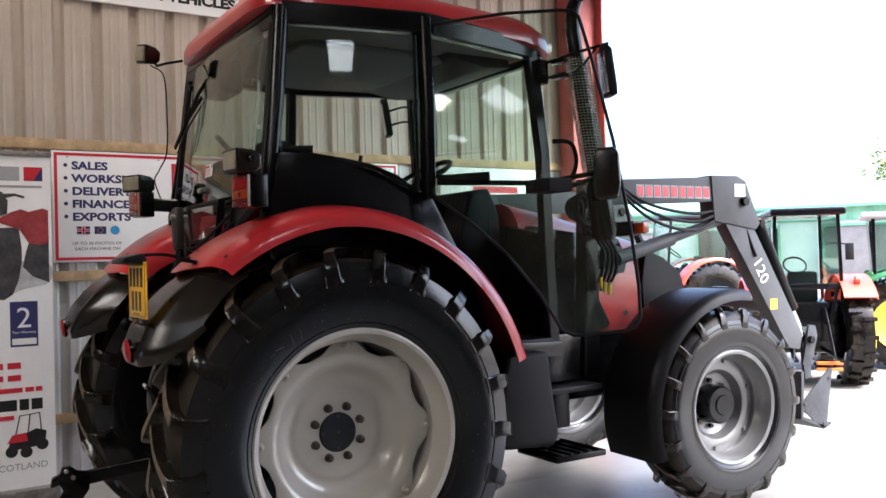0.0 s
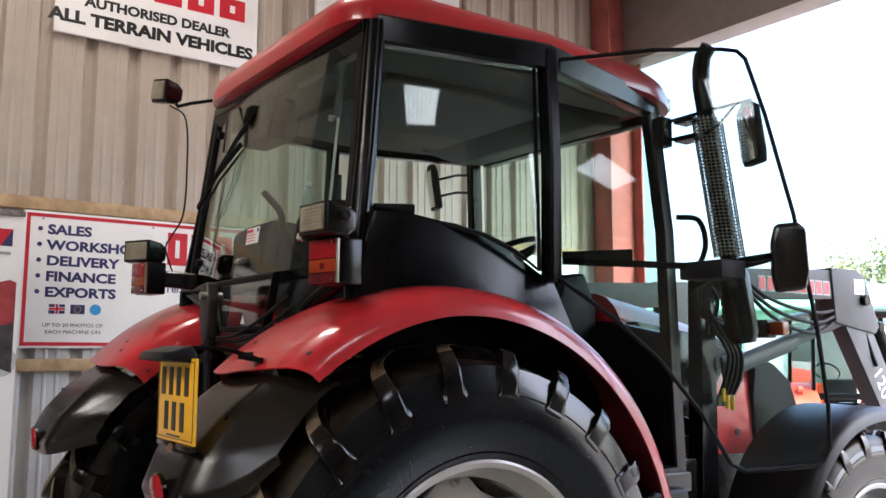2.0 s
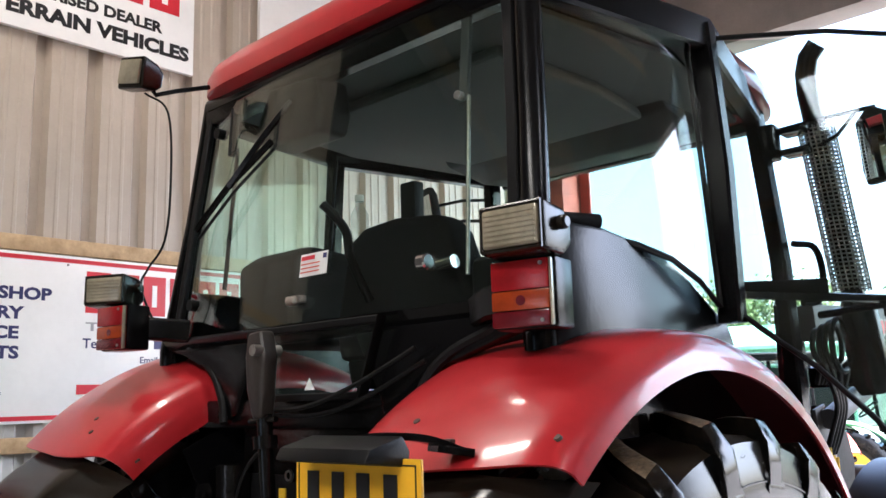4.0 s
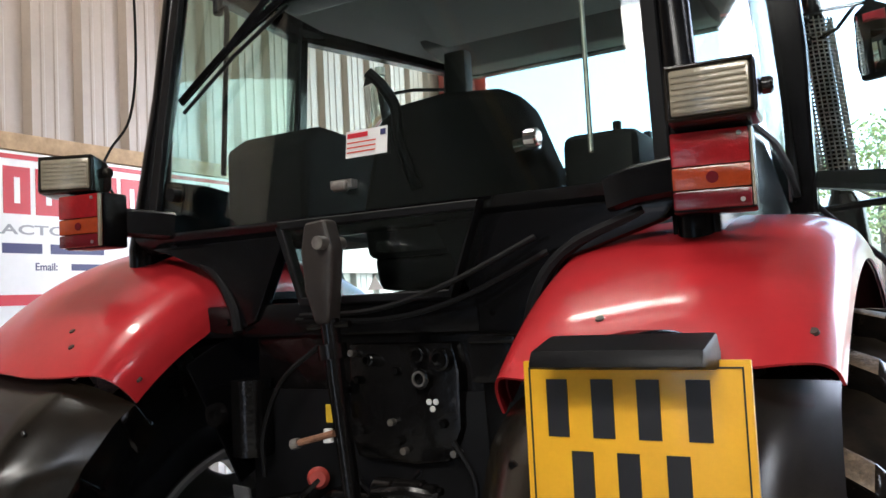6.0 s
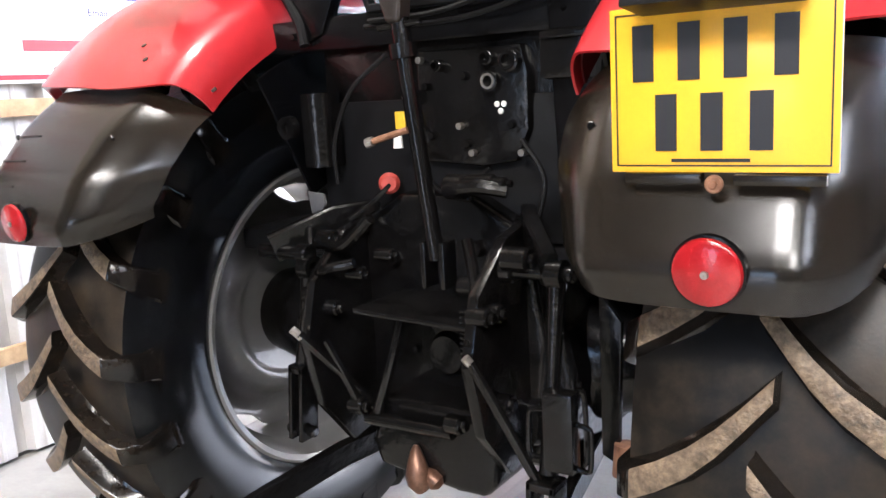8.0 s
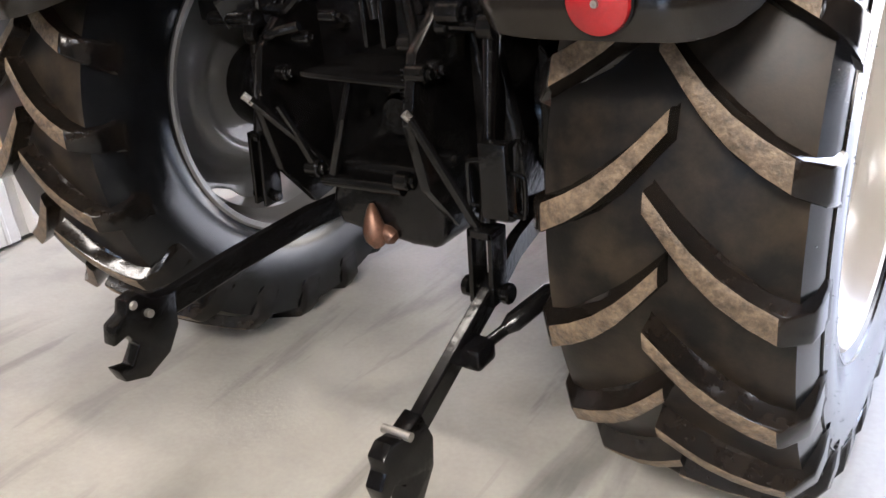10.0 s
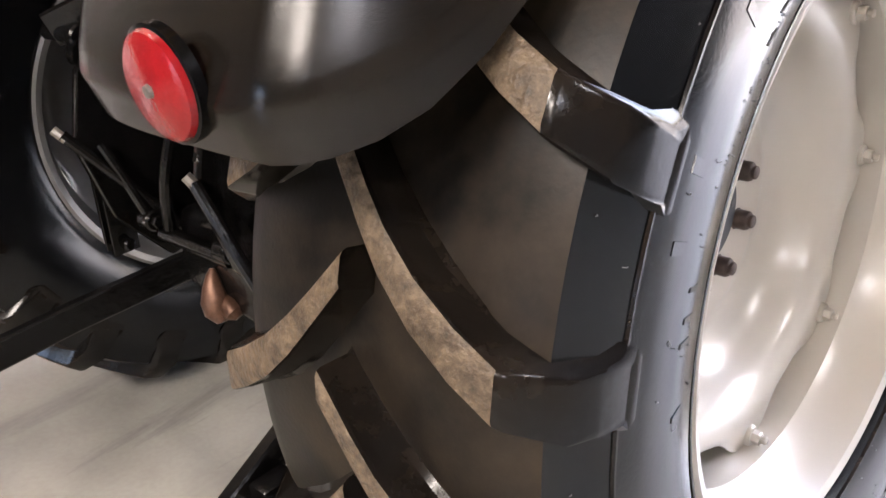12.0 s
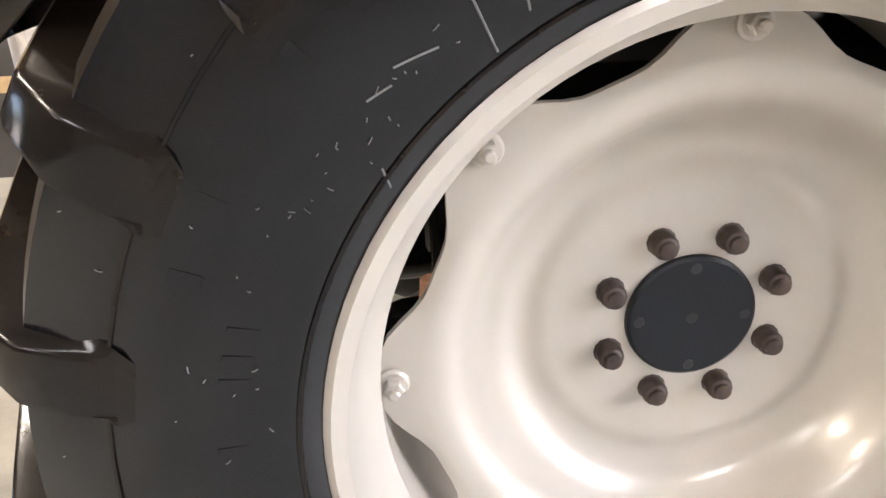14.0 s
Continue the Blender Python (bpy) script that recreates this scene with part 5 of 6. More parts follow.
part("edge", tube([dp(u, z, 0.003) for u, z in shape + shape[:1]], 0.008, 8), TRIM, door, "slim black door edge")
part("door_rail", tube([dp(0.02, 1.835, -0.02), dp(0.25, 1.825, -0.03), dp(0.5, 1.815, -0.03), dp(0.80, 1.865, -0.02)], 0.012, 8), BLACK, door, "black door rail")
part("door_grip", tube([dp(0.02, 1.85, -0.05), dp(0.26, 1.855, -0.05)], 1, flat=(0.03, 0.045)), TRIM, door, "black door grip")
part("lock", block(tuple(dp(0.42, 1.77, -0.05)), tuple(dp(0.60, 1.83, -0.02) + Vector((0.05, 0.0, 0))), 0.006), TRIM, door)
for z in (2.40, 1.90):
    part("door_hinge", rod((0.79, 0.50, z), (0.79, 0.50, z + 0.09), 0.016), BLACK, door)
# mirrors
mm = part("door_mirror", prism([(-0.05, 1.725), (0.05, 1.735), (0.06, 1.80), (0.055, 1.94), (0.03, 1.965), (-0.045, 1.96), (-0.06, 1.90), (-0.06, 1.78)], "y", -0.03, 0.03, 0.018, 3), PLASTIC, tractor, "black door mirror")
mm.data.transform(Matrix.Translation((1.345, 1.10, 0)) @ pose(0, 0, 0, 0, 0, 40))
part("arm", tube([(1.32, 1.12, 1.86), (1.12, 1.22, 1.85), (0.75, 1.33, 1.83)], 0.013, 8), BLACK, mm)
part("glass", block((-0.045, 0.031, 1.745), (0.045, 0.034, 1.95), 0, m=Matrix.Translation((1.345, 1.10, 0)) @ pose(0, 0, 0, 0, 0, 40)), MIRROR, mm)
UPPER = Matrix.Translation((0.955, 1.485, 2.425)) @ pose(0, 0, 0, 6, 0, -24) @ Matrix.Diagonal((1.0, 1.0, 0.92, 1.0)) @ Matrix.Translation((0, 0, -2.33))
um = part("upper_mirror", prism([(-0.06, 2.18), (0.06, 2.18), (0.07, 2.24), (0.06, 2.44), (0.0, 2.48), (-0.06, 2.44), (-0.07, 2.24)], "y", -0.02, 0.02, 0.012, 3), TRIM, tractor, "upper wide-angle mirror on rods")
um.data.transform(UPPER)
part("glass", block((-0.056, -0.026, 2.20), (0.056, -0.0225, 2.43), 0.004, m=UPPER), MIRROR, um)
part("rod", tube([(0.66, 1.31, 2.50), (0.80, 1.40, 2.535), (0.955, 1.50, 2.565)], 0.008, 8), BLACK, um)
part("rod", tube([(0.66, 1.31, 2.42), (0.76, 1.38, 2.44)], 0.008, 8), BLACK, um)
part("rod", tube([(0.90, 1.465, 2.553), (0.84, 1.43, 2.47), (0.79, 1.40, 2.44)], 0.007, 8), BLACK, um)
part("clamp", block((0.61, 1.26, 2.39), (0.68, 1.33, 2.52), 0.012), BLACK, um)
far_m = Matrix.Translation((-1.03, 1.28, 2.475)) @ pose(0, 0, 0, 8, 0, -20) @ Matrix.Diagonal((1.0, 1.0, 1.12, 1.0))
fm = part("far_mirror", prism([(-0.065, -0.12), (0.065, -0.12), (0.072, -0.06), (0.065, 0.08), (0.03, 0.12), (-0.03, 0.12), (-0.065, 0.08), (-0.072, -0.06)], "y", -0.02, 0.02, 0.012, 3), TRIM, tractor, "black wide-angle mirror on rods")
fm.data.transform(far_m)
part("glass", block((-0.056, -0.026, -0.105), (0.056, -0.0225, 0.085), 0.004, m=far_m), MIRROR, fm)
for z in (2.52, 2.42):
    part("rod", tube([(-0.62, 1.30, z - 0.04), (-0.85, 1.31, z), (-1.02, 1.30, z)], 0.008, 8), BLACK, fm)
part("window_catch", tube([(0.735, -0.19, 1.972), (0.752, -0.12, 1.970), (0.775, -0.065, 1.968)], [0.012, 0.018, 0.020], 12), TRIM, tractor, "black quarter window catch")
part("inner_handle", tube([(-0.785, 0.47, 2.555), (-0.765, 0.60, 2.553)], 0.020, 12), TRIM, tractor, "black inner grab handle")
part("grab_handle", tube(smooth_path([(0.69, 1.35, 1.88), (0.72, 1.42, 1.89), (0.73, 1.46, 1.98), (0.72, 1.43, 2.08), (0.68, 1.34, 2.09)]), 0.012, 8), BLACK, tractor, "black grab handle")

# ---- exhaust ----
def stack(z, dx=0.0, dy=0.0):
    """A point beside the leaning exhaust stack's axis."""
    return (0.748 + 0.074 * (2.7 - z) + dx, 1.435 + 0.107 * (2.7 - z) + dy, z)
ex = part("exhaust", tube([stack(1.60), stack(2.66), (0.752, 1.438, 2.73), (0.768, 1.430, 2.785), (0.805, 1.428, 2.825)], [0.038, 0.038, 0.038, 0.036, 0.034], 16), BLACK, tractor, "upright black exhaust stack")
def guard():
    bm = bmesh.new()
    n, rows, r = 22, 40, 0.062
    for i in range(rows):
        z = 1.93 + i * 0.0148
        ring = [(r * math.cos(2 * math.pi * k / n), r * math.sin(2 * math.pi * k / n)) for k in range(n + 1)]
        bm = join(bm, tube([stack(z, x, y) for x, y in ring], 0.0028, 4, caps=False))
    for k in range(n):
        a = 2 * math.pi * k / n
        bm = join(bm, tube([stack(1.92, r * math.cos(a), r * math.sin(a)), stack(2.52, r * math.cos(a), r * math.sin(a))], 0.0028, 4))
    return bm
part("heat_guard", guard(), BARE, ex, "perforated metal heat guard", smooth=0)
part("silencer", tube([stack(1.56), stack(1.60), stack(1.84), stack(1.90)], [0.05, 0.066, 0.066, 0.042], 20), BLACK, ex)
for z in (2.42, 2.50):
    part("bracket", block((0.66, 1.36, z), (0.76, 1.44, z + 0.02), 0.004), BLACK, ex)
# hydraulic hoses: loops by the stack, then a bundle down to the loader's couplings
for k in range(4):
    r_ = 0.055 + 0.014 * k
    loop = [(0.68 + 0.02 * k, 1.48 + 0.02 * k + r_ * math.cos(a), 1.735 + r_ * math.sin(a)) for a in np.linspace(-0.6, 5.2, 18)]
    part("hose_loop", tube([(0.62, 1.60 + 0.03 * k, 1.60)] + loop + [(0.66, 1.66 + 0.03 * k, 1.56)], 0.010, 8), TRIM, tractor, "black looped hydraulic hose")
    part("hose", tube(smooth_path([(0.66, 1.66 + 0.03 * k, 1.56), (0.64, 1.72 + 0.03 * k, 1.50), (0.60, 1.74 + 0.035 * k, 1.40), (0.575, 1.73 + 0.03 * k, 1.32)]), 0.010, 8), TRIM, tractor, "black hydraulic hose")
    part("coupling", tube([(0.575, 1.73 + 0.03 * k, 1.33), (0.57, 1.73 + 0.03 * k, 1.28)], [0.013, 0.011], 10), BARE, tractor, "worn hose coupling")
for k, (y, z) in enumerate(((1.735, 1.30), (1.765, 1.27), (1.80, 1.26))):
    part("hose_cap", tube([(0.592, y, z + 0.06), (0.592, y, z)], 0.009, 8), YSTICK, tractor, "yellow dust cap")
part("valve_bracket", prism([(1.86, 1.36), (1.99, 1.38), (2.02, 1.46), (1.95, 1.52), (1.84, 1.50)], "x", 0.50, 0.515, 0.004), GREY_STEEL, tractor, "grey loader valve bracket")
part("bracket_pin", disc(0.512, 0.530, 0.020, 1.95, 1.44, 14), BLACK, tractor)

# ---- bonnet and chassis ----
def bonnet():
    bm, rings = bmesh.new(), []
    for y, w, zt, zb in ((1.37, 0.37, 1.80, 1.08), (1.7, 0.37, 1.74, 1.05), (2.0, 0.365, 1.67, 1.03), (2.3, 0.358, 1.595, 1.02), (2.5, 0.348, 1.525, 1.02), (2.65, 0.330, 1.43, 1.02), (2.74, 0.295, 1.32, 1.03), (2.79, 0.22, 1.20, 1.06)):
        ring = []
        for k in range(17):
            a = math.pi * k / 16
            c, sn = math.cos(a), math.sin(a)
            px, pz = math.copysign(abs(c) ** 0.45, c), abs(sn) ** 0.55
            ring.append(bm.verts.new((px * w, y, zb + (zt - zb) * pz)))
        rings.append(ring)
    for a, b in zip(rings, rings[1:]):
        for i in range(16):
            bm.faces.new((a[i], a[i + 1], b[i + 1], b[i]))
    bm.faces.new(rings[0])
    bm.faces.new(rings[-1][::-1])
    return bm
hood = part("bonnet", bonnet(), RED, tractor, "red engine bonnet", smooth=40)
for s in (1, -1):
    part("side_grille", mirrored(prism([(2.285, 1.06), (2.62, 1.06), (2.655, 1.24), (2.60, 1.37), (2.46, 1.46), (2.31, 1.51), (2.27, 1.30)], "x", 0.28, 0.376, 0.012), s), TRIM, hood, "black side grille")
    part("engine_bay", mirrored(prism([(1.39, 1.06), (1.97, 1.04), (2.0, 1.075), (1.895, 1.26), (2.0, 1.40), (2.115, 1.52), (2.08, 1.58), (1.42, 1.66)], "x", 0.30, 0.379, 0.012), s), GREASE, hood, "dark open engine side")
    for y_, z_, r_ in ((1.52, 1.25, 0.06), (1.70, 1.18, 0.045), (1.60, 1.45, 0.035), (1.80, 1.42, 0.04)):
        part("engine_boss", mirrored(disc(0.37, 0.405, r_, y_, z_, 16), s), GREASE, hood)
    part("side_bracket", mirrored(prism([(1.93, 1.40), (2.06, 1.43), (2.07, 1.53), (1.95, 1.55)], "x", 0.379, 0.392, 0.003), s), GREY_STEEL, hood, "grey bolted bracket")
    part("bracket_boss", mirrored(disc(0.390, 0.402, 0.022, 2.02, 1.48, 16, 0.002), s), GREASE, hood)
    part("panel_badge", mirrored(disc(0.372, 0.378, 0.018, 2.13, 1.13, 16, 0.001), s), INK, hood)
    part("headlamp", mirrored(block((0.10, 2.74, 1.10), (0.22, 2.81, 1.19), 0.02), s), LENS_C, hood)
part("engine", block((-0.24, 1.30, 0.62), (0.24, 2.75, 1.10), 0.03), GREASE, tractor, "dark engine block")
part("transmission", prism([(-0.28, 0.52), (0.28, 0.52), (0.32, 0.75), (0.26, 1.02), (-0.26, 1.02), (-0.32, 0.75)], "y", -0.24, 1.32, 0.03, 3), GREASE, tractor, "oily black transmission housing")
part("front_axle", tube([(-0.66, FY, FZ), (-0.3, FY, FZ + 0.02), (0.3, FY, FZ + 0.02), (0.66, FY, FZ)], [0.075, 0.09, 0.09, 0.075], 16), GREASE, tractor, "black front axle")
part("axle_tube", tube([(-0.80, 0, HZ), (-0.42, 0, HZ), (-0.30, 0, HZ), (0.30, 0, HZ), (0.42, 0, HZ), (0.80, 0, HZ)], [0.10, 0.12, 0.17, 0.17, 0.12, 0.10], 24), GREASE, tractor, "black rear axle tube")
for s in (1, -1):
    part("axle_flange", mirrored(lathe([(0.60, 0.05), (0.60, 0.16), (0.62, 0.165), (0.79, 0.13), (0.80, 0.05)], 32, 0, 0, HZ), s), GREASE, tractor)
    for i in range(8):
        a = radians(45 * i + 10)
        part("flange_bolt", mirrored(disc(0.585, 0.602, 0.012, 0.135 * math.cos(a), HZ + 0.135 * math.sin(a), 6, 0.002), s), GREASE, tractor)

# ---- three-point hitch and back end ----
for s in (1, -1):
    cheek = [(-0.20, 0.62), (-0.40, 0.58), (-0.50, 0.70), (-0.54, 0.86), (-0.50, 1.00), (-0.38, 1.10), (-0.22, 1.14)]
    ck = part("hitch_cheek", mirrored(prism(cheek, "x", 0.205, 0.232, 0.006), s), GREASE, tractor, "oily black hitch side plate")
    for y, z in ((-0.46, 0.96), (-0.34, 1.03), (-0.44, 0.76), (-0.30, 0.70)):
        part("pin", mirrored(join(disc(0.228, 0.262, 0.020, y, z, 16, 0.004), disc(0.260, 0.272, 0.012, y, z, 6, 0.002)), s), GREASE, ck)
    # lift arm, lift rod and lower link
    part("lift_arm", mirrored(tube([(0.20, -0.22, 1.12), (0.27, -0.34, 1.115), (0.37, -0.46, 1.06)], 1, flat=(0.035, 0.07)), s), GREASE, tractor, "black lift arm")
    part("arm_pin", mirrored(join(disc(0.285, 0.42, 0.017, -0.45, 1.05, 16), disc(0.26, 0.29, 0.026, -0.45, 1.05, 16)), s), GREASE, tractor)
top = {1: (0.385, -0.455, 1.05), -1: (-0.262, -0.455, 1.02)}
bot = {1: (0.378, -0.505, 0.66), -1: (-0.318, -0.45, 0.76)}
for s in (1, -1):
    lr = part("lift_rod", tube([top[s], [(a + b) / 2 for a, b in zip(top[s], bot[s])], bot[s]], [0.020, 0.014, 0.020], 14), GREASE, tractor, "black lift rod")
    part("rod_eye", lathe([(-0.016, 0.014), (-0.016, 0.030), (0.016, 0.030), (0.016, 0.014)], 20, *top[s]), GREASE, lr)
part("levelling_box", block((0.376, -0.525, 0.672), (0.440, -0.488, 0.835), 0.006), GREASE, tractor, "black levelling box on the lift rod")
for pts in ([(0.378, -0.505, 0.792), (0.348, -0.505, 0.788), (0.338, -0.505, 0.775), (0.336, -0.505, 0.705), (0.346, -0.505, 0.690), (0.378, -0.505, 0.694)], [(0.438, -0.505, 0.772), (0.462, -0.505, 0.768), (0.470, -0.505, 0.755), (0.468, -0.505, 0.690), (0.458, -0.505, 0.678), (0.438, -0.505, 0.682)]):
    part("wire_loop", tube(smooth_path(pts, 4), 0.0055, 8), GREASE, tractor, "black bent wire loop")
# slotted fork ends
def fork(x, y, z0, z1, w, tilt):
    frame_ = join(block((-w / 2, -0.03, 0), (-w / 2 + 0.012, 0.03, z1 - z0), 0.003), block((w / 2 - 0.012, -0.03, 0), (w / 2, 0.03, z1 - z0), 0.003), block((-w / 2, -0.03, z1 - z0 - 0.018), (w / 2, 0.03, z1 - z0), 0.003))
    frame_.transform(Matrix.Translation((x, y, z0)) @ pose(0, 0, 0, 0, tilt, 0))
    return frame_
fk = part("link_fork", fork(0.365, -0.505, 0.47, 0.645, 0.062, 2), GREASE, tractor, "black forked link end")
part("fork_pin", join(disc(0.315, 0.415, 0.015, -0.505, 0.495, 16), disc(0.305, 0.325, 0.024, -0.505, 0.495, 12), disc(0.405, 0.425, 0.024, -0.505, 0.495, 12)), GREASE, fk)
fl_ = part("link_fork", fork(-0.335, -0.45, 0.58, 0.775, 0.045, 6), GREASE, tractor)
part("fork_pin", join(disc(-0.38, -0.29, 0.014, -0.45, 0.60, 16)), GREASE, fl_)
right_link = part("lower_link", tube([(0.27, 0.0, 0.52), (0.345, -0.35, 0.53), (0.372, -0.52, 0.485), (0.345, -0.80, 0.30)], 1, flat=(0.028, 0.062)), GREASE, tractor, "black lower link arm")
left_link = part("lower_link", tube([(-0.24, 0.05, 0.50), (-0.30, -0.35, 0.50), (-0.335, -0.60, 0.475), (-0.345, -0.83, 0.455)], 1, flat=(0.030, 0.066)), GREASE, tractor)
hook = [(-0.80, 0.485), (-0.86, 0.495), (-0.895, 0.525), (-0.930, 0.520), (-0.940, 0.49), (-0.975, 0.475), (-0.985, 0.43), (-0.945, 0.44), (-0.925, 0.405), (-0.955, 0.365), (-0.995, 0.375), (-0.98, 0.335), (-0.92, 0.315), (-0.85, 0.345), (-0.81, 0.40)]
for lk, x, dy, dz, rx in ((left_link, -0.345, 0, 0, 0), (right_link, 0.343, 0.045, -0.14, 28)):
    bm = prism(hook, "x", -0.022, 0.022, 0.007)
    bm.transform(Matrix.Translation((x, dy, dz)) @ Matrix.Translation((0, -0.82, 0.43)) @ pose(0, 0, 0, rx, 0, 0) @ Matrix.Translation((0, 0.82, -0.43)))
    part("quick_hook", bm, GREASE, lk, "black claw hook end")
    part("latch", rod((x - 0.035, dy - 0.885, dz + 0.47), (x + 0.035, dy - 0.885, dz + 0.47), 0.010), BARE, lk)
part("hook_hole", disc(-0.372, -0.318, 0.011, -0.915, 0.503, 14), BARE, left_link)
# stabilisers
stab = part("stabiliser", tube([(0.235, -0.548, 0.880), (0.30, -0.535, 0.76), (0.365, -0.51, 0.62)], 0.011, 10), GREASE, tractor, "thin black check rod")
part("end_nut", tube([(0.228, -0.556, 0.892), (0.240, -0.546, 0.870)], 0.0095, 8), BARE, stab, "worn steel end nut")
stab = part("stabiliser", tube([(-0.217, -0.556, 0.890), (-0.15, -0.46, 0.75), (-0.10, -0.38, 0.63)], 0.011, 10), GREASE, tractor)
part("end_nut", tube([(-0.226, -0.566, 0.902), (-0.212, -0.552, 0.880)], 0.0095, 8), BARE, stab, "worn steel end nut")
tb = part("turnbuckle", tube([(0.395, -0.60, 0.405), (0.45, -0.50, 0.45), (0.52, -0.36, 0.52)], 0.013, 12), GREASE, tractor, "black check chain turnbuckle")
part("body", tube([(0.425, -0.545, 0.43), (0.435, -0.525, 0.44), (0.48, -0.44, 0.48), (0.49, -0.42, 0.485)], [0.014, 0.023, 0.023, 0.014], 12), GREASE, tb)
part("clevis", block((0.370, -0.645, 0.375), (0.420, -0.575, 0.425), 0.010), GREASE, tb)
part("handle", tube(smooth_path([(0.40, -0.44, 0.80), (0.425, -0.44, 0.81), (0.43, -0.44, 0.70), (0.425, -0.44, 0.66), (0.40, -0.44, 0.665)]), 0.006, 8), GREASE, tractor, "bent wire handle")
part("guard_plate", prism([(0.40, 0.62), (0.44, 0.60), (0.45, 0.92), (0.40, 0.98)], "y", -0.30, -0.285, 0.004), GREASE, tractor)
part("end_cap", tube([(0.455, -0.30, 0.585), (0.455, -0.30, 0.655)], [0.030, 0.024], 14), RUST, tractor, "rust-brown end cap")
# drawbar box, cross tube, hook
box_ = part("drawbar_frame", prism([(-0.14, 0.60), (-0.12, 0.54), (0.10, 0.515), (0.17, 0.515), (0.205, 0.55), (0.215, 0.66), (0.16, 0.72), (-0.10, 0.72)], "y", -0.42, -0.15, 0.02, 3), GREASE, tractor, "black drawbar frame")
part("cross_tube", rod((-0.125, -0.445, 0.668), (0.115, -0.445, 0.672), 0.017, 14), GREASE, box_)
part("pickup_hook", tube([(-0.006, -0.424, 0.612), (-0.004, -0.428, 0.600), (0.0, -0.434, 0.578), (0.004, -0.438, 0.552), (0.008, -0.436, 0.532), (0.012, -0.430, 0.515), (0.015, -0.424, 0.508)], [0.006, 0.013, 0.021, 0.029, 0.031, 0.023, 0.008], 16), COPPER, box_, "worn coppery pick-up hook")
part("hook_tip", tube([(0.018, -0.425, 0.552), (0.032, -0.425, 0.542), (0.048, -0.424, 0.530), (0.056, -0.422, 0.522)], [0.012, 0.022, 0.022, 0.010], 14), COPPER, box_)
part("shelf_plate", prism([(-0.10, 0.935), (0.205, 0.925), (0.205, 0.935), (-0.10, 0.947)], "y", -0.50, -0.25, 0.002), GREASE, tractor, "thin black shelf plate")
part("rear_casting", prism([(-0.25, 0.60), (0.25, 0.60), (0.28, 0.85), (0.24, 1.10), (0.10, 1.18), (-0.10, 1.18), (-0.24, 1.10), (-0.28, 0.85)], "y", -0.30, -0.20, 0.025, 3), GREASE, tractor, "oily black rear axle casting")
pto = part("pto_cover", tube([(0.02, -0.29, 0.80), (0.02, -0.32, 0.80)], [0.060, 0.045], 24), GREASE, tractor, "round black shaft cover")
for i in range(6):
    a = radians(60 * i)
    part("cover_bolt", hexbolt(0.02 + 0.095 * math.cos(a), -0.30, 0.80 + 0.095 * math.sin(a), 0.010, 0.012, TO_REAR), GREASE, pto)
for k, (x, y, z, r) in enumerate(((-0.20, -0.33, 1.10, 0.022), (-0.12, -0.31, 1.02, 0.018), (0.12, -0.32, 1.06, 0.02), (0.05, -0.31, 0.97, 0.016), (-0.16, -0.31, 0.90, 0.018), (0.17, -0.31, 0.80, 0.016), (-0.10, -0.31, 0.70, 0.016))):
    part("casting_bolt", join(hexbolt(x, y + 0.01, z, r, 0.02, TO_REAR)), GREASE, tractor)
# hydraulic valve plate
vp = part("valve_plate", prism([(-0.045, 1.50), (0.225, 1.50), (0.240, 1.44), (0.238, 1.32), (0.205, 1.25), (0.12, 1.24), (-0.03, 1.25), (-0.05, 1.30)], "y", -0.275, -0.235, 0.008), GREASE, tractor, "black hydraulic valve plate")
for x, z, r, m_ in ((0.155, 1.425, 0.022, BARE), (0.205, 1.465, 0.024, GREASE), (0.15, 1.475, 0.016, GREASE), (-0.06, 1.40, 0.018, BARE), (0.02, 1.465, 0.014, GREASE)):
    cp = part("coupler", lathe([(0, 0.0005), (0, r), (0.02, r), (0.022, r * 0.8), (0.022, r * 0.55), (0.010, r * 0.5), (0.010, 0.0005)], 20, closed=False), GREASE, vp)
    cp.matrix_local = pose(x, -0.275, z, 0, 0, -90)
    part("collar", lathe([(0.0215, r * 0.55), (0.0215, r * 0.78), (0.026, r * 0.76), (0.026, r * 0.57)], 20), m_, cp)
for x, z in ((0.165, 1.375), (0.182, 1.375), (0.1735, 1.360)):
    part("dot", disc(0, 0.004, 0.0068, 0, 0, 12, 0.001), WHITE, vp, "small white dot").matrix_local = pose(x, -0.276, z, 0, 0, -90)
for x, z in ((0.07, 1.33), (-0.03, 1.48), (0.225, 1.27), (0.10, 1.27)):
    part("stud", rod((x, -0.29, z), (x, -0.26, z), 0.008, 8), BARE, vp)
# stowed top link
tl = part("top_link", tube([(0.040, -0.445, 1.56), (0.058, -0.45, 1.42), (0.080, -0.45, 1.24), (0.102, -0.45, 1.06)], [0.020, 0.019, 0.018, 0.018], 14), GREASE, tractor, "dark stowed top link")
part("top_eye", prism([(0.00, 1.76), (0.055, 1.765), (0.072, 1.70), (0.062, 1.60), (0.055, 1.55), (0.02, 1.55), (-0.005, 1.62), (-0.012, 1.70)], "y", -0.47, -0.425, 0.012, 3), mat("brown_oiled_forging", (0.022, 0.017, 0.014), 0.45, 0.0, 0.4, 14, 0.5, 60), tl, "brown oily link eye")
part("eye_pin", rod((0.052, -0.49, 1.715), (0.052, -0.41, 1.715), 0.014, 14), BARE, tl)
part("collar", tube([(0.045, -0.447, 1.51), (0.048, -0.447, 1.48)], 0.030, 14), GREASE, tl)
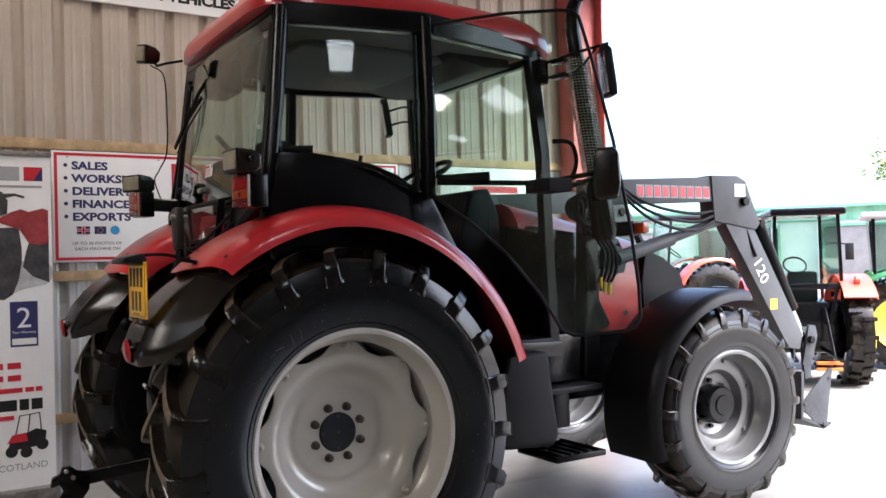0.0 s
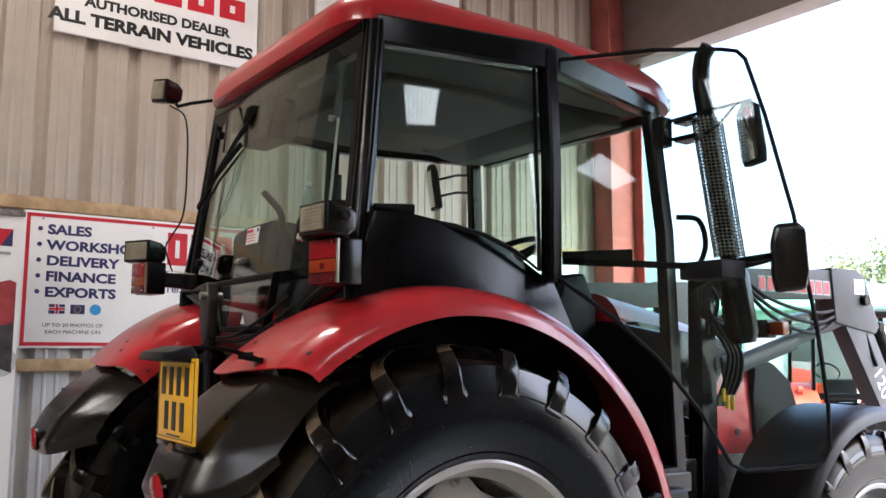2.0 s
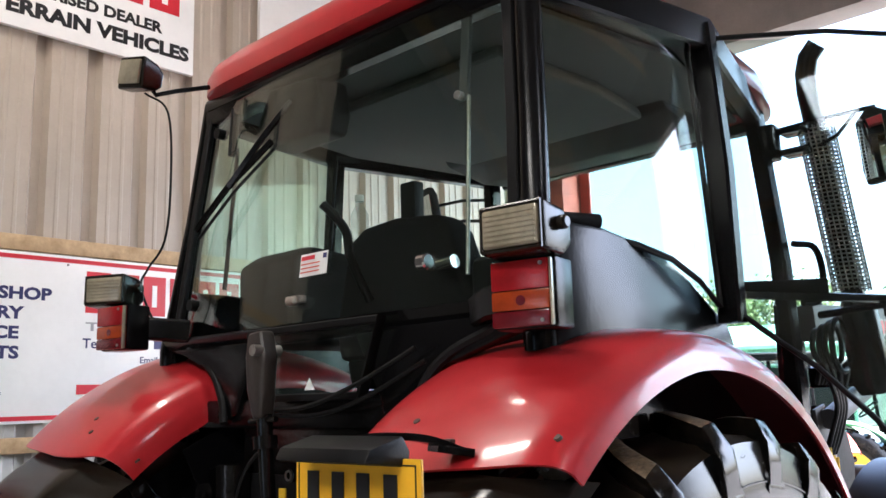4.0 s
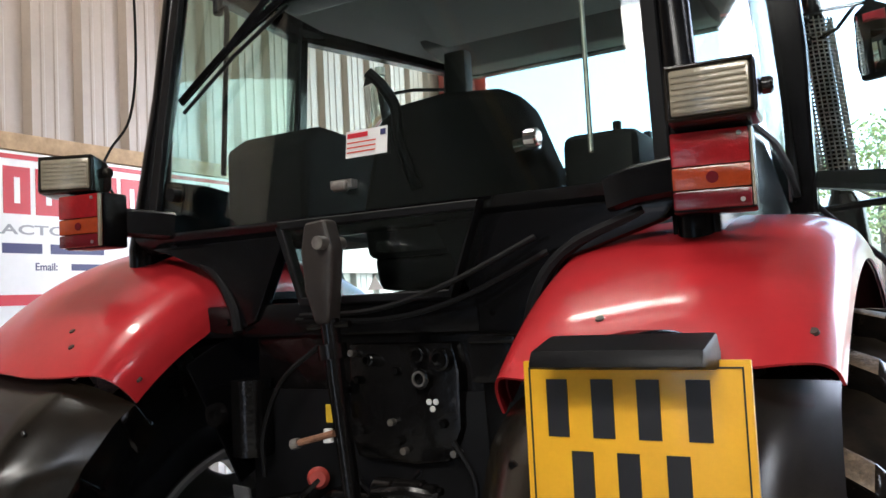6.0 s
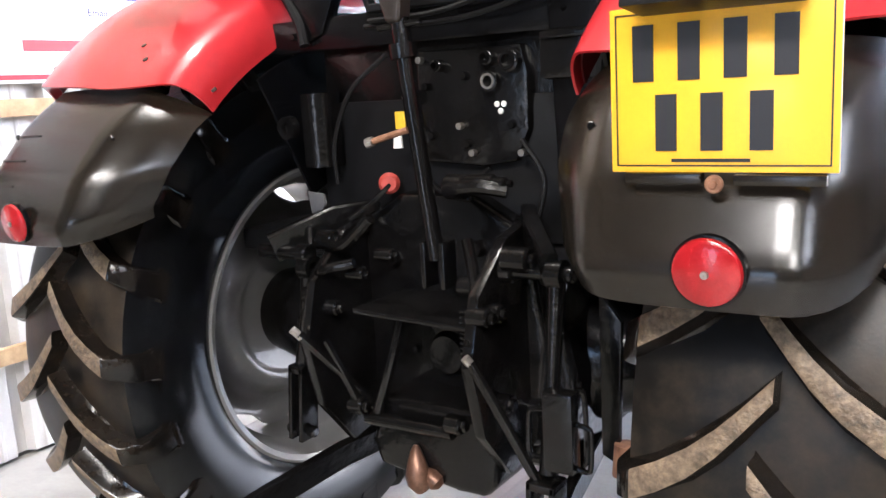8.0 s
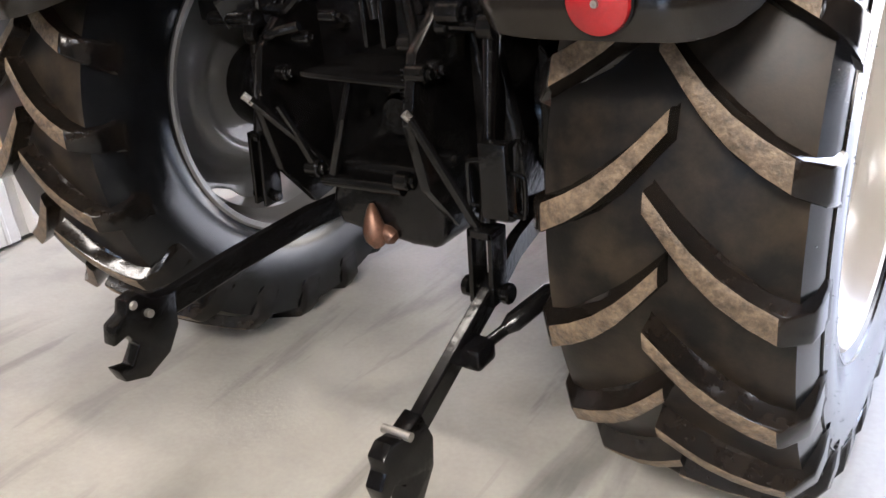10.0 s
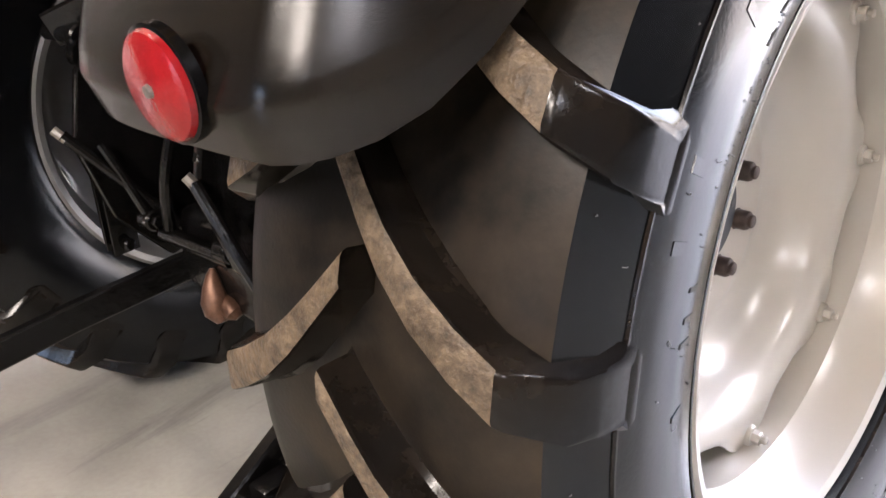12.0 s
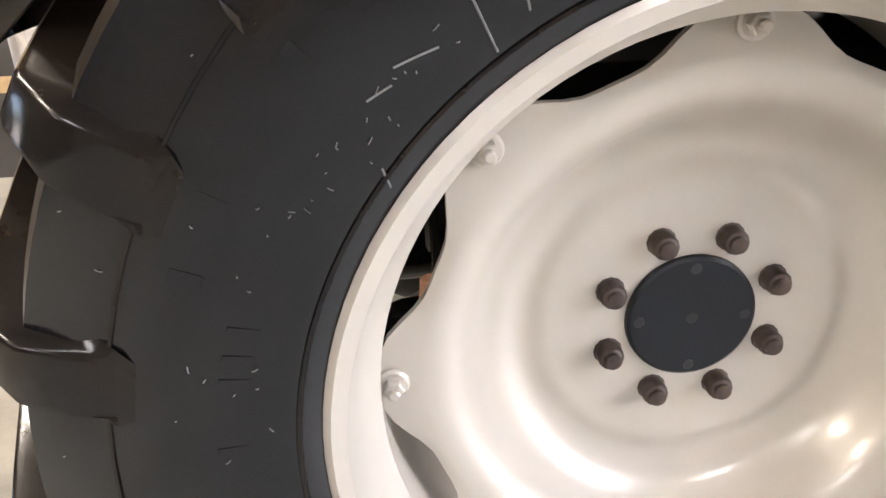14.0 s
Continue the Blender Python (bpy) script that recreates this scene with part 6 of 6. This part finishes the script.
part("cross_handle", rod((-0.012, -0.45, 1.545), (0.095, -0.45, 1.55), 0.007, 8), GREASE, tl)
part("yoke", join(block((0.072, -0.47, 1.00), (0.084, -0.42, 1.10), 0.004), block((0.120, -0.47, 1.00), (0.132, -0.42, 1.10), 0.004)), GREASE, tl)
part("lock_handle", tube([(-0.033, -0.474, 1.312), (0.06, -0.468, 1.335)], 0.007, 8), RUST, tl, "rusty locking bar")
part("bar_nut", rod((-0.045, -0.475, 1.309), (-0.028, -0.474, 1.313), 0.011, 8), BARE, tl)
part("yellow_tag", block((-0.094, -0.305, 1.328), (-0.066, -0.300, 1.368), 0.001), YSTICK, tractor, "small yellow label")
part("white_cap", tube([(-0.085, -0.31, 1.285), (-0.085, -0.31, 1.315)], [0.012, 0.010], 12), WHITE, tractor, "white plastic cap")
kn = part("control_lever", tube([(-0.133, -0.289, 1.198), (-0.17, -0.32, 1.155), (-0.22, -0.34, 1.12)], 1, flat=(0.03, 0.012)), GREASE, tractor, "flat control lever")
part("red_knob", lathe([(-0.012, 0.0005), (-0.012, 0.018), (0.0, 0.026), (0.012, 0.018), (0.012, 0.0005)], 20, closed=False), KNOB_RED, kn, "faded red knob").matrix_local = pose(-0.133, -0.292, 1.200, 0, 0, -60)
part("grey_bracket", prism([(-0.335, 1.185), (-0.285, 1.18), (-0.28, 1.155), (-0.30, 1.13), (-0.325, 1.12)], "y", -0.36, -0.352, 0.002), GREY_STEEL, tractor, "pale grey bracket")
for pts in ([(-0.10, -0.37, 1.57), (0.10, -0.375, 1.575), (0.28, -0.37, 1.62), (0.46, -0.34, 1.70)], [(-0.12, -0.36, 1.56), (0.12, -0.365, 1.555), (0.30, -0.36, 1.59), (0.48, -0.33, 1.67)], [(-0.10, -0.31, 1.50), (-0.20, -0.33, 1.42), (-0.26, -0.33, 1.30), (-0.27, -0.32, 1.2)], [(0.24, -0.31, 1.30), (0.30, -0.33, 1.22), (0.28, -0.33, 1.12)], [(-0.05, -0.30, 1.26), (0.05, -0.34, 1.19), (0.13, -0.34, 1.21), (0.17, -0.33, 1.24)]):
    part("control_cable", tube(smooth_path(pts), 0.006, 6), TRIM, tractor, "black control cable")
part("socket", join(block((0.30, -0.34, 1.42), (0.42, -0.27, 1.52), 0.015), block((0.31, -0.352, 1.50), (0.41, -0.34, 1.515), 0.004)), GREASE, tractor, "black trailer socket box")
part("round_plug", lathe([(0, 0.0005), (0, 0.03), (0.02, 0.028), (0.02, 0.014), (0.008, 0.012), (0.008, 0.0005)], 20, closed=False), GREASE, tractor).matrix_world = pose(-0.40, -0.33, 1.34, 0, 0, -90)
part("oil_filter", tube([(-0.34, -0.28, 1.42), (-0.34, -0.28, 1.24)], 0.05, 18), GREASE, tractor)
part("tank_body", block((-0.36, -0.24, 1.10), (0.36, 0.0, 1.58), 0.02), GREASE, tractor, "black body behind the hitch")

# further ironwork on the back end: spool ends, pins, springs and spanner flats
for x, y, z, r, l, m_ in ((-0.245, -0.40, 1.075, 0.026, 0.05, GREASE), (-0.255, -0.45, 0.955, 0.030, 0.04, GREASE), (-0.20, -0.46, 0.93, 0.018, 0.05, GREASE), (0.175, -0.38, 1.215, 0.020, 0.07, GREASE), (0.215, -0.38, 1.215, 0.014, 0.05, GREASE), (0.11, -0.37, 1.205, 0.028, 0.05, GREASE), (0.30, -0.46, 1.075, 0.026, 0.06, GREASE), (0.17, -0.44, 1.005, 0.022, 0.04, GREASE), (-0.13, -0.44, 1.01, 0.018, 0.05, GREASE), (-0.06, -0.42, 1.055, 0.016, 0.05, GREASE), (0.23, -0.50, 0.96, 0.020, 0.05, GREASE), (-0.29, -0.44, 0.88, 0.020, 0.05, GREASE), (0.13, -0.46, 0.70, 0.022, 0.04, GREASE), (-0.14, -0.46, 0.70, 0.022, 0.04, GREASE)):
    part("pivot_boss", join(disc(x - l / 2, x + l / 2, r, y, z, 16, 0.004), disc(x + l / 2, x + l / 2 + 0.012, r * 0.6, y, z, 6, 0.002)), m_, tractor, "oily pivot boss")
for pts, r in (([(-0.24, -0.42, 1.07), (-0.16, -0.44, 1.075), (-0.08, -0.44, 1.14)], 0.014), ([(-0.26, -0.44, 0.97), (-0.20, -0.48, 1.02), (-0.12, -0.46, 1.04)], 0.012), ([(0.10, -0.40, 1.20), (0.18, -0.40, 1.21), (0.24, -0.38, 1.20)], 0.016), ([(0.16, -0.42, 1.10), (0.20, -0.46, 1.00), (0.215, -0.52, 0.90)], 0.013), ([(-0.02, -0.42, 0.93), (-0.04, -0.46, 0.80), (-0.09, -0.45, 0.69)], 0.012), ([(-0.19, -0.50, 0.86), (-0.16, -0.48, 0.78), (-0.13, -0.46, 0.69)], 0.010), ([(-0.30, -0.40, 1.10), (-0.27, -0.44, 1.00), (-0.28, -0.46, 0.90)], 0.012)):
    part("linkage_rod", tube(smooth_path(pts, 4), r, 10), GREASE, tractor, "oily black linkage rod")
for x, z in ((0.085, 1.44), (0.085, 1.29), (0.20, 1.33), (-0.01, 1.31), (-0.02, 1.42)):
    part("plate_bolt", hexbolt(x, -0.276, z, 0.010, 0.010, TO_REAR), GREASE, tractor)
for n_ in range(9):
    z = 0.865 + n_ * 0.011
    ring = [(0.18 + 0.016 * math.cos(a), -0.47 + 0.016 * math.sin(a), z + 0.011 * a / 6.283) for a in np.linspace(0, 6.283, 11)]
    part("spring_coil", tube(ring, 0.003, 6, caps=False), GREASE, tractor)
part("upper_tank", prism([(-0.52, 1.52), (0.50, 1.52), (0.52, 1.60), (-0.54, 1.60)], "y", -0.29, -0.24, 0.01), BLACK, tractor, "black cross member under the cab")
for x in (-0.40, -0.33, 0.34, 0.41):
    part("member_bolt", hexbolt(x, -0.29, 1.56, 0.010, 0.010, TO_REAR), GREASE, tractor)
# clear bottle left on the console
bottle = thing("water_bottle", "clear plastic drinks bottle lying ready beside the seat", "bottle", (-0.13, 0.02, 2.03))
part("bottle_body", tube([(0, 0, 0.0), (0, 0, 0.006), (0, 0, 0.12), (0, 0, 0.145), (0, 0, 0.165)], [0.022, 0.028, 0.028, 0.014, 0.012], 16), glass_mat("clear_plastic", (0.9, 0.93, 0.92)), bottle)
part("cap", tube([(0, 0, 0.162), (0, 0, 0.182)], 0.014, 14), WHITE, bottle, "white screw cap")

# ---- front loader ----
loader = part("front_loader", block((-0.50, 1.66, 0.80), (0.50, 1.78, 0.90), 0.01), BLACK, tractor, "grey front loader with a black cross frame")
for s in (1, -1):
    part("upper_arm", mirrored(prism([(1.72, 1.905), (2.80, 1.955), (2.80, 1.80), (1.74, 1.765)], "x", 0.50, 0.59, 0.008), s), GREY_STEEL, loader, "grey upper loader arm")
    part("knee_plate", mirrored(prism([(2.66, 1.958), (2.90, 1.962), (2.98, 1.93), (3.11, 1.66), (3.07, 1.622), (2.68, 1.675)], "x", 0.488, 0.602, 0.008), s), GREY_STEEL, loader, "grey knee plate")
    part("lower_arm", mirrored(prism([(2.79, 1.66), (3.06, 1.64), (3.53, 0.92), (3.50, 0.82), (3.38, 0.84)], "x", 0.50, 0.59, 0.008), s), GREY_STEEL, loader, "grey lower loader arm")
    part("lift_cylinder", mirrored(join(rod((0.545, 1.90, 1.46), (0.545, 2.35, 1.57), 0.042, 16), rod((0.545, 2.3, 1.56), (0.545, 2.86, 1.70), 0.030, 14)), s), GREY_STEEL, loader, "grey lift cylinder")
    part("tilt_cylinder", mirrored(join(rod((0.56, 3.14, 1.66), (0.56, 3.46, 1.09), 0.042, 16), disc(0.53, 0.60, 0.03, 3.14, 1.66, 16)), s), BLACK, loader, "black tilt cylinder")
    part("tilt_rod", mirrored(rod((0.56, 3.45, 1.10), (0.56, 3.57, 0.90), 0.022, 12), s), CHROME, loader)
    part("upright", mirrored(prism([(1.66, 0.80), (1.78, 0.80), (1.80, 1.88), (1.70, 1.92)], "x", 0.44, 0.52, 0.01), s), BLACK, loader, "black loader upright")
    part("link_plate", mirrored(prism([(3.49, 0.72), (3.57, 0.98), (3.64, 0.97), (3.66, 0.90), (3.58, 0.70)], "x", 0.592, 0.612, 0.006), s), BUCKET, loader)
    part("head_plate", mirrored(prism([(3.56, 0.96), (3.64, 0.96), (3.67, 0.62), (3.60, 0.60)], "x", 0.53, 0.55, 0.006), s), BUCKET, loader)
    part("pivot_pin", mirrored(disc(0.47, 0.63, 0.03, 2.95, 1.80, 20), s), BLACK, loader)
    part("pivot_pin", mirrored(disc(0.47, 0.64, 0.026, 3.57, 0.88, 20), s), BLACK, loader)
    for k in range(9):
        part("brand_outline", mirrored(block((0.590, 2.030 + 0.070 * k, 1.812), (0.5912, 2.092 + 0.070 * k, 1.888), 0), s), GREYP, loader)
        part("brand_bar", mirrored(block((0.591, 2.038 + 0.070 * k, 1.82), (0.5925, 2.084 + 0.070 * k, 1.88), 0), s), SIGNR, loader)
    part("white_sticker", mirrored(block((0.6025, 2.87, 1.83), (0.6035, 2.97, 1.91), 0), s), WHITE, loader)
    part("yellow_sticker", mirrored(block((0.5905, 3.20, 1.10), (0.592, 3.27, 1.17), 0), s), YSTICK, loader)
letters("120", 0.085, WHITE, Matrix.Translation((0.5915, 3.04, 1.42)) @ WALL_FACE @ pose(0, 0, 0, 0, 0, -62), loader, "model_figures", depth=0.0008)
part("cross_tube", rod((-0.5, 3.30, 1.12), (0.5, 3.30, 1.12), 0.05, 18), GREY_STEEL, loader)
bucket = part("bucket", prism([(3.49, 0.67), (3.52, 0.67), (3.50, 0.37), (3.74, 0.285), (3.80, 0.30), (3.80, 0.285), (3.72, 0.26), (3.47, 0.355)], "x", -0.80, 0.60, 0.006), BUCKET, loader, "dark steel loader bucket")
for x in (-0.80, 0.588):
    part("cheek", prism([(3.79, 0.665), (3.83, 0.665), (3.75, 0.28), (3.71, 0.26), (3.50, 0.41), (3.485, 0.46)], "x", x, x + 0.012, 0.003), BUCKET, bucket)
for y, z in ((3.785, 0.60), (3.715, 0.30), (3.52, 0.45)):
    part("cheek_bolt", disc(0.598, 0.606, 0.013, y, z, 10, 0.002), BUCKET, bucket)
for k in range(3):
    part("loader_hose", tube(smooth_path([(0.56, 1.80, 1.95), (0.60, 2.1, 1.70 + 0.04 * k), (0.60, 2.5, 1.62 + 0.05 * k), (0.57, 2.9, 1.74), (0.60, 3.06, 1.45)]), 0.010, 8), TRIM, loader, "black hose")
side_lamp = part("side_lamp", block((0.79, 1.80, 1.595), (0.86, 1.85, 1.655), 0.01), LENS_A, tractor, "amber front side lamp")
part("lamp_arm", block((0.52, 1.79, 1.585), (0.79, 1.86, 1.665), 0.008), BLACK, side_lamp, "black lamp arm")

# ---- yard, barn, other machines ----
ground = bmesh.new()
bmesh.ops.create_grid(ground, x_segments=2, y_segments=2, size=400, matrix=pose(0, 0, -0.03))
tagged(part("ground", ground, GRAVEL), "pale gravelled yard running out to the fields", "ground", kind="structure")


def yard_tractor(name, label, paint, wheel_paint, m, size, slim=1.0, cab=1.0, roof=None):
    t = thing(name, label, "tractor", group="tractors in the yard")
    t.matrix_world = m @ Matrix.Diagonal((size * slim, size, size, 1))
    def add(n, bm, mm, label_=""):
        return part(n, bm, mm, t, label_)
    for s in (1, -1):
        for cy, r, w, x in ((0, 0.62, 0.17, 0.62), (1.55, 0.40, 0.12, 0.58)):
            prof = [(-w, r * 0.58), (-w - 0.01, r * 0.75), (-w * 0.8, r * 0.94), (0, r * 0.96), (w * 0.8, r * 0.94), (w + 0.01, r * 0.75), (w, r * 0.58)]
            wh = add("wheel", mirrored(lathe(prof, 40, x, cy, r), s), RUBBER, "black ribbed tyre")
            part("rim", mirrored(lathe([(w * 0.5, 0.001), (w * 0.5, r * 0.3), (w * 0.85, r * 0.5), (w, r * 0.6), (w * 0.6, r * 0.6), (-w * 0.9, r * 0.6)], 36, x, cy, r, closed=False), s), wheel_paint, wh)
            lugs = bmesh.new()
            for i in range(18):
                a = radians(20 * i)
                for row in (1, -1):
                    b = block((row * 0.0 if row > 0 else -w, -0.022, r * 0.93), (w if row > 0 else 0.0, 0.022, r), 0)
                    b.transform(Matrix.Translation((x, cy, r)) @ pose(0, 0, 0, 20 * i + 10 * (row > 0), 0, 0))
                    lugs = join(lugs, b)
            part("tread", mirrored(lugs, s), RUBBER, wh)
        add("wing", mirrored(lathe([(0.40, 0.72), (0.80, 0.72), (0.83, 0.68), (0.83, 0.66), (0.79, 0.70), (0.40, 0.70)], 20, 0, 0, 0.62, 20, 140), s), paint)
        for y0, y1 in ((-0.30, -0.30), (0.75, 0.85)):
            add("cab_post", mirrored(tube([(0.52 * cab, y0, 2.06), (0.56 * cab, y1, 1.0)], 1, flat=(0.045, 0.045)), s), BLACK)
        pane = add("side_glass", mirrored(slab([(0.54 * cab, -0.28, 1.25), (0.54 * cab, 0.80, 1.2), (0.52 * cab, 0.75, 2.02), (0.52 * cab, -0.28, 2.02)], 0.005), s), GLASS)
        add("lamp", mirrored(block((0.30, 2.02, 0.95), (0.42, 2.07, 1.05), 0.01), s), LENS_C)
    add("bonnet", prism([(0.80, 0.80), (2.05, 0.72), (2.08, 1.0), (1.90, 1.18), (0.80, 1.32)], "x", -0.30, 0.30, 0.06, 3), paint, "painted bonnet")
    add("cab_roof", block((-0.62 * cab, -0.46, 2.05), (0.62 * cab, 1.0, 2.14), 0.04, 3), roof or BLACK)
    for s in (1, -1):
        add("wing_lamp", mirrored(disc(0.58, 0.64, 0.05, -0.36, 1.27, 14), s), paint)
        add("link_arm", mirrored(tube([(0.20, -0.15, 0.45), (0.26, -0.55, 0.40), (0.28, -0.85, 0.38)], 1, flat=(0.06, 0.03)), s), GREASE)
        add("lift_rod", mirrored(rod((0.26, -0.55, 0.40), (0.20, -0.35, 0.95), 0.02), s), GREASE)
        add("cab_stay", mirrored(rod((0.30 * cab, -0.33, 0.75), (0.50 * cab, -0.34, 1.22), 0.022), s), BLACK)
    add("window_rail", block((-0.54 * cab, -0.36, 1.17), (0.54 * cab, -0.31, 1.24), 0.01), BLACK)
    add("cab_tub", block((-0.50 * cab, -0.30, 0.55), (0.50 * cab, 0.82, 1.02), 0.04), BLACK)
    for y in (-0.31, 0.83):
        add("screen", slab([(-0.5 * cab, y, 1.2), (0.5 * cab, y, 1.2), (0.48 * cab, y - 0.05, 2.03), (-0.48 * cab, y - 0.05, 2.03)], 0.005), GLASS)
    add("seat", block((-0.2, 0.0, 1.0), (0.2, 0.12, 1.38), 0.05), FABRIC)
    add("steering_wheel", tube([Vector((0.16 * math.cos(a), 0.55 + 0.12 * math.sin(a), 1.45 + 0.1 * math.sin(a))) for a in np.linspace(0, 6.283, 17)], 0.012, 6), TRIM)
    add("axle", block((-0.5, -0.2, 0.4), (0.5, 1.7, 0.75), 0.05), GREASE)
    add("mirror", block((0.78, 0.85, 1.5), (0.90, 0.88, 1.72), 0.01), TRIM)
    add("mirror_arm", rod((0.54, 0.85, 1.75), (0.84, 0.87, 1.70), 0.01), BLACK)
    return t


compact = yard_tractor("compact_tractor", "small red tractor with glazed cab parked in the yard", ORANGE_RED, BLACK, pose(-1.85, 7.02, -0.03, 0, 0, 45), 0.92, 0.87, 0.78)
for z in (0.24, 0.31):
    part("drawbar", block((0.02, -0.62, z), (0.34, -0.56, z + 0.035), 0.008), ORANGE, compact, "orange drawbar plate")
yard_tractor("green_tractor", "green tractor with yellow wheels parked in the yard", GREEN_PAINT, YEL_PAINT, pose(-2.15, 9.42, -0.03, 0, 0, -57), 0.92, roof=PALE_ROOF)
yard_tractor("old_red_tractor", "red tractor parked further back in the yard", ORANGE_RED, BLACK, pose(-7.8, 12.2, -0.03, 0, 0, 150), 1.05)

barn = thing("barn", "long green and cream clad barn across the yard", "barn", (-18, 34, -0.03))
barn.matrix_world = pose(-17, 33, -0.03, 0, 0, 28)
def ribbed(x0, x1, z0, z1, y, pitch=0.5):
    out = bmesh.new()
    prev = None
    n = int((x1 - x0) / pitch * 2)
    for i in range(n + 1):
        x = x0 + (x1 - x0) * i / n
        yy = y + (0.05 if i % 2 else 0)
        pair = (out.verts.new((x, yy, z0)), out.verts.new((x, yy, z1)))
        if prev:
            out.faces.new((prev[0], pair[0], pair[1], prev[1]))
        prev = pair
    return out
part("wall", block((-14, 0.1, 0), (14, 10, 3.0), 0.02), CREAM_SHEET, barn, "cream sheeted wall")
part("green_band", ribbed(-14, 14, 2.75, 3.45, 0.0), GREEN_SHEET, barn, "green ribbed sheeting", smooth=0)
part("roof", prism([(-0.4, 3.45), (5, 4.7), (10.4, 3.45), (10.4, 3.3), (5, 4.5), (-0.4, 3.3)], "x", -14.3, 14.3, 0.02), GREEN_SHEET, barn, "green sheet roof")
# dark panels on the solid wall paint in the shade of open bays
for k in range(5):
    x = -12.5 + k * 5.4
    d_ = part("door", block((x, -0.02, 0), (x + 3.6, 0.12, 2.5), 0.02), TRIM if k % 2 else SHEDROOF, barn, "dark panel standing for a shaded open bay")
    part("frame", tube([(x, -0.05, 0), (x, -0.05, 2.55), (x + 3.6, -0.05, 2.55), (x + 3.6, -0.05, 0)], 1, flat=(0.14, 0.1)), GREEN_SHEET, d_)


def tree(at, h, seed):
    rnd = random.Random(seed)
    t = thing("tree", "broad leafy green tree beyond the barn", "tree", at, group="trees behind the yard")
    limbs = tube([(0, 0, 0), (0.1, 0, h * 0.3), (0, 0.1, h * 0.6), (0.1, 0, h * 0.85)], [0.32, 0.25, 0.15, 0.05], 8)
    tips = []
    for k in range(9):
        a, z = rnd.uniform(0, 6.28), rnd.uniform(0.3, 0.75) * h
        r = rnd.uniform(0.2, 0.36) * h
        tip = (r * math.cos(a), r * math.sin(a), z + r * 0.7)
        tips.append(tip)
        limbs = join(limbs, tube([(0, 0, z), (tip[0] * 0.5, tip[1] * 0.5, z + r * 0.2), tip], [0.12, 0.08, 0.03], 6))
    part("trunk", limbs, BARK, t)
    verts, faces = [], []
    tips += [(0, 0, h * 0.9), (0.4, 0.3, h)]
    for k in range(2600):
        c = tips[k % len(tips)]
        d = Vector((rnd.gauss(0, 1), rnd.gauss(0, 1), rnd.gauss(0, 0.8)))
        p = Vector(c) + d * h * 0.085
        u = Vector((rnd.uniform(-1, 1), rnd.uniform(-1, 1), rnd.uniform(-1, 1))).normalized() * rnd.uniform(0.10, 0.22)
        v = u.cross(Vector((rnd.uniform(-1, 1), rnd.uniform(-1, 1), 0.3))).normalized() * 0.09
        i = len(verts)
        verts += [p - u, p + v, p + u, p - v]
        faces.append((i, i + 1, i + 2, i + 3))
    me = bpy.data.meshes.new("crown")
    me.from_pydata([tuple(v) for v in verts], [], faces)
    me.materials.append(LEAF)
    part("crown", me, LEAF, t)


for at, h, sd in (((-22.2, 47.5, 0), 7.0, 1), ((-18.5, 49, 0), 7.5, 2), ((-8, 48, 0), 8, 3), ((-2, 46, 0), 9, 4), ((5, 44, 0), 8.5, 5), ((13, 42, 0), 9, 7)):
    tree((at[0], at[1], -0.03), h, sd)
